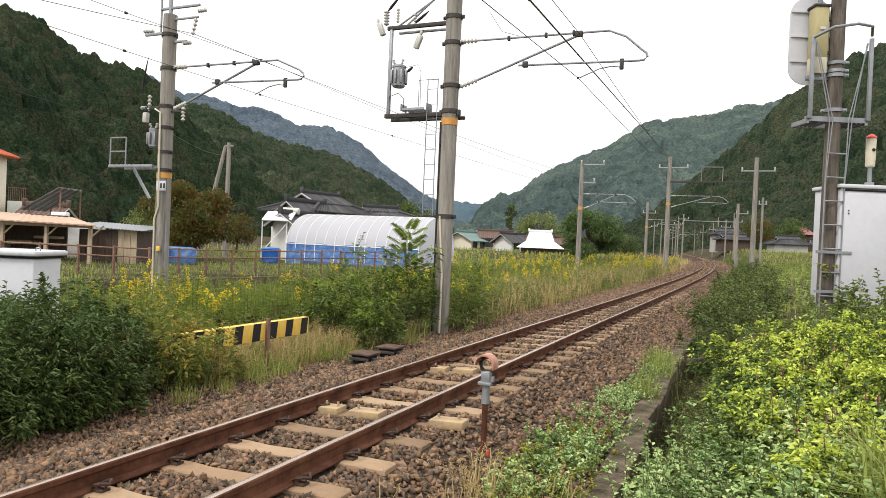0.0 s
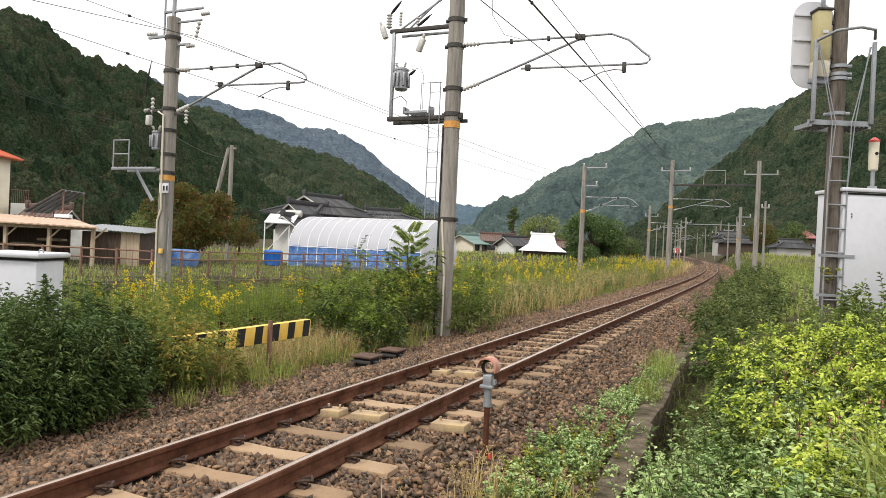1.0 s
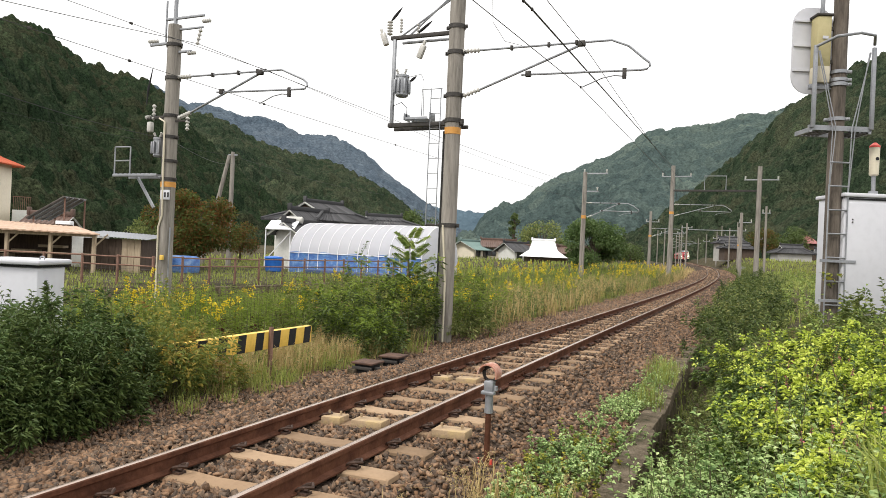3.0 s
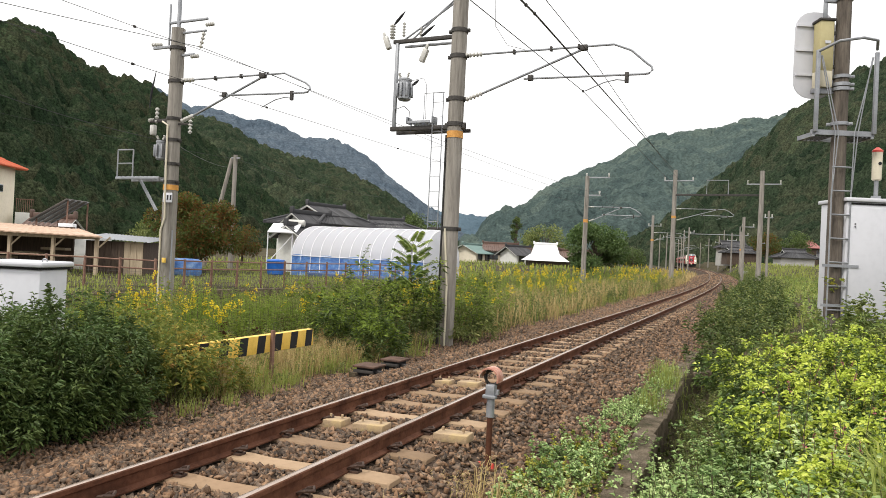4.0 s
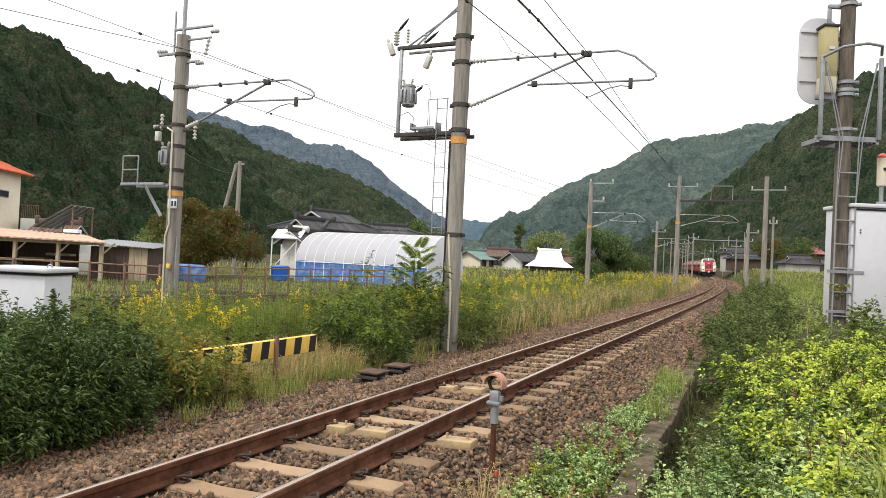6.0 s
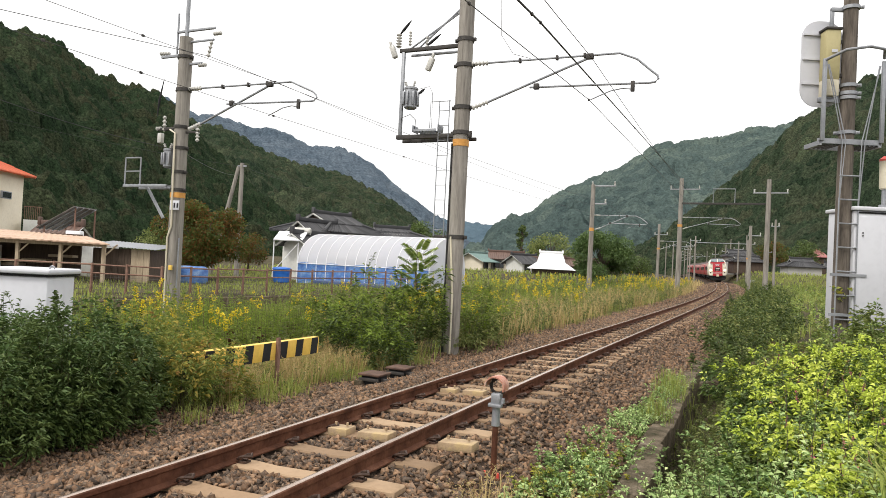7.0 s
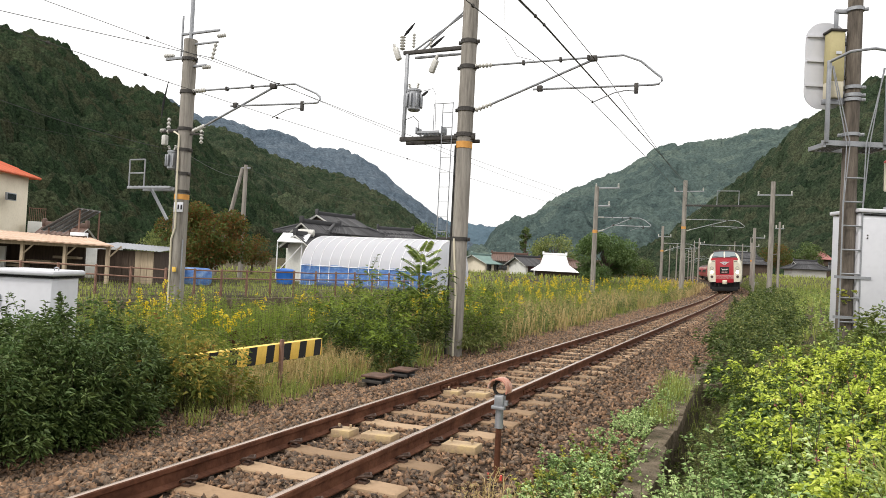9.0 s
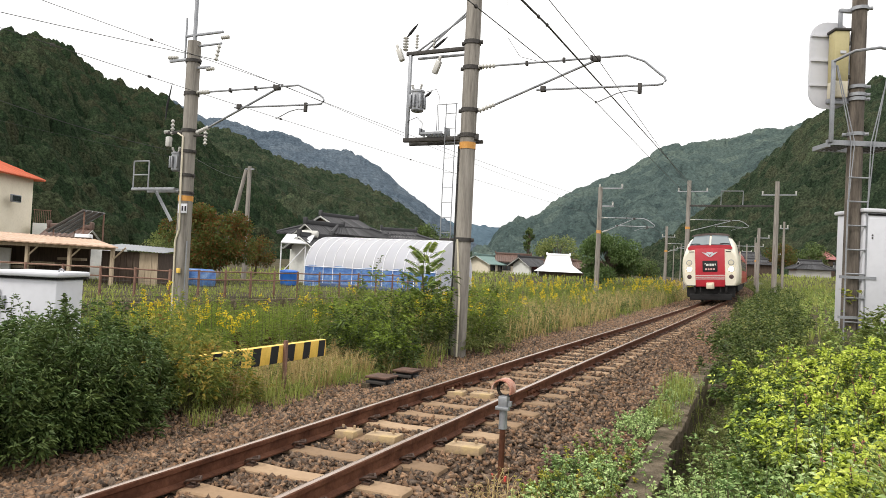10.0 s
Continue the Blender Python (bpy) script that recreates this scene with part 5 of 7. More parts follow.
def house(name, m, w, d, h, rise, wallmat, roofmat, label, over=0.7, hip=0.0, windows=(), gables=True, tier=None):
    """House with its long side w along x, depth d along y, eaves at h, ridge h + rise. hip: share of the ridge cut back at its ends."""
    ob = thing(name, m, label, "house")
    t = .16
    for c, s in (((0, -d / 2 + t / 2, h / 2 - .15), (w, t, h + .3)), ((0, d / 2 - t / 2, h / 2 - .15), (w, t, h + .3)), ((-w / 2 + t / 2, 0, h / 2 - .15), (t, d - 2 * t, h + .3)), ((w / 2 - t / 2, 0, h / 2 - .15), (t, d - 2 * t, h + .3))):
        part("wall", Shape().box(c, s), wallmat, ob)
    e = h - over * rise / (d / 2) * .8
    W, D = w / 2 + over, d / 2 + over
    k = W * (1 - hip)
    rf = slope("roof", roof_plane((-W, -D, e), (W, -D, e), (k, 0, h + rise), (-k, 0, h + rise)), roofmat, ob)
    slope("roof_slope", roof_plane((W, D, e), (-W, D, e), (-k, 0, h + rise), (k, 0, h + rise)), roofmat, rf)
    if hip:
        slope("roof_slope", roof_plane((W, -D, e), (W, D, e), (k, .01, h + rise), (k, -.01, h + rise)), roofmat, rf)
        slope("roof_slope", roof_plane((-W, D, e), (-W, -D, e), (-k, -.01, h + rise), (-k, .01, h + rise)), roofmat, rf)
    else:
        for sx in (-1, 1):
            part("gable", Shape().add([(sx * (w / 2), -d / 2, h - .02), (sx * (w / 2), d / 2, h - .02), (sx * (w / 2), 0, h + rise * .93), (sx * (w / 2 - t), -d / 2, h - .02), (sx * (w / 2 - t), d / 2, h - .02), (sx * (w / 2 - t), 0, h + rise * .93)], [(0, 1, 2), (5, 4, 3), (0, 3, 4, 1), (1, 4, 5, 2), (2, 5, 3, 0)]), wallmat, ob)
            for sy in (-1, 1):
                part("bargeboard", Shape().tube([(sx * (W + .01), sy * D, e - .06), (sx * (W + .01), 0, h + rise - .06)], .07, 4), WHITEWALL, rf, "pale bargeboard")
    part("ridge", Shape().box((0, 0, h + rise + .12), (2 * k, .26, .3), ch=.05).box((-k, 0, h + rise + .2), (.2, .34, .5), ch=.06).box((k, 0, h + rise + .2), (.2, .34, .5), ch=.06), roofmat, rf, "capped ridge")
    for fx, fz, ww, hh in windows:
        wn = part("window", Shape().box((fx, -d / 2 - .03, fz), (ww, .1, hh), ch=.01), DARKWOOD, ob)
        n = max(1, round(ww / .8))
        for i in range(n):
            part("pane", Shape().box((fx - ww / 2 + ww * (i + .5) / n, -d / 2 - .085, fz), (ww / n - .09, .02, hh - .1)), WINDOW, wn)
    return ob


# greenhouse tunnel
GH = Matrix.Translation((-21.65, 33.72, -.05)) @ pose(0, 0, 0, 0, 0, 0)
gh_ = thing("greenhouse", GH, "arched plastic-film greenhouse with blue sheeting along its foot", "greenhouse")
GL, GW, GHT = 8.8, 5.0, 3.05
def arch(n=18, k=1.0):
    o = []
    for i in range(n + 1):
        a = math.pi * i / n
        o.append((GW / 2 - GW / 2 * k * math.cos(a), 1.15 + (GHT - 1.15) * k * math.sin(a)))
    return [(o[0][0], 0.0)] + o + [(o[-1][0], 0.0)]
outl = arch()
vs = [(x, y, z) for x in np.linspace(0, GL, 14) for y, z in outl]
k = len(outl)
fs = [(j * k + i, j * k + i + 1, (j + 1) * k + i + 1, (j + 1) * k + i) for j in range(13) for i in range(1, k - 2)]
part("film_cover", (vs, fs), film, gh_, "milky translucent film")
for x in (0.0, GL):
    part("end_film", ([(x, y, z) for y, z in outl], [tuple(range(k))]), film, gh_)
for i in range(14):
    x = GL * i / 13
    part("hoop", Shape().tube([(x, y, z) for y, z in arch(18, 1.008)], .022, 6), WHITEROOF, gh_, "white steel hoop")
for yy in (-.02, GW + .02):
    s = Shape()
    n = 40
    v = []
    for i in range(n + 1):
        x = GL * i / n
        v += [(x, yy + .03 * math.sin(i * 2.1), 0.0), (x, yy + .04 * math.sin(i * 1.3 + 1), 0.62), (x, yy + .02 * math.sin(i * .9), 1.22 + .06 * math.sin(i * .7))]
    s.add(v, [(i * 3 + j, i * 3 + 3 + j, i * 3 + 4 + j, i * 3 + 1 + j) for i in range(n) for j in range(2)])
    part("side_sheet", s, BLUESHEET, gh_, "crumpled blue plastic sheet")
part("rail", Shape().tube([(0, -.05, 1.2), (GL, -.05, 1.2)], .02, 6), WHITEROOF, gh_)
part("rail", Shape().tube([(0, GW / 2, GHT + .01), (GL, GW / 2, GHT + .01)], .02, 6), WHITEROOF, gh_)
# things leaning inside and along it
for x, y, sx, sz, mt in ((1.2, .7, 1.0, .9, BLUESHEET), (2.6, .8, .7, 1.0, WHITEWALL), (4.4, .9, 1.8, .7, TARP), (6.6, .8, 1.6, .8, BLUEPAINT)):
    q = tagged(part("crate_stack", Shape().box((0, 0, sz / 2), (sx, .7, sz), ch=.03), mt), "stacked crates and sheeting inside the greenhouse", "crates")
    q.matrix_basis = GH @ pose(x, y, .0)
q = tagged(part("ground_sheet", Shape().box((0, 0, .13), (6.2, .7, .3), ch=.1), TARP), "dark blue tarpaulin bundle along the greenhouse foot", "tarpaulin")
q.matrix_basis = GH @ pose(4.8, -.55, 0)
dz = float(ground_z(-21.4, 31.4))
for (x, y) in ((-21.7, 32.3),):
    tb = tagged(new("water_tank"), "bright blue plastic tub on the grass", "tank")
    part("tub", Shape().lathe((x, y, dz), [(0, .42), (.05, .47), (.75, .52), (.8, .55), (.84, .52)], 20), BLUEPAINT, tb)
    part("lid", Shape().lathe((x, y, dz + .84), [(0, .5), (.03, .5), (.08, .1)], 20), BLUEPAINT, tb)

# farmhouse behind
fz = float(ground_z(-30, 50))
def hip_gable_house(name, m, W, D, k, eave, top, f, wallmat, label, over=.75):
    """House under a hipped roof whose upper part ends in gables. W, D: half the eaves' length and depth, k: half the ridge, f: height share of the hips."""
    ob = thing(name, m, label, "house")
    w, d, t = 2 * (W - over), 2 * (D - over), .16
    for c, q in (((0, -d / 2 + t / 2, eave / 2), (w, t, eave + .5)), ((0, d / 2 - t / 2, eave / 2), (w, t, eave + .5)), ((-w / 2 + t / 2, 0, eave / 2), (t, d - 2 * t, eave + .5)), ((w / 2 - t / 2, 0, eave / 2), (t, d - 2 * t, eave + .5))):
        part("wall", Shape().box(c, q), wallmat, ob)
    zm, ym = eave + (top - eave) * f, D * (1 - f)
    rf = slope("roof", roof_plane((-W, -D, eave), (W, -D, eave), (k, -ym, zm), (-k, -ym, zm)), GREYTILE, ob)
    slope("roof_slope", roof_plane((W, D, eave), (-W, D, eave), (-k, ym, zm), (k, ym, zm)), GREYTILE, rf)
    slope("roof_slope", roof_plane((W, -D, eave), (W, D, eave), (k, ym, zm), (k, -ym, zm)), GREYTILE, rf)
    slope("roof_slope", roof_plane((-W, D, eave), (-W, -D, eave), (-k, -ym, zm), (-k, ym, zm)), GREYTILE, rf)
    e = k + .3
    slope("upper_slope", roof_plane((-e, -ym - .1, zm + .03), (e, -ym - .1, zm + .03), (e, 0, top), (-e, 0, top)), GREYTILE, rf)
    slope("upper_slope", roof_plane((e, ym + .1, zm + .03), (-e, ym + .1, zm + .03), (-e, 0, top), (e, 0, top)), GREYTILE, rf)
    for sx in (-1, 1):
        part("gable", Shape().add([(sx * k, -ym, zm - .05), (sx * k, ym, zm - .05), (sx * k, 0, top - .06), (sx * (k - t), -ym, zm - .05), (sx * (k - t), ym, zm - .05), (sx * (k - t), 0, top - .06)], [(0, 1, 2), (5, 4, 3), (0, 3, 4, 1), (1, 4, 5, 2), (2, 5, 3, 0)]), DARKWOOD, ob)
        for sy in (-1, 1):
            part("bargeboard", Shape().tube([(sx * (e + .01), sy * (ym + .1), zm - .05), (sx * (e + .01), 0, top - .08)], .075, 4), WHITEWALL, rf, "pale bargeboard")
            part("hip_ridge", Shape().tube([(sx * W, sy * D, eave + .07), (sx * k, sy * ym, zm + .12)], .11, 6), GREYTILE, rf)
    part("ridge", Shape().box((0, 0, top + .1), (2 * e, .24, .28), ch=.05), GREYTILE, rf, "capped ridge")
    for sx in (-1, 1):
        part("ridge_end", Shape().box((sx * e, 0, top + .2), (.16, .32, .42), ch=.06), GREYTILE, rf)
    return ob


hip_gable_house("farmhouse", pose(-26.8, 44.75, fz, 0, 0, 80), 3.7, 2.9, 1.75, 3.45 - fz, 4.9 - fz, .45, WHITEWALL, "old farmhouse with dark grey tiled hip-and-gable roof")
house("farmhouse_wing", pose(-25.65, 41.2, fz, 0, 0, 84), 3.2, 1.5, 3.5 - fz, .55, WHITEWALL, GREYTILE, "gabled wing with grey tiles and pale bargeboards", .45, 0, [])
house("farmhouse_porch", pose(-24.3, 38.3, fz, 0, 0, 84), 2.4, 2.0, 2.45 - fz, .62, WHITEWALL, GREYTILE, "small gabled porch with pale bargeboards", .4, 0, [])
hip_gable_house("tiled_annexe", pose(-23.9, 49.2, fz, 0, 0, 46), 2.5, 2.1, 1.2, 3.45 - fz, 4.2 - fz, .5, GREYWALL, "low annexe with a grey tiled roof", .6)
# carport frame with a solar water heater
cp = tagged(new("water_heater"), "white solar water heater with a round tank on a pipe frame", "water heater")
hx, hy = -25.4, 36.1
for dx, dy in ((0, 0), (1.5, .6), (0.2, 1.4), (1.7, 2.0)):
    part("leg", Shape().cyl((hx + dx, hy + dy, fz), (hx + dx, hy + dy, 2.5), .04, n=8), WHITEROOF, cp)
part("brace", Shape().tube([(hx, hy, fz + .4), (hx + 1.5, hy + .6, 2.4)], .03, 6), WHITEROOF, cp)
part("panel", Shape().box((0, 0, 0), (1.9, 1.5, .09), ch=.02).shift(pose(hx + .7, hy + .8, 2.85, 24, 0, 22)), WHITEROOF, cp)
part("tank", Shape().lathe((hx + .2, hy + 1.5, 3.25), [(0, .15), (.05, .24), (1.3, .24), (1.35, .15)], 16, (.93, .37, 0)), PORCELAIN, cp)

# cream building with the red roof
rz = float(ground_z(-41, 25))
house("cream_building", pose(-45.6, 25.3, rz, 0, 0, 118), 9.5, 8.5, 6.5, 1.95, PLASTER, REDTILE, "two-storey cream building with an orange-red tiled hip roof", .55, .55, [])
wn = tagged(new("window_1"), "small dark sliding window in the cream wall", "window", kind="structure")
wm = pose(-42.22, 29.09, 0, 0, 0, 118)
part("frame", Shape().box((0, -.02, 4.65), (1.1, .14, .5), ch=.01).shift(wm), GALV, wn)
part("pane", Shape().box((0, -.085, 4.65), (.98, .02, .38)).shift(wm), WINDOW, wn)
blc = tagged(new("balcony"), "small balcony with a rusty railing", "balcony")
bmx = pose(-43.1, 31.7, 0, 0, 0, 50)
part("slab", Shape().box((0, 0, 2.75), (1.1, 1.1, .8), ch=.02).shift(bmx), WHITEWALL, blc)
for i in range(10):
    part("bar", Shape().box((-.5 + i * .11, -.5, 3.6), (.025, .025, .95)).shift(bmx), FENCERUST, blc)
part("handrail", Shape().box((0, -.5, 4.07), (1.1, .05, .05)).shift(bmx), FENCERUST, blc)
house("brown_roofed_shed", pose(-36.0, 28.7, rz, 0, 0, 28), 1.8, 2.6, 2.1, .7, GREYWALL, BROWNTILE, "low shed with a brown tiled roof", .4, 0)
# solar rack on a flat roof
sr = tagged(new("solar_rack"), "tilted solar panel rack on rusty legs above a flat roof", "solar panel")
sm = pose(-30.5, 25.2, .1, 0, 0, 24)
part("panel", Shape().box((-.2, 0, 0), (2.3, 2.3, .07), ch=.01).shift(sm @ pose(0, 0, 2.98, 0, -32, 0)), SOLAR, sr, "dark panel back")
for i in range(4):
    part("panel_rib", Shape().box((-.2, -.9 + i * .6, -.06), (2.35, .05, .05)).shift(sm @ pose(0, 0, 2.98, 0, -32, 0)), GALV, sr)
for dx, dy, h in ((-.8, -1, 2.4), (.8, -1, 3.4), (-.8, 1, 2.4), (.8, 1, 3.4)):
    part("leg", Shape().box((dx, dy, (1.4 + h) / 2), (.06, .06, h - 1.4)).shift(sm), FENCERUST, sr)
part("roof_block", Shape().box((.4, .2, .78), (3.2, 2.6, 1.9), ch=.02).shift(sm), WHITEWALL, sr)
part("air_unit", Shape().box((1.0, -1.3, 1.9), (.8, .35, .6), ch=.03).shift(sm), WHITEROOF, sr)

# long open shed with a tin roof
SH = pose(-25.2, 22.3, 0, 0, 0, 23.5)
shed = thing("open_shed", SH, "long open shed with a rust-stained tin roof on pale posts", "shed")
zg = float(ground_z(-26, 22))
s = Shape()
n = 64
v = []
for i in range(n + 1):
    k = i / n
    x, xb = -9.5 + 11.45 * k, -9.5 + 8.4 * k
    r = .025 * (i % 2)
    zf, zb = 1.86 - .18 * k, 2.3 - .28 * k
    v += [(x, -1.9, zf + r), (xb, 1.9, zb + r), (x, -1.9, zf - .06 + r), (xb, 1.9, zb - .06 + r)]
s.add(v, [q for i in range(n) for q in ((i * 4, i * 4 + 4, i * 4 + 5, i * 4 + 1), (i * 4 + 3, i * 4 + 7, i * 4 + 6, i * 4 + 2), (i * 4 + 2, i * 4 + 6, i * 4 + 4, i * 4))])
part("roof", s, TINROOF, shed, "corrugated rust-stained tin", angle=10)
for i in range(6):
    x = -8.3 + i * 1.96
    part("post", Shape().box((x, -1.5, (1.72 + zg) / 2), (.14, .14, 1.72 - zg)), PALEWOOD, shed)
    part("brace", Shape().tube([(x, -1.5, 1.1), (x + .6, -1.5, 1.68)], .045, 4), PALEWOOD, shed)
part("beam", Shape().box((-3.9, -1.5, 1.62), (11.0, .12, .16)), PALEWOOD, shed)
part("back_wall", Shape().box((-5.35, 1.7, .95), (8.1, .1, 2.3)), DARKWOOD, shed)
for i in range(6):
    part("shelf_plank", Shape().box((-8.4 + i * 1.3, 1.2, .5 + .25 * (i % 3)), (1.2, .5, .12)), PALEWOOD, shed)
part("inner_wall", Shape().box((-5.9, .6, .7), (2.6, .1, 1.4)), WHITEWALL, shed)
part("lower_rail", Shape().box((-3.9, -1.5, .75), (11.0, .06, .08)), PALEWOOD, shed)
# tool shed with white corrugated eave
TS = pose(-23.6, 24.2, .1, 0, 0, 23.5)
ts = thing("tool_shed", TS, "small brown shed with a corrugated roof beside the open shed", "shed")
for i in range(9):
    part("plank", Shape().box((-1.9 + i * .3, -1.0, .55), (.285, .05, 1.7), ch=.008), DARKWOOD if i < 6 else PALEWOOD, ts)
part("side_wall", Shape().box((.65, 0, .55), (.06, 2.0, 1.7)), DARKWOOD, ts)
part("side_wall", Shape().box((-2.05, 0, .55), (.06, 2.0, 1.7)), DARKWOOD, ts)
s = Shape()
v = []
for i in range(41):
    x = -2.3 + 3.3 * i / 40
    r = .04 * (i % 2)
    v += [(x, -1.35, 1.52 - .12 * i / 40 + r), (x, 1.2, 1.75 - .12 * i / 40 + r)]
s.add(v, [(i * 2, i * 2 + 2, i * 2 + 3, i * 2 + 1) for i in range(40)])
part("roof", s, GALV, ts, "corrugated pale roof sheets", angle=10)
cov = tagged(new("covered_stack"), "stack under a blue plastic sheet", "stack")
part("sheet", Shape().box((-22.6, 26.0, .35), (1.7, 1.2, .9), ch=.2), BLUESHEET, cov)

# fence on the old platform
fe = tagged(new("fence"), "low rusty pipe fence with wire mesh", "fence")
fpts = [(-20.5 - 3.2, 14.4), (-20.5, 15.75), (-18.0, 16.85), (-15.7, 17.85), (-15.3, 20.2), (-14.9, 22.6), (-14.5, 25.2), (-14.1, 27.8), (-13.7, 30.4), (-13.3, 33.0)]
run = []
for (x0, y0), (x1, y1) in zip(fpts, fpts[1:]):
    for i in range(2):
        run.append((x0 + (x1 - x0) * i / 2, y0 + (y1 - y0) * i / 2))
run.append(fpts[-1])
for i, (x, y) in enumerate(run):
    z0 = float(ground_z(x, y)) if platform_edge(y) - x > .3 else -.09
    part("post", Shape().box((x, y, z0 + .5), (.07, .07, 1.12), ch=.008), FENCERUST, fe)
for z in (1.02, .72):
    for (x0, y0), (x1, y1) in zip(run, run[1:]):
        part("rail", Shape().tube([(x0, y0, z - .09), (x1, y1, z - .09 + .02 * ((int(x0 * 7)) % 3 - 1))], .028, 6), FENCERUST, fe)
s = Shape()
for (x0, y0), (x1, y1) in zip(run, run[1:]):
    for i in range(9):
        t = i / 9
        x, y = x0 + (x1 - x0) * t, y0 + (y1 - y0) * t
        s.cyl((x, y, -.08), (x, y, .63), .004, n=3, caps=False)
    for z in (.05, .2, .35, .5):
        s.cyl((x0, y0, z), (x1, y1, z), .004, n=3, caps=False)
part("wire_mesh", s, MESH, fe)

# leaning pair of poles
tp = tagged(new("telegraph_pole"), "pair of grey poles, one leaning on the other as a strut", "utility pole")
tz = float(ground_z(-27.9, 35.5))
part("pole", Shape().cyl((-27.9, 35.5, tz - .2), (-27.9, 35.5, 7.55), .17, .13, n=14), CONC, tp)
part("strut_pole", Shape().cyl((-29.6, 34.8, tz - .2), (-28.1, 35.4, 7.3), .16, .12, n=14), CONC, tp)
part("cap_arm", Shape().box((-27.9, 35.5, 7.35), (.7, .1, .1)), GALV, tp)

# far houses
def far_house(x, y, w, d, h, rise, wm_, rm, label, rz=22, hip=0.0, win=2, name="house"):
    ws = [(-w / 2 + w * (i + .5) / win, h * .52, min(1.6, w / win * .6), 1.1) for i in range(win)]
    return house(name, pose(x, y, float(ground_z(x, y)), 0, 0, rz), w, d, h, rise, wm_, rm, label, .6, hip, ws)


far_house(-34.0, 94, 4.2, 4, 1.5, 1.0, PLASTER, TEALROOF, "house with a teal metal roof", 80)
far_house(-31.0, 98, 4.2, 4, 2.0, 0.9, PLASTER, BROWNTILE, "cream house with a brown tiled roof")
far_house(-27.4, 95.5, 3.6, 3.6, 1.5, 1.0, WHITEWALL, GREYTILE, "white house with a grey tiled roof", 60, 0)
far_house(-24.6, 97.5, 4.0, 4, 1.3, 0.9, DARKWOOD, BROWNTILE, "low wooden house with a brown roof")
wh = tagged(new("white_roofed_house"), "low house under a tall flared white metal roof", "house")
wz = float(ground_z(-21, 88))
wmx = pose(-21.1, 87.6, wz + .1, 0, 0, 23)
vv = [(-2.9, -2.4, .6), (2.9, -2.4, .6), (2.9, 2.4, .6), (-2.9, 2.4, .6), (-1.75, -1.1, 1.5), (1.75, -1.1, 1.5), (1.75, 1.1, 1.5), (-1.75, 1.1, 1.5), (-1.45, -.12, 2.75), (1.45, -.12, 2.75), (1.45, .12, 2.75), (-1.45, .12, 2.75)]
part("roof", Shape().add(vv, [(3, 2, 1, 0), (0, 1, 5, 4), (1, 2, 6, 5), (2, 3, 7, 6), (3, 0, 4, 7), (4, 5, 9, 8), (5, 6, 10, 9), (6, 7, 11, 10), (7, 4, 8, 11), (8, 9, 10, 11)]).shift(wmx), WHITEROOF, wh, "flared white roof", smooth=False)
part("ridge", Shape().box((0, 0, 2.85), (3.1, .4, .3), ch=.05).box((-1.5, 0, 2.95), (.2, .45, .4)).box((1.5, 0, 2.95), (.2, .45, .4)).shift(wmx), WHITEROOF, wh)
part("wall", Shape().box((0, 0, .2), (4.6, 3.6, 1.1)).shift(wmx), DARKWOOD, wh)
far_house(-17.5, 90, 3.5, 3, 1.5, .7, DARKWOOD, BROWNTILE, "small shed with a brown roof", 23, 0, 1)
hip_gable_house("timber_house", pose(1.7, 142.0, float(ground_z(1.7, 142.0)), 0, 0, 15), 3.2, 2.6, 1.9, 2.0, 3.0, .5, DARKWOOD, "dark timber house, lower roof of grey tiles", .5)
hip_gable_house("timber_house", pose(0.4, 148.0, float(ground_z(0.4, 148.0)), 0, 0, 15), 3.2, 2.6, 2.0, 3.3, 4.6, .5, GREYWALL, "timber house with a grey upper storey and grey tiles", .5)
hip_gable_house("white_house", pose(10.0, 124, float(ground_z(10, 124)), 0, 0, 14), 3.0, 2.6, 1.4, 1.25, 2.6, .6, GREYWALL, "low pale grey house with a grey tiled hip roof", .5)
far_house(15.6, 126, 3, 3, 1.5, .7, GREYWALL, GREYTILE, "small grey building with a tiled roof", 0, 0, 1)
far_house(18.3, 224.5, 6.0, 5, 5.6, 1.8, DARKWOOD, PINKTILE, "house with a pink-red roof among trees", 10, .5, 2)
for x, y, mt in ((17.6, 127, WHITEPAINT),):
    car = tagged(new("parked_car"), "white car parked beside the houses", "car")
    z0 = float(ground_z(x, y))
    part("body", Shape().box((x, y, z0 + .62), (3.4, 1.5, .62), ch=.15), mt, car)
    part("cabin", Shape().box((x - .1, y, z0 + 1.2), (2.2, 1.35, .6), ch=.22), WINDOW, car)
    for dx in (-1.05, 1.05):
        part("wheel", Shape().lathe((x + dx, y - .78, z0 + .3), [(0, .3), (.2, .3)], 16, (0, 1, 0)), BLACK, car)
eq = tagged(new("crossing_equipment_box"), "pale grey equipment boxes beside the line", "cabinet")
part("box", Shape().box((3.2, 99, .75), (1.4, .9, 1.1), ch=.04), GALV, eq)
part("box", Shape().box((4.6, 100, .7), (.9, .8, 1.2), ch=.04), GALV, eq)

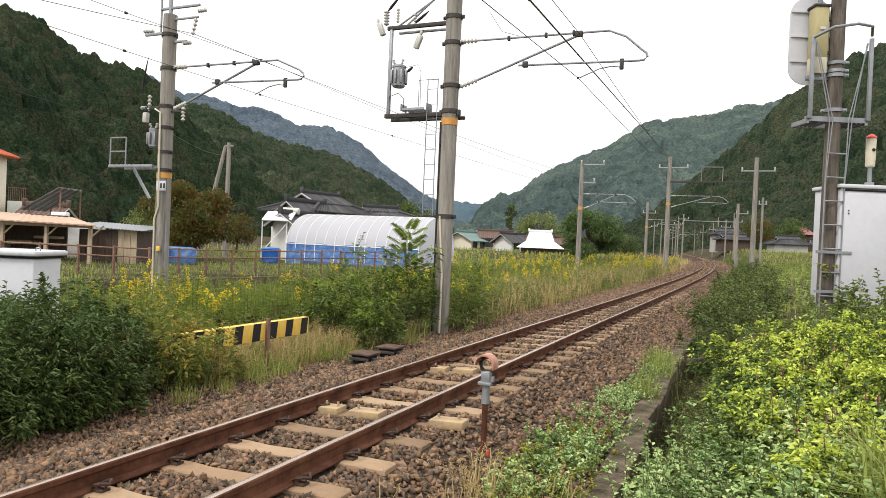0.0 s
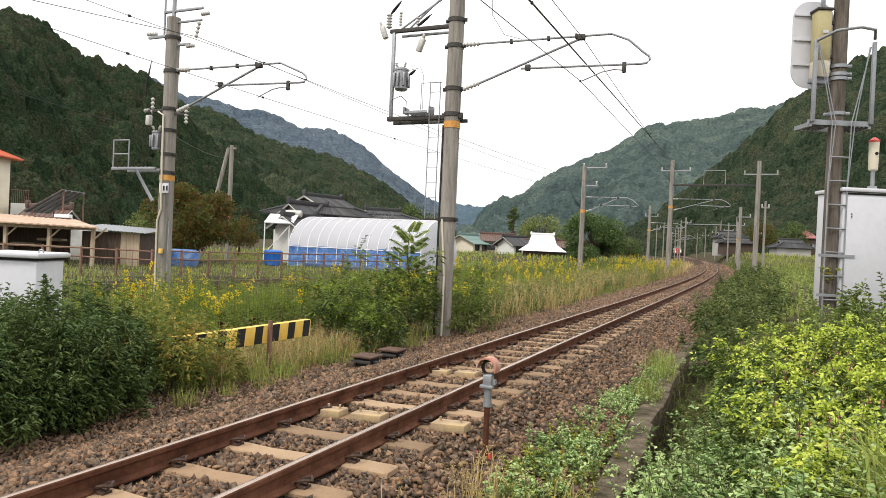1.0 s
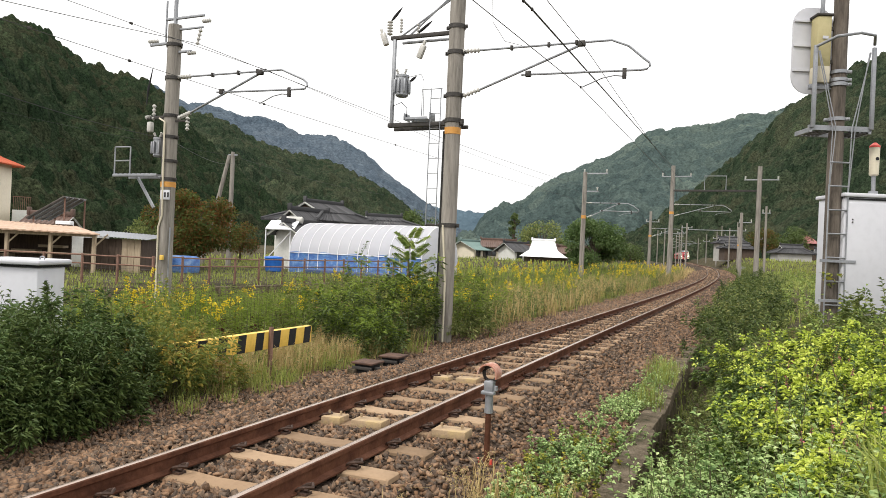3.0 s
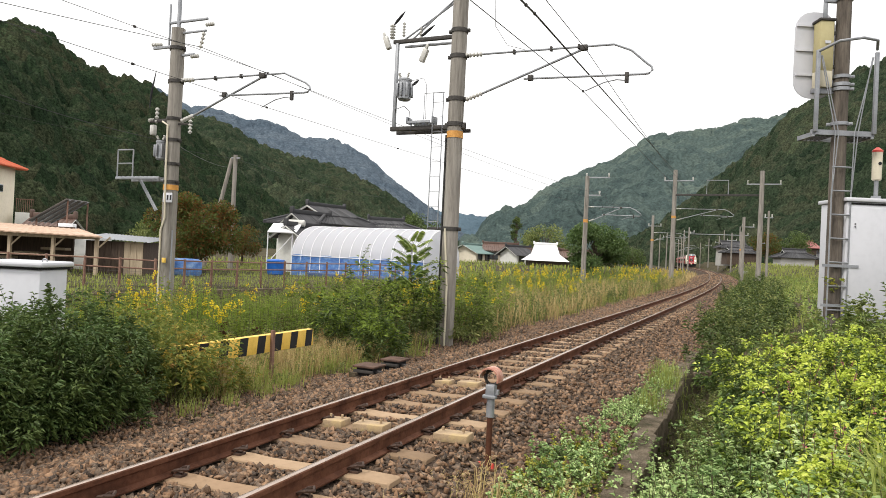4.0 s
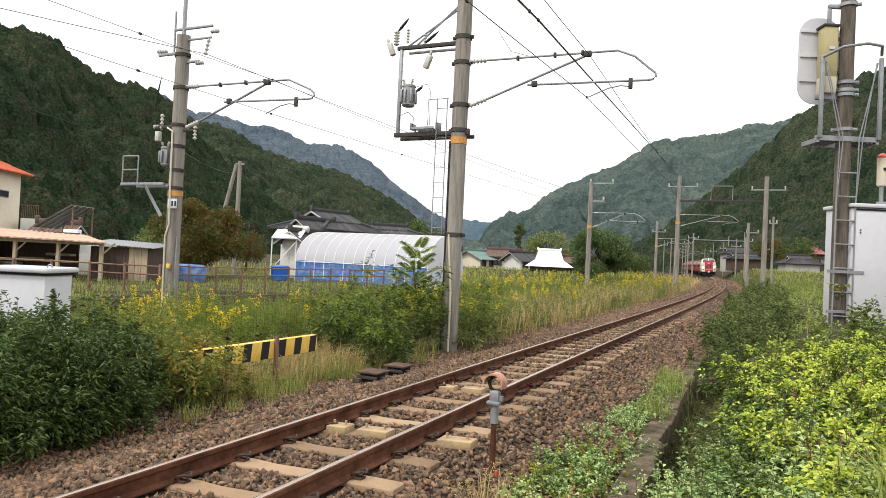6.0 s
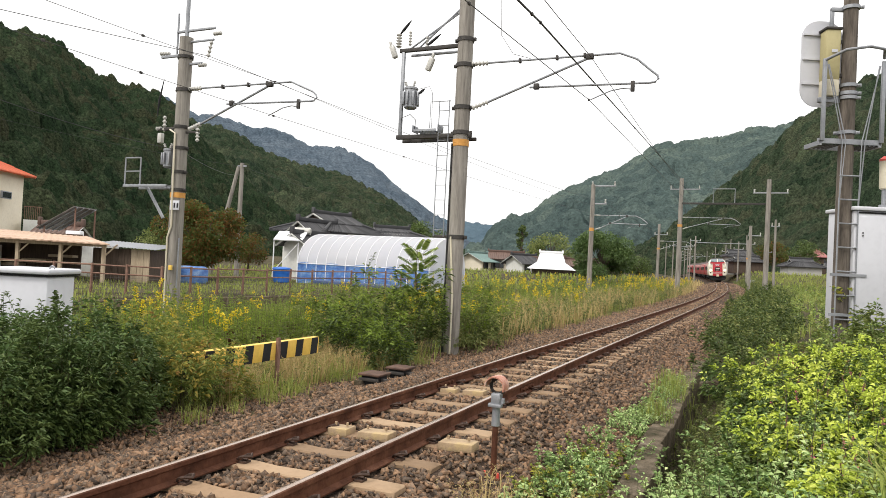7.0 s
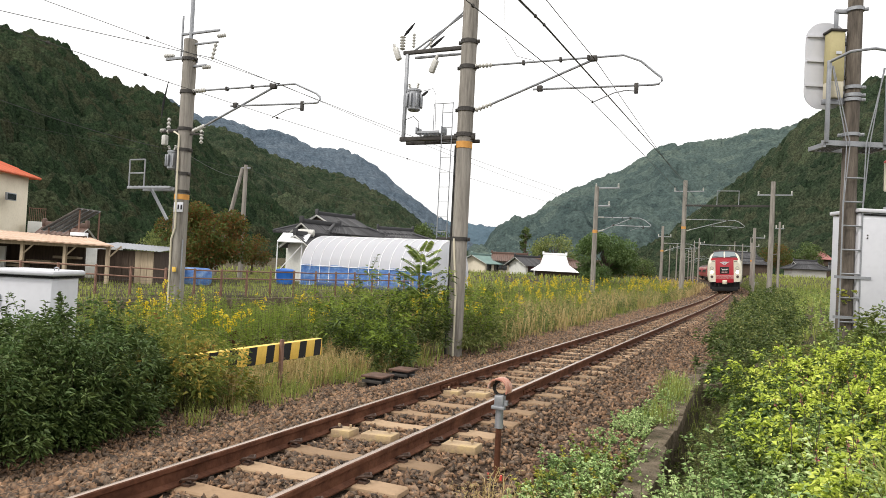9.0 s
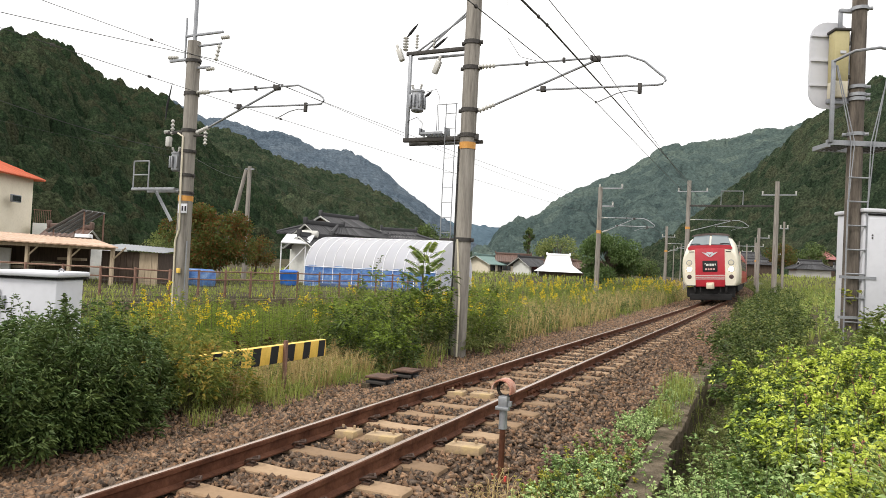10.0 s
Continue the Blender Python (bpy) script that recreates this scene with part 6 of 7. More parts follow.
# ---- plants ----
DARKLEAF = leafmat("dark_green_leaf", [(0.026, 0.043, 0.013), (0.060, 0.092, 0.026), (0.112, 0.155, 0.045), (0.19, 0.245, 0.088)], 0.22, 0.42, 0.9)
SHOOTLEAF = leafmat("young_dark_leaf", [(0.05, 0.09, 0.03), (0.095, 0.15, 0.048), (0.16, 0.22, 0.08)], 0.25, 0.45, 0.9)
# terrace leaves: shade painted into the dark lower ones, light into fresh tops
SHADELEAF = leafmat("shade_darkened_green_leaf", [(0.035, 0.065, 0.018), (0.08, 0.13, 0.035), (0.15, 0.21, 0.055), (0.25, 0.31, 0.085)], 0.2, 0.45, 1.4)
BRIGHTLEAF = leafmat("fresh_lit_yellow_green_leaf", [(0.250, 0.340, 0.045), (0.410, 0.505, 0.070), (0.590, 0.660, 0.115), (0.760, 0.785, 0.220)], 0.3, 0.42, 1.6)
MIDLEAF = leafmat("weed_leaf", [(0.058, 0.084, 0.030), (0.126, 0.168, 0.051), (0.231, 0.263, 0.085), (0.378, 0.367, 0.150)], 0.35, 0.55, 0.7)
VINELEAF = leafmat("vine_leaf", [(0.060, 0.100, 0.032), (0.160, 0.230, 0.060), (0.300, 0.380, 0.100), (0.480, 0.510, 0.165)], 0.25, 0.5, 1.5)
PALELEAF = leafmat("pale_green_leaf", [(0.110, 0.190, 0.069), (0.260, 0.380, 0.138), (0.440, 0.560, 0.230), (0.620, 0.700, 0.345)], 0.22, 0.5, 1.4)
RODLEAF = leafmat("goldenrod_leaf", [(0.12, 0.18, 0.03), (0.21, 0.29, 0.05), (0.32, 0.39, 0.08)], 0.4, 0.55, 0.8)
RODFLOWER = leafmat("goldenrod_flower", [(0.50, 0.37, 0.02), (0.68, 0.53, 0.035), (0.80, 0.66, 0.08)], 0.4, 0.7, 2.0)
STRAW = leafmat("dry_grass", [(0.22, 0.16, 0.065), (0.38, 0.28, 0.125), (0.56, 0.43, 0.21), (0.28, 0.27, 0.09)], 0.35, 0.75, 0.8)
GRASS = leafmat("green_grass", [(0.14, 0.18, 0.04), (0.23, 0.28, 0.06), (0.32, 0.35, 0.09), (0.40, 0.37, 0.14)], 0.4, 0.55, 0.35)
LAWN = leafmat("field_grass", [(0.20, 0.24, 0.055), (0.28, 0.33, 0.075), (0.38, 0.41, 0.11)], 0.4, 0.6, 0.12)
AUTUMN = leafmat("yellowing_leaf", [(0.065, 0.111, 0.029), (0.124, 0.182, 0.047), (0.182, 0.234, 0.058), (0.247, 0.260, 0.065), (0.416, 0.338, 0.072), (0.234, 0.104, 0.046)], 0.4, 0.6, 2.0)
YELLOWING = leafmat("yellow_vine_leaf", [(0.09, 0.15, 0.03), (0.18, 0.24, 0.05), (0.40, 0.38, 0.07), (0.62, 0.50, 0.06)], 0.35, 0.5, 2.0)
DEADLEAF = leafmat("dead_brown_leaf", [(0.09, 0.05, 0.025), (0.16, 0.095, 0.05), (0.26, 0.16, 0.09)], 0.2, 0.8, 1.5)
PINK = leafmat("pink_flower", [(0.45, 0.09, 0.14), (0.60, 0.20, 0.25)], 0.3, 0.6, 2.0)
RUSSET = leafmat("russet_leaf", [(0.10, 0.05, 0.015), (0.16, 0.07, 0.02), (0.09, 0.11, 0.025), (0.06, 0.09, 0.02), (0.20, 0.10, 0.03)], 0.3, 0.6, 0.35)
STEM = mat("green_brown_stem", [(0.06, 0.07, 0.025), (0.13, 0.10, 0.05)], 6, 0.8, 0, 0.0)
BARK = mat("bark", [(0.05, 0.035, 0.025), (0.11, 0.085, 0.065)], 6, 0.95, 0, 0.4)


def noise2(x, y, f, seed):
    return np.array([noise.noise((a * f, b * f, seed)) for a, b in zip(x, y)])


def sprays(base, tip, n, fol, length, width, spread=0.55, start=0.15, folded=True, droop=0.3):
    """n leaves up each stem from base to tip."""
    k = len(base)
    t = np.clip(start + (1 - start) * rng.random((k, n)) ** 0.8, 0, 1)
    p = base[:, None] + (tip - base)[:, None] * t[..., None]
    d = unit(tip - base)[:, None] * 0.5
    a = rng.uniform(0, 6.283, (k, n))
    d = d + np.stack([np.cos(a), np.sin(a), rng.uniform(-0.25, 0.45, (k, n))], -1) * spread * 1.6
    s = (1.1 - 0.45 * t)
    p, d, s = p.reshape(-1, 3), d.reshape(-1, 3), s.ravel()
    L = length * s * rng.uniform(0.65, 1.3, len(s))
    (fol.leaves if folded else fol.simple)(p, d, L, L * width / length, droop=droop)


def shrub(x, y, rx, ry, h, clumps, per, leaf, wide, material, label, name="shrub", group="", young=None, rough=0.16, shoots=0):
    """Dome of leaf clumps on thin branches; young: lighter material of the topmost leaves, new growth with top light
    painted in.
    """
    z0 = float(ground_z(x, y))
    a = rng.uniform(0, 6.283, clumps)
    e = np.arcsin(rng.uniform(-0.05, 1.0, clumps))
    k = rng.uniform(0.55, 1.0, clumps) ** 0.5 * (1 + rng.normal(size=clumps) * rough)
    dirs = np.stack([np.cos(a) * np.cos(e), np.sin(a) * np.cos(e), np.sin(e)], 1)
    c = np.array([x, y, z0 + h * 0.25]) + dirs * np.array([rx, ry, h * 0.75]) * k[:, None]
    c[:, 2] = np.maximum(c[:, 2], ground_z(c[:, 0], c[:, 1]) + 0.05)
    ob = tagged(new(name), label, "shrub", group)
    base = np.stack([x + (c[:, 0] - x) * 0.3, y + (c[:, 1] - y) * 0.3, np.full(clumps, z0 - 0.03)], 1)
    st = Foliage()
    st.stems(base, c + dirs * leaf, 0.002 + 0.002 * h, bend=rng.normal(size=(clumps, 3)) * 0.04)
    st.build("branchwork", STEM, ob)
    if shoots:
        # upright shoots with leaves all the way up
        o = rng.integers(0, clumps, shoots)
        b0 = c[o]
        b1 = b0 + dirs[o] * rng.uniform(.05, .22, (shoots, 1)) + np.stack([rng.normal(size=shoots) * .06, rng.normal(size=shoots) * .06, rng.uniform(.06, .28, shoots) * (.35 + dirs[o, 2])], 1)
        sf = Foliage()
        sf.stems(b0, b1, 0.004)
        sprays(b0, b1, 26, sf, leaf * 1.05, wide, start=0.0, spread=.5)
        tagged(sf.build("new_growth", material, ob), kind="stuff")
    n = clumps * per
    i = np.repeat(np.arange(clumps), per)
    d = unit(rng.normal(size=(n, 3)) + dirs[i] * 0.8 + np.array([0, 0, 0.15]))
    p = c[i] + d * leaf * rng.uniform(0.0, 1.3, (n, 1)) + np.array([0, 0, 1.0]) * rng.uniform(-1.2, 0.9, (n, 1)) * leaf
    L = leaf * rng.uniform(0.6, 1.3, n)
    lay = unit(d * np.array([1, 1, 0.35]) + np.array([0, 0, 0.12]))
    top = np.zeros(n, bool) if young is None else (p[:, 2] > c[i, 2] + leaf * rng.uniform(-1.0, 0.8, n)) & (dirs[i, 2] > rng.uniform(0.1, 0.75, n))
    for sel, mt, nm in ((~top, material, "foliage"), (top, young, "young_lit_foliage")):
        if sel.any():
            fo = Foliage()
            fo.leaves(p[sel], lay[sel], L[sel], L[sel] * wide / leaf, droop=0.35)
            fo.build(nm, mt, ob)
    return ob


for x, y, rx, ry, h, n in [(-3.2, 4.05, .70, .7, 1.08, 170), (-3.25, 4.95, .72, .72, 1.28, 200), (-4.0, 5.15, .8, .75, 1.22, 180), (-3.45, 5.75, .5, .5, 1.15, 110), (-4.4, 4.2, .9, .8, .98, 150), (-2.95, 3.5, .45, .5, .7, 70), (-2.9, 4.4, .4, .5, .55, 60), (-2.95, 5.3, .38, .5, .55, 60), (-3.7, 3.5, .6, .6, .9, 90)]:
    shrub(x, y, rx * .95, ry, h * .94, n, 40, 0.080, 0.026, DARKLEAF, "dense dark green shrub with narrow leaves beside the track", group="lineside shrubs", young=SHOOTLEAF, rough=.19, shoots=int(n * .3))
for x, y, rx, ry, h, n in [(-3.15, 6.55, .34, .36, .9, 55), (-3.95, 7.2, .42, .45, .85, 60), (-3.05, 7.15, .25, .3, .62, 36), (-4.7, 7.9, .5, .5, .95, 60), (-3.7, 6.5, .45, .45, 1.0, 60), (-4.5, 6.9, .6, .6, .95, 70)]:
    shrub(x, y, rx, ry, h, n, 30, 0.075, 0.03, AUTUMN, "thin shrub turning yellow and brown by the barrier", group="lineside shrubs", rough=.3, shoots=14)
for x, y, rx, ry, h, n, mt in [(-3.3, 13.2, .7, .7, 1.5, 80, DARKLEAF), (-4.3, 12.8, .7, .7, 1.35, 70, MIDLEAF), (-5.5, 12.6, .7, .7, 1.0, 50, MIDLEAF), (-2.75, 15.1, .6, .9, 1.2, 80, MIDLEAF), (-3.4, 16.5, .8, 1.2, 1.2, 90, MIDLEAF), (-2.9, 11.3, .5, .5, .8, 60, DARKLEAF), (-3.7, 11.6, .6, .6, 1.1, 70, DARKLEAF)]:
    shrub(x, y, rx, ry, h, n, 40, 0.10, 0.03, mt, "leafy green weeds around the foot of a mast", group="mast shrubs", young=RODLEAF, rough=.35, shoots=int(n * .4))

# young tree with feathered leaves beside the mast
sap = tagged(new("sapling"), "slender young tree with feathered leaves", "tree")
s = Shape().tube([(-3.35, 13.55, -.45), (-3.30, 13.5, .6), (-3.42, 13.45, 1.3), (-3.36, 13.4, 1.95)], [.02, .016, .012, .005], 6)
fo = Foliage()
for i in range(20):
    z = 0.75 + 1.2 * i / 20
    a = i * 2.4
    p0 = Vector((-3.36, 13.45, z))
    p1 = p0 + Vector((math.cos(a), math.sin(a), 0.35 + 0.3 * (i / 20))) * (0.55 - 0.012 * i)
    s.tube([p0, (p0 + p1) / 2 + Vector((0, 0, .05)), p1], .004, 4)
    t = np.linspace(.25, 1, 9)[:, None]
    q = np.array(p0)[None] * (1 - t) + np.array(p1)[None] * t
    side = np.cross(np.array(p1 - p0), [0, 0, 1.0])
    for sg in (-1, 1):
        fo.leaves(q, np.tile(side * sg, (9, 1)) + np.array(p1 - p0) * 0.4, 0.16, 0.05, droop=.35)
part("stem", s, STEM, sap)
fo.build("foliage", VINELEAF, sap)

# bright shrubs in front of the relay box, inner shade and top light in their leaf colours
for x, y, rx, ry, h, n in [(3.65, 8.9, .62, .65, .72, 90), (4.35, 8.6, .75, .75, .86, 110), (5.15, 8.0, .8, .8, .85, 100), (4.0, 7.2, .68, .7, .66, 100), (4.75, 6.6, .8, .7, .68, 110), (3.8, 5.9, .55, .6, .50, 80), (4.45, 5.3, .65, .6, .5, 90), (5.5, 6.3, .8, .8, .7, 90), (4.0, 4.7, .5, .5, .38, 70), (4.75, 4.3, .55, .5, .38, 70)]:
    shrub(x, y, rx, ry, h, int(n * 1.5), 50, 0.052, 0.028, SHADELEAF, "bright yellow-green shrub with broad pointed leaves", group="terrace shrubs", young=BRIGHTLEAF, rough=.22, shoots=int(n * .1))
for x, y, rx, ry, h, n in [(5.0, 11.0, .9, .9, .85, 90), (6.0, 10.2, 1.0, .9, .95, 90), (5.7, 12.2, .9, .8, .6, 70), (4.4, 11.2, .6, .6, .55, 60), (6.6, 8.8, 1, 1, .95, 90), (4.1, 12.1, .6, .5, .4, 50)]:
    shrub(x, y, rx, ry, h, n, 32, 0.085, 0.034, MIDLEAF, "tall green weeds below the relay box", group="terrace weeds", young=VINELEAF, rough=.4, shoots=int(n * .5))
stalks = tagged(new("seed_stalks"), "thin brown seed stalks standing above the weeds", "weeds", kind="stuff")
sp = np.stack([rng.uniform(3.6, 6.2, 70), rng.uniform(5.0, 11.5, 70), np.zeros(70)], 1)
sp[:, 2] = ground_z(sp[:, 0], sp[:, 1])
se = sp + np.stack([rng.normal(size=70) * .08, rng.normal(size=70) * .08, rng.uniform(.6, 1.0, 70)], 1)
st = Foliage()
st.stems(sp, se, 0.004, bend=rng.normal(size=(70, 3)) * .03)
st.build("branchwork", BARK, stalks)
fo = Foliage()
sprays(sp + (se - sp) * .7, se, 10, fo, .03, .016, start=.1, folded=False)
fo.build("foliage", RUSSET, stalks)
# dark shrubs along the right shoulder
for i in range(26):
    y = 14.5 + i * 1.25 + rng.uniform(-.4, .4)
    x = cx(y) + rng.uniform(2.65, 3.6)
    shrub(x, y, .75, .95, rng.uniform(.7, 1.0), 62, 26, 0.095, 0.034, DARKLEAF, "low dark green shrub on the ballast shoulder", group="shoulder shrubs", young=MIDLEAF, rough=.3, shoots=24)


def spots(n, y0, y1, u0, u1, power=1.5, need=None):
    """Random places between the lines u0 and u1 beside the track, thinning out with distance."""
    y = y0 + (y1 - y0) * rng.random(n) ** power
    u = rng.uniform(u0, u1, n)
    x = cx(y) + u
    keep = np.ones(n, bool) if need is None else need(x, y, u)
    x, y = x[keep], y[keep]
    return np.stack([x, y, top_z(x, y) - 0.03], 1)


def weeds(name, p, h, per, leaf, wide, material, label, lean=0.12, category="weeds", folded=False):
    n = len(p)
    hh = h * rng.uniform(0.55, 1.25, n)
    tip = p + np.stack([rng.normal(size=n) * lean, rng.normal(size=n) * lean, np.ones(n)], 1) * hh[:, None]
    ob = tagged(new(name), label, category, kind="stuff")
    st = Foliage()
    st.stems(p, tip, 0.006)
    st.build("branchwork", STEM, ob)
    fo = Foliage()
    sprays(p, tip, per, fo, leaf, wide, folded=folded, start=0.05)
    fo.build("foliage", material, ob)


def not_track(x, y, u):
    return (platform_edge(y) - x < -0.3)


def near_patch(x, y, u):
    return not_track(x, y, u) & ~((x > -4.6) & (y < 11.3))


weeds("green_weeds", spots(2000, 7, 72, -13.5, -2.8, 1.3, near_patch), 0.62, 34, 0.11, 0.03, MIDLEAF, "tangled green weeds between the tracks")
weeds("low_weeds", np.concatenate([spots(380, 3.2, 6.5, 1.6, 2.35, 0.9, lambda x, y, u: (noise2(x, y, 2.2, 9.0) > -.1) & ((u > 1.72) | (y > 5.95))), spots(260, 6.3, 9.5, 1.85, 2.45, 1.0, lambda x, y, u: noise2(x, y, 2.2, 9.0) > -.05), spots(120, 9, 13, 2.0, 2.4, 1.0)]), 0.18, 22, 0.052, 0.034, PALELEAF, "low vines creeping over the ballast edge", 0.5, folded=True)
weeds("bank_weeds", spots(900, 16, 75, -5.2, -2.7, 1.1), 0.75, 34, 0.12, 0.04, MIDLEAF, "leafy green weeds along the foot of the ballast", 0.2)
weeds("edge_weeds", spots(260, 6.6, 12.5, -4.6, -2.8, 1.0), 0.32, 26, 0.06, 0.02, MIDLEAF, "scattered green weeds among dry grass", 0.4)
weeds("yellow_weeds", spots(170, 3.2, 7.2, 1.7, 2.4, 0.9), 0.18, 20, 0.05, 0.034, YELLOWING, "creeping weeds turning yellow on the ballast edge", 0.5, folded=True)
weeds("ditch_weeds", spots(560, 2.9, 13, 2.75, 3.6, 1.0), 0.32, 28, 0.06, 0.03, MIDLEAF, "green weeds filling the ditch", 0.35, folded=True)
weeds("foreground_weeds", spots(1300, 2.9, 6.8, 2.7, 5.5, 1.0), 0.46, 30, 0.07, 0.034, PALELEAF, "fresh green weeds in the foreground", 0.35, folded=True)
weeds("field_weeds", spots(2300, 13, 75, 4.0, 26, 1.25), 0.42, 26, 0.13, 0.07, VINELEAF, "rank green vines and weeds over the field", 0.45)

weeds("kerb_moss_weeds", spots(240, 3, 14, 2.5, 2.72, 1.0), 0.14, 18, 0.045, 0.026, MIDLEAF, "small weeds along the foot of the kerb", 0.5, folded=True)
weeds("dead_creeper", np.stack([rng.uniform(3.75, 4.75, 260), rng.uniform(13.0, 15.2, 260), np.full(260, .22)], 1), 0.16, 16, 0.07, 0.04, DEADLEAF, "dead brown creeper over the low wall", 0.6)
weeds("shoulder_weeds", spots(900, 38, 120, 2.35, 4.6, 1.0), 0.6, 30, 0.14, 0.05, MIDLEAF, "rank green weeds along the far shoulder", 0.35)
weeds("vine_on_mast", np.stack([SX + rng.normal(size=16) * .12, SY - .16 + rng.normal(size=16) * .05, rng.uniform(.55, 1.5, 16)], 1), 0.12, 5, 0.10, 0.06, YELLOWING, "yellow vine leaves climbing the signal mast", 0.7)
pk = np.stack([rng.uniform(3.5, 5.6, 90), rng.uniform(4.2, 9.2, 90), np.zeros(90)], 1)
pk[:, 2] = ground_z(pk[:, 0], pk[:, 1]) + rng.uniform(.35, .72, 90)
weeds("pink_flower_spikes", pk, 0.12, 14, 0.018, 0.012, PINK, "thin pink flower spikes above the shrubs", 0.2)

# goldenrod
gp = spots(1700, 8.5, 85, -11.5, -3.0, 1.25, lambda x, y, u: near_patch(x, y, u) & (noise2(x, y, 0.28, 5.0) > -0.06))
extra = np.stack([rng.uniform(-8.6, -5.2, 420), rng.uniform(8.2, 13.2, 420), np.zeros(420)], 1)
more = np.stack([rng.uniform(-5.6, -2.9, 170), rng.uniform(15.5, 21, 170), np.zeros(170)], 1)
yy = rng.uniform(44, 80, 260)
far_clumps = np.stack([cx(yy) - rng.uniform(2.9, 6.5, 260), yy, np.zeros(260)], 1)
far_clumps = far_clumps[noise2(far_clumps[:, 0], yy, .35, 2.0) > 0]
extra = np.concatenate([extra, more, far_clumps])
extra[:, 2] = ground_z(extra[:, 0], extra[:, 1]) - .03
gp = np.concatenate([gp, extra])
n = len(gp)
gh = np.where(gp[:, 1] < 15, rng.uniform(0.75, 1.25, n) + 0.45 * (rng.random(n) < 0.05), rng.uniform(0.9, 1.5, n))
gt = gp + np.stack([rng.normal(size=n) * 0.06, rng.normal(size=n) * 0.06, np.ones(n)], 1) * gh[:, None]
rod = tagged(new("goldenrod"), "goldenrod with tall yellow plumes", "wildflowers", kind="stuff")
st = Foliage()
st.stems(gp, gt, 0.006)
st.build("branchwork", STEM, rod)
fo = Foliage()
sprays(gp, gt - np.array([0, 0, .15]), 44, fo, 0.115, 0.02, folded=False, start=0.2, spread=0.5)
fo.build("foliage", RODLEAF, rod)
fl = Foliage()
patch = noise2(gp[:, 0], gp[:, 1], .45, 4.0)
bloom = np.flatnonzero(rng.random(n) < (0.55 + 2.2 * np.clip(patch, -.2, .4)) * 1.25 * np.where(gp[:, 1] < 15, 0.15, np.where(gp[:, 1] > 42, 0.5, 0.42)))
for _ in range(9):
    # side branches of the plume
    t = rng.random(len(bloom))
    a = rng.uniform(0, 6.283, len(bloom))
    b0 = gt[bloom] - np.stack([0 * t, 0 * t, 0.02 + 0.30 * t], 1)
    out = np.stack([np.cos(a), np.sin(a), 0.45 + 0 * a], 1) * (0.02 + 0.085 * t)[:, None]
    for q in range(5):
        c = b0 + out * (q + 1) / 5 + rng.normal(size=(len(bloom), 3)) * 0.012
        fl.simple(c, rng.normal(size=(len(bloom), 3)) + np.array([0, 0, .8]), 0.042, 0.032)
fl.build("plumes", RODFLOWER, rod)

# grasses
def grass(name, p, h, lean, width, material, label, heads=0.0):
    n = len(p)
    ob = tagged(new(name), label, "grass", kind="stuff")
    fo = Foliage()
    hh = h * rng.uniform(0.5, 1.3, n)
    tip = fo.blades(p, hh, rng.uniform(0.15, 0.75, n), width * rng.uniform(.7, 1.3, n))
    fo.build("blades", material, ob)
    if heads:
        k = rng.random(n) < heads
        hd = Foliage()
        for q in range(6):
            a = rng.normal(size=(k.sum(), 3)) * 0.5 + np.array([0, 0, .5])
            hd.simple(tip[k] + np.array([0, 0, -0.01 * q]) + rng.normal(size=(k.sum(), 3)) * 0.012, a, 0.035, 0.008)
        hd.build("seed_heads", STRAW, ob)


def tufts(c, per, r):
    i = np.repeat(np.arange(len(c)), per)
    p = c[i].copy()
    p[:, :2] += rng.normal(size=(len(i), 2)) * r
    p[:, 2] = top_z(p[:, 0], p[:, 1]) - 0.02
    return p


grass("dry_grass", tufts(spots(280, 7.0, 13, -4.9, -2.85, 1.0), 22, 0.08), 0.46, 0, 0.007, STRAW, "dry straw-coloured grass with seed heads", 0.3)
grass("dry_grass", tufts(spots(980, 13, 80, -6.5, -2.6, 1.2, lambda x, y, u: noise2(x, y, .4, 8.0) > -.15), 18, 0.14), 0.8, 0, 0.012, STRAW, "tall dry grass beside the track", 0.3)
grass("verge_grass", tufts(spots(170, 6.6, 13, -4.8, -2.8, 1.0), 18, 0.09), 0.38, 0, 0.008, GRASS, "green grass among the dry verge")
grass("ballast_grass", tufts(spots(46, 6, 13, -3.1, -2.5, 1.0), 26, 0.07), 0.26, 0, 0.006, GRASS, "thin green grass at the ballast edge")
grass("meadow_grass", tufts(spots(2600, 4, 55, -13, -2.75, 1.2, near_patch), 12, 0.2), 0.45, 0, 0.010, GRASS, "green meadow grass under the weeds")
grass("lawn_grass", tufts(np.concatenate([spots(4200, 8, 60, -40, -12, 1.1, lambda x, y, u: x < platform_edge(y) - 0.2)]), 9, 0.22), 0.2, 0, 0.02, LAWN, "short grass on the old platform")
grass("field_grass", tufts(spots(3600, 14, 110, 3.2, 40, 1.4), 12, 0.3), 0.42, 0, 0.016, GRASS, "green grass over the field")
grass("tussock", tufts(np.array([[cx(11.4) + 2.25, 11.4, 0], [cx(12) + 2.2, 12.1, 0], [cx(10.7) + 2.35, 10.7, 0], [2.3, 9.3, 0]]), 120, 0.15), 0.40, 0, 0.007, GRASS, "pale green grass tussock at the kerb")
grass("long_grass", tufts(np.stack([rng.uniform(4.0, 4.7, 16), rng.uniform(3.7, 4.5, 16), np.zeros(16)], 1), 30, 0.10), 0.75, 0, 0.016, GRASS, "long arching green grass blades")
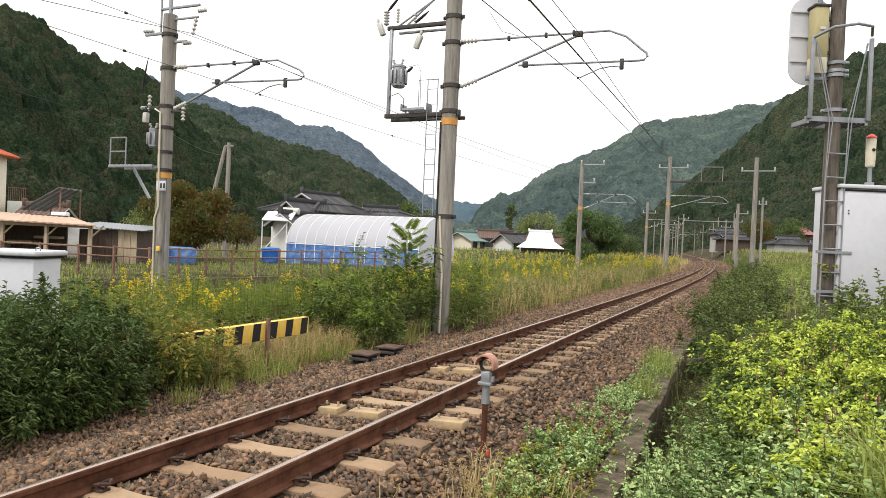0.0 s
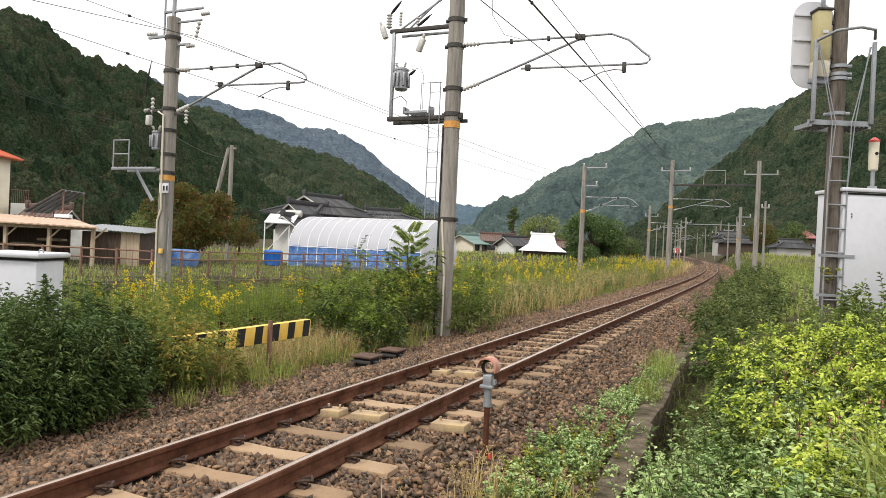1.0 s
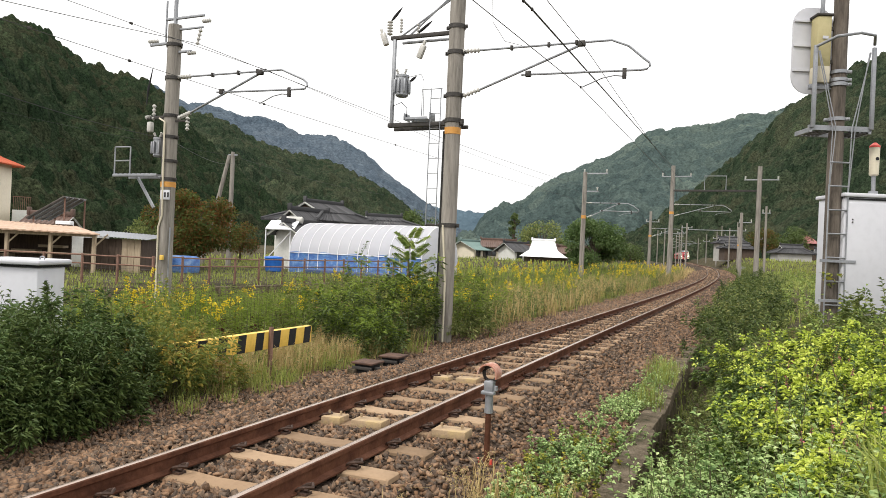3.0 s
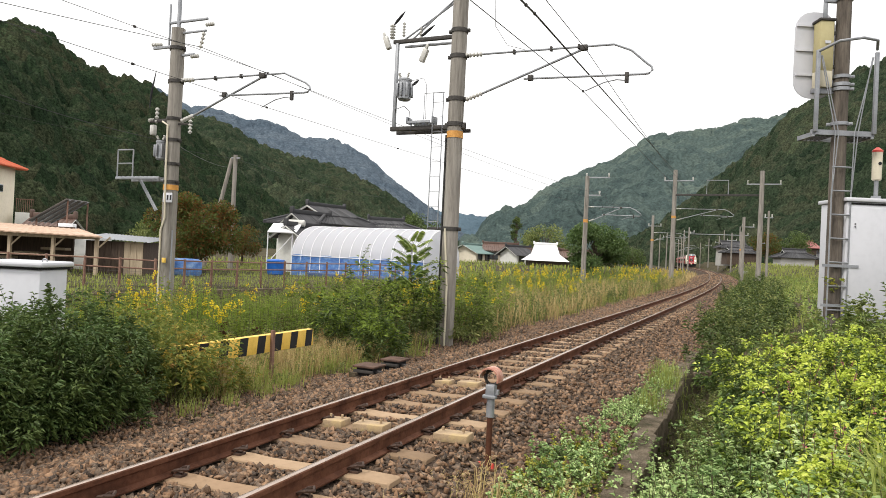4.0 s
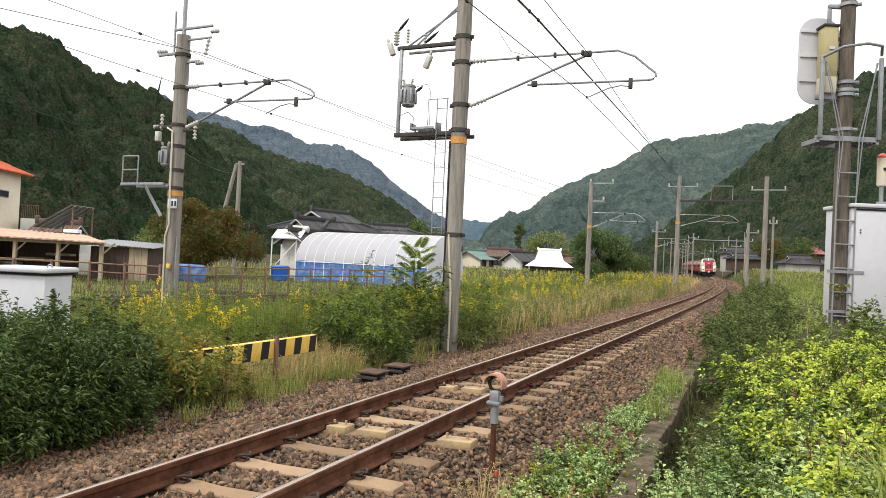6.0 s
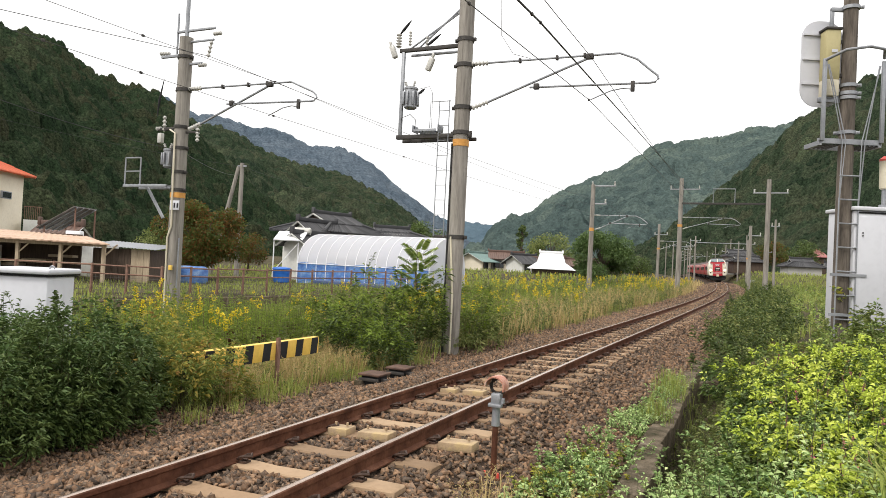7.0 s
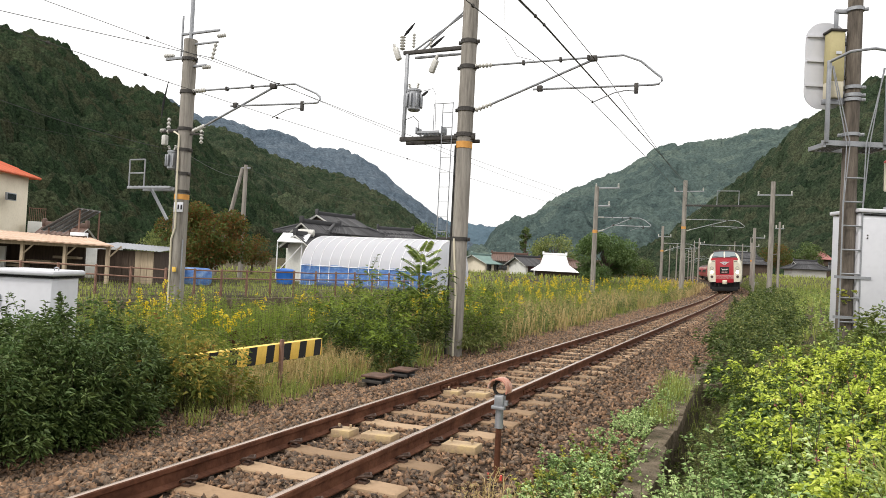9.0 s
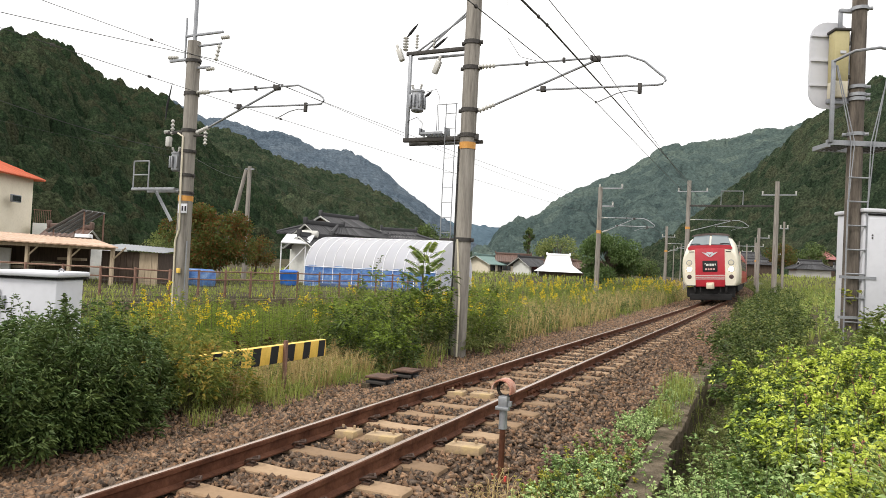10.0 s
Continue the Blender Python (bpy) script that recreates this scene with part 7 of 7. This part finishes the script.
grass("foxtail_grass", tufts(np.stack([rng.uniform(1.5, 2.5, 26), rng.uniform(3.2, 5.0, 26), np.zeros(26)], 1), 9, 0.06), 0.36, 0, 0.006, STRAW, "foxtail grass with dry seed heads", 0.7)


grass("far_field_grass", np.concatenate([spots(5200, 60, 150, 3.5, 60, 1.0), spots(3800, 42, 110, -45, -5, 1.0)]), 0.5, 0, 0.10, LAWN, "green grass over the far fields")
grass("dry_grass", tufts(spots(260, 60, 115, -7.5, -2.6, 1.0), 8, 0.3), 0.8, 0, 0.04, STRAW, "tall dry grass beside the line")


def tree(name, x, y, h, r, material, label, trunk_h, seed, leaf=0.28, n=5200, squash=1.0):
    """Tapered trunk, limbs and a crown of leaf clumps."""
    q = np.random.default_rng(seed)
    z0 = float(ground_z(x, y))
    ob = tagged(new(name), label, "tree")
    s = Shape().tube([(x, y, z0 - .1), (x + .05, y, z0 + trunk_h), (x, y + .1, z0 + h * .7)], [h * .035, h * .026, h * .008], 8)
    cl = []
    for i in range(26):
        a = q.uniform(0, 6.283)
        t = q.random()
        zz = z0 + trunk_h + (h - trunk_h) * (0.08 + 0.84 * t)
        rr = r * math.sin(math.pi * (0.12 + 0.8 * t)) ** 0.6 * q.uniform(.55, .95)
        c = Vector((x + math.cos(a) * rr, y + math.sin(a) * rr, zz))
        s.tube([(x, y, z0 + trunk_h + (zz - z0 - trunk_h) * .4), (Vector((x, y, zz)) + c) / 2, c], [h * .012, h * .007, h * .003], 5)
        cl.append(c[:])
    part("trunk", s, BARK, ob)
    cl = np.array(cl)
    i = q.integers(0, len(cl), n)
    d = unit(q.normal(size=(n, 3)))
    p = cl[i] + d * (r * 0.36) * q.random((n, 1)) ** 0.4 * np.array([1, 1, 0.8])
    fo = Foliage()
    fo.simple(p, d + q.normal(size=(n, 3)) * .6 + np.array([0, 0, .2]), leaf * q.uniform(.6, 1.3, n), leaf * .5)
    fo.build("crown", material, ob)
    return ob

# trees among the houses
tree("tree", -24.7, 29.1, 4.4, 2.2, RUSSET, "round tree with russet and green autumn leaves", .7, 3, .18, 15000)
tree("tree", -28.3, 29.5, 2.7, 1.5, MIDLEAF, "clipped green garden tree", .6, 4, .16, 4500)
tree("tree", -33.8, 43.5, 3.0, 1.4, RUSSET, "small tree with brownish leaves", .8, 6, .18, 3000)
tree("tree", -10.9, 70.2, 4.7, 3.1, SHOOTLEAF, "broad round dark green tree", .3, 7, .26, 17000)
tree("tree", -13.5, 112, 3.0, 2.2, DARKLEAF, "small green roadside tree with dense crown", .5, 8, .3, 3000)
tree("tree", -29.3, 100, 7.5, .8, DARKLEAF, "narrow dark green conifer among houses", .5, 9, .25, 2500)
tree("tree", 7.5, 205, 8, 4.5, RUSSET, "tree with thin brownish crown", 2, 10, .5, 3500)
tree("tree", 14, 210, 9, 5, DARKLEAF, "dark green tree on the slope", 2, 11, .5, 4500)
tree("tree", 27, 205, 8, 5, DARKLEAF, "dark green tree on the slope", 2, 12, .5, 4500)
tree("tree", -40, 88, 6, 3.5, DARKLEAF, "dark green tree behind the houses", 1, 15, .35, 4000)
tree("tree", -33, 130, 7, 4.5, MIDLEAF, "green tree at the hill's foot", 1, 17, .45, 4000)
tree("tree", 24, 150, 5, 4, MIDLEAF, "green tree beside the field", 1, 18, .4, 4000)

# ---- the train ----
IVORY = mat("ivory_train_paint", [(0.62, 0.58, 0.47), (0.70, 0.66, 0.55)], 1.5, 0.35, 0, 0.02, grain=0.15)
TRAINRED = mat("crimson_train_paint", [(0.36, 0.018, 0.03), (0.45, 0.03, 0.045)], 1.5, 0.35, 0, 0.02, grain=0.15)
ROOFGREY = mat("sooty_roof", [(0.07, 0.05, 0.045), (0.14, 0.11, 0.10)], 2, 0.8, 0, 0.1)
UNDER = mat("underframe_grey", [(0.005, 0.005, 0.0055), (0.015, 0.014, 0.014)], 4, 0.8, 0.2, 0.1)
CABGLASS = glass_pane("cab_glass", (0.10, 0.13, 0.14), 0.05)
SIDEGLASS = glass_pane("side_glass", (0.03, 0.03, 0.035), 0.05)
LAMP = glow("headlight_glow", (1.0, 0.74, 0.42), 14.0)
SIGNWHITE = mat("sign_white", [(0.55, 0.55, 0.52), (0.62, 0.62, 0.58)], 5, 0.5, 0, 0)
SIGNRED = mat("sign_pink", [(0.50, 0.20, 0.20), (0.60, 0.45, 0.42)], 12, 0.5, 0, 0)
TAIL = mat("dim_tail_lens", [(0.05, 0.03, 0.03), (0.09, 0.05, 0.05)], 5, 0.3, 0, 0)

# half outline of the body's cross-section (x, z)
HALF = [(1.30, 0.95), (1.42, 1.15), (1.45, 1.6), (1.45, 2.0), (1.43, 2.35), (1.36, 2.75), (1.24, 3.05), (1.05, 3.26), (0.75, 3.40), (0.35, 3.46), (0, 3.48)]
RING = HALF + [(-x, z) for x, z in HALF[-2::-1]]


def loft(rings):
    n = len(rings[0])
    v = [p for r in rings for p in r]
    f = [(j * n + i, j * n + i + 1, j * n + n + i + 1, j * n + n + i) for j in range(len(rings) - 1) for i in range(n - 1)]
    f += [(j * n + n - 1, j * n, j * n + n, j * n + 2 * n - 1) for j in range(len(rings) - 1)]
    f += [tuple(range(n)), tuple(range(len(v) - 1, len(v) - n - 1, -1))]
    return v, f


def bogie(parent, y):
    s = Shape()
    for sx in (-0.85, 0.85):
        s.box((sx, y, 0.55), (0.14, 2.7, 0.22), ch=0.03)
        for d in (-1.05, 1.05):
            s.box((sx, y + d, 0.45), (0.2, 0.34, 0.3), ch=0.03)
            s.lathe((sx, y + d * 0.55, 0.3), [(0, .09), (.05, .11), (.1, .09), (.15, .11), (.2, .09), (.26, .1)], 10)
    s.box((0, y, 0.6), (1.8, 0.5, 0.25), ch=0.03)
    b = part("bogie", s, UNDER, parent)
    for d in (-1.05, 1.05):
        w = Shape()
        for sx in (-0.6, 0.6):
            w.lathe((sx - 0.06, y + d, 0.43), [(0, .43), (.1, .43), (.12, .40)], 20, (1, 0, 0))
        w.cyl((-0.6, y + d, .43), (.6, y + d, .43), .08)
        part("wheelset", w, UNDER, b)


def carriage(lead):
    """One car: its front end at the origin, its length along +y, rail tops at z = 0."""
    L = 20.8
    ob = new("railway_carriage" if not lead else "train_driving_car")
    body_from = 5.0 if lead else 0.0
    rings = []
    for y in np.linspace(body_from, L, 5):
        rings.append([(x, y, z) for x, z in RING])
    body = part("body", loft(rings), TRAINRED, ob, "crimson carriage body")
    # ivory bands below and above the windows
    for z0, z1, k in ((0.98, 1.42, 0), (2.62, 2.92, 1)):
        for sx in (-1, 1):
            s = Shape()
            x0 = np.interp(z0, [h[1] for h in HALF], [h[0] for h in HALF]) + 0.006
            x1 = np.interp(z1, [h[1] for h in HALF], [h[0] for h in HALF]) + 0.006
            s.add([(sx * x0, body_from, z0), (sx * x0, L, z0), (sx * x1, L, z1), (sx * x1, body_from, z1)], [(0, 1, 2, 3)])
            s.add([(sx * (x0 - .02), body_from, z0), (sx * (x0 - .02), L, z0), (sx * (x1 - .02), L, z1), (sx * (x1 - .02), body_from, z1)], [(3, 2, 1, 0)])
            part("stripe", s, IVORY, body, "ivory stripe")
    s = Shape()
    s.add(*loft([[(x * 1.004, y, z + 0.006) for x, z in RING[6:-6]] for y in (body_from, L)]))
    part("roof", s, ROOFGREY, ob, "sooty brown-grey roof")
    for sx in (-1, 1):
        for i in range(9):
            y = (5.9 if lead else 4.0) + i * (1.55 if lead else 1.78)
            s = Shape().box((sx * 1.43, y, 2.12), (0.05, 1.35, 0.66), ch=0.02)
            part("window", s, SIDEGLASS, body)
        s = Shape().box((sx * 1.44, 3.3 if lead else 1.2, 1.95), (0.03, 0.75, 1.85), ch=0.012)
        part("door", s, IVORY if lead else TRAINRED, body)
    s = Shape()
    for i in range(5):
        s.box((0, 4.6 + i * 3.1, 3.5), (1.5, 1.7, 0.2), ch=0.05)
    part("roof_unit", s, ROOFGREY, ob)
    s = Shape()
    s.box((0, L / 2, 0.78), (2.5, L - 9.5, 0.5), ch=0.06)
    s.box((0, L / 2 + (0.6 if lead else 0), 0.96), (2.55, L - (1.4 if lead else 0.4), 0.14))
    part("underframe", s, UNDER, ob)
    bogie(ob, 3.6)
    bogie(ob, L - 3.2)
    if not lead:
        s = Shape().box((0, -0.15, 2.0), (1.1, 0.5, 2.1), ch=0.05)
        part("gangway", s, UNDER, ob)
        return ob
    # driver's end: a rounded ivory nose, sloping windscreen above
    def ring(y, k, zt):
        """Section of the nose: k narrows it, zt is its top."""
        out = []
        for x, z in RING:
            zz = z if z < 2.3 else 2.3 + (z - 2.3) * (zt - 2.3) / (3.48 - 2.3)
            out.append((x * k, y, zz))
        return out
    rings = [ring(0.0, 0.90, 2.94), ring(0.05, 0.965, 3.0), ring(0.2, 0.99, 3.06), ring(0.45, 1.0, 3.16), ring(0.95, 1.0, 3.55), ring(1.35, 1.0, 3.78), ring(2.2, 1.0, 3.86), ring(3.8, 1.0, 3.8), ring(5.0, 1.0, 3.5)]
    nose = part("nose", loft(rings), IVORY, ob, "ivory rounded cab nose", angle=50)
    # red central panel with its lines, and the band under the windscreen
    panel = part("front_panel", Shape().box((0, -0.004, 1.92), (1.5, 0.05, 2.06), ch=0.02), TRAINRED, nose, "crimson front panel with pale lines")
    for z in (1.30, 1.40, 1.50):
        part("panel_line", Shape().box((0, -0.032, z), (1.5, 0.02, 0.035)), SIGNWHITE, panel)
    band = [(1.10, 2.90), (1.13, 2.97), (1.08, 3.06), (.96, 3.13)]
    part("brow", Shape().prism(band + [(-x, z) for x, z in band[::-1]], .005, .50), TRAINRED, nose, "crimson band below the windscreen")
    sign = part("head_sign", Shape().box((0, -0.035, 1.99), (0.76, 0.04, 0.60), ch=0.03), BLACK, panel, "dark train name board")
    for x, z, w, h in ((-.24, 2.12, .05, .05), (-.13, 2.06, .13, .12), (.03, 2.06, .11, .13), (.16, 2.06, .1, .12), (.27, 2.08, .06, .10)):
        part("sign_bar", Shape().box((x, -0.06, z), (w, 0.012, h), ch=.004), SIGNWHITE, sign)
    for x in (-.2, -.07, .06, .19):
        part("sign_bar", Shape().lathe((x, -0.055, 1.83), [(0, .055), (.012, .055)], 12, (0, -1, 0)), SIGNRED, sign)
    s = Shape()
    for sx in (-1, 1):
        s.add([(sx * .42, -.05, 2.76), (sx * .12, -.06, 2.69), (0, -.06, 2.52), (sx * .03, -.06, 2.48), (sx * .42, -.03, 2.76), (sx * .12, -.03, 2.69), (0, -.03, 2.52), (sx * .03, -.03, 2.48)], [(0, 1, 2, 3), (7, 6, 5, 4), (0, 3, 7, 4), (0, 4, 5, 1), (1, 5, 6, 2)])
    s.add([(-.19, -.055, 2.76), (.19, -.055, 2.76), (0, -.055, 2.60), (-.19, -.03, 2.76), (.19, -.03, 2.76), (0, -.03, 2.60)], [(2, 1, 0), (0, 1, 4, 3), (1, 2, 5, 4), (2, 0, 3, 5)])
    part("emblem", s, WHITEPAINT, panel, "pale winged emblem")
    for sx in (-1, 1):
        q = [Vector(p) for p in ((sx * 0.05, 0.36, 3.17), (sx * 1.06, 0.44, 3.13), (sx * 0.86, 1.24, 3.66), (sx * 0.05, 1.26, 3.745))]
        up = Vector((0, -0.62, 0.78)) * 0.03
        q = [p + up for p in q]
        s = Shape().add([p[:] for p in q] + [(p - up * 5)[:] for p in q], [(0, 1, 2, 3), (7, 6, 5, 4), (0, 4, 5, 1), (1, 5, 6, 2), (2, 6, 7, 3), (3, 7, 4, 0)])
        part("windscreen", s, CABGLASS, nose, "sloping windscreen pane")
        part("wiper", Shape().tube([(sx * .50, .40, 3.22), (sx * .78, .48, 3.24), (sx * 1.0, .46, 3.20)], 0.02, 5), UNDER, nose)
        part("cab_window", Shape().box((sx * 1.37, 2.1, 2.75), (.06, .8, .5), ch=.02), SIDEGLASS, nose)
        hl = part("headlight", Shape().lathe((sx * 1.06, 0.06, 1.83), [(0, .16), (.07, .16), (.075, .12)], 18, (0, -1, 0)), GALV, nose, "headlight in a round bezel")
        part("lamp_lens", Shape().lathe((sx * 1.06, -.005, 1.83), [(0, .13), (.03, .12), (.05, .06)], 18, (0, -1, 0)), LAMP, hl, "glowing warm headlight lens")
        ul = part("upper_lamp", Shape().lathe((sx * 1.06, 0.06, 2.18), [(0, .16), (.06, .16), (.062, .12)], 18, (0, -1, 0)), GALV, nose)
        part("lamp_cover", Shape().lathe((sx * 1.06, 0.0, 2.18), [(0, .12), (.02, .11)], 18, (0, -1, 0)), PALECREAM, ul)
        part("tail_light", Shape().lathe((sx * 1.06, 0.06, 1.42), [(0, .12), (.07, .12), (.08, .06)], 16, (0, -1, 0)), TAIL, nose)
        part("grille", Shape().box((sx * .93, 0.0, 2.78), (.26, .05, .04), ch=.01), DARKSTEEL, nose)
        part("step_plate", Shape().box((sx * .95, 0.0, 0.93), (.5, .07, .05), ch=.01), UNDER, nose)
    part("visor", Shape().prism([(1.0 * math.cos(math.pi * i / 12), 3.69 + .17 * math.sin(math.pi * i / 12)) for i in range(13)], 1.22, 1.75), ROOFGREY, nose)
    part("cab_roof", Shape().add(*loft([[(x * 1.004, y, 2.3 + (z - 2.3) * kz + 0.008) for x, z in RING[7:-7]] for y, kz in ((1.4, 1.26), (2.2, 1.325), (3.8, 1.275), (5.02, 1.02))])), ROOFGREY, nose, "sooty brown-grey roof")
    s = Shape().box((0, -0.05, .93), (.40, .3, .36), ch=.05)
    s.box((0, -0.22, 0.90), (.26, .25, .26), ch=.04)
    part("coupler", s, PALECREAM, ob, "pale coupler cover")
    s = Shape()
    s.box((0, 0.35, 0.58), (2.45, 0.25, 0.55), ch=.05)
    s.box((0, 0.15, 0.32), (2.15, 0.2, 0.34), ch=.04)
    for sx in (-1, 1):
        s.box((sx * .8, 0.05, .72), (.1, .2, .3), ch=.02)
        s.tube([(sx * .5, -.02, .85), (sx * .52, -.08, .6), (sx * .4, -.05, .5)], .03, 6)
    part("snow_plough", s, UNDER, ob, "black plough and pipes below the nose")
    return ob


lead = tagged(carriage(True), "crimson and ivory express train's driving car with lit headlights", "train car", "train")
mid = tagged(carriage(False), "crimson and ivory railway carriage with dark windows", "train car", "train")
TRAIN = [lead, mid] + [copy_thing(mid, Matrix()) for _ in range(4)]


def motions():
    """The train comes round the curve towards the viewer."""
    for i, car in enumerate(TRAIN):
        rows = []
        for k in range(21):
            t = k * 0.5
            tau = 10 - t
            s = 39.6 + 26.2 * tau + 0.25 * tau * tau + i * 21.3
            y0 = float(np.interp(s, ARC, CURVE_Y))
            y1 = float(np.interp(s + 3.6, ARC, CURVE_Y))
            y2 = float(np.interp(s + 17.6, ARC, CURVE_Y))
            a, b = Vector((cx(y1), y1, cz(y1))), Vector((cx(y2), y2, cz(y2)))
            fwd = (b - a).normalized()
            right = Vector((fwd.y, -fwd.x, 0.055)).normalized()
            up = right.cross(fwd).normalized()
            right = fwd.cross(up)
            m = Matrix((right, fwd, up)).transposed().to_4x4()
            m.translation = a - fwd * 3.6
            rows.append((t, m))
        walk(car, rows)

motions()
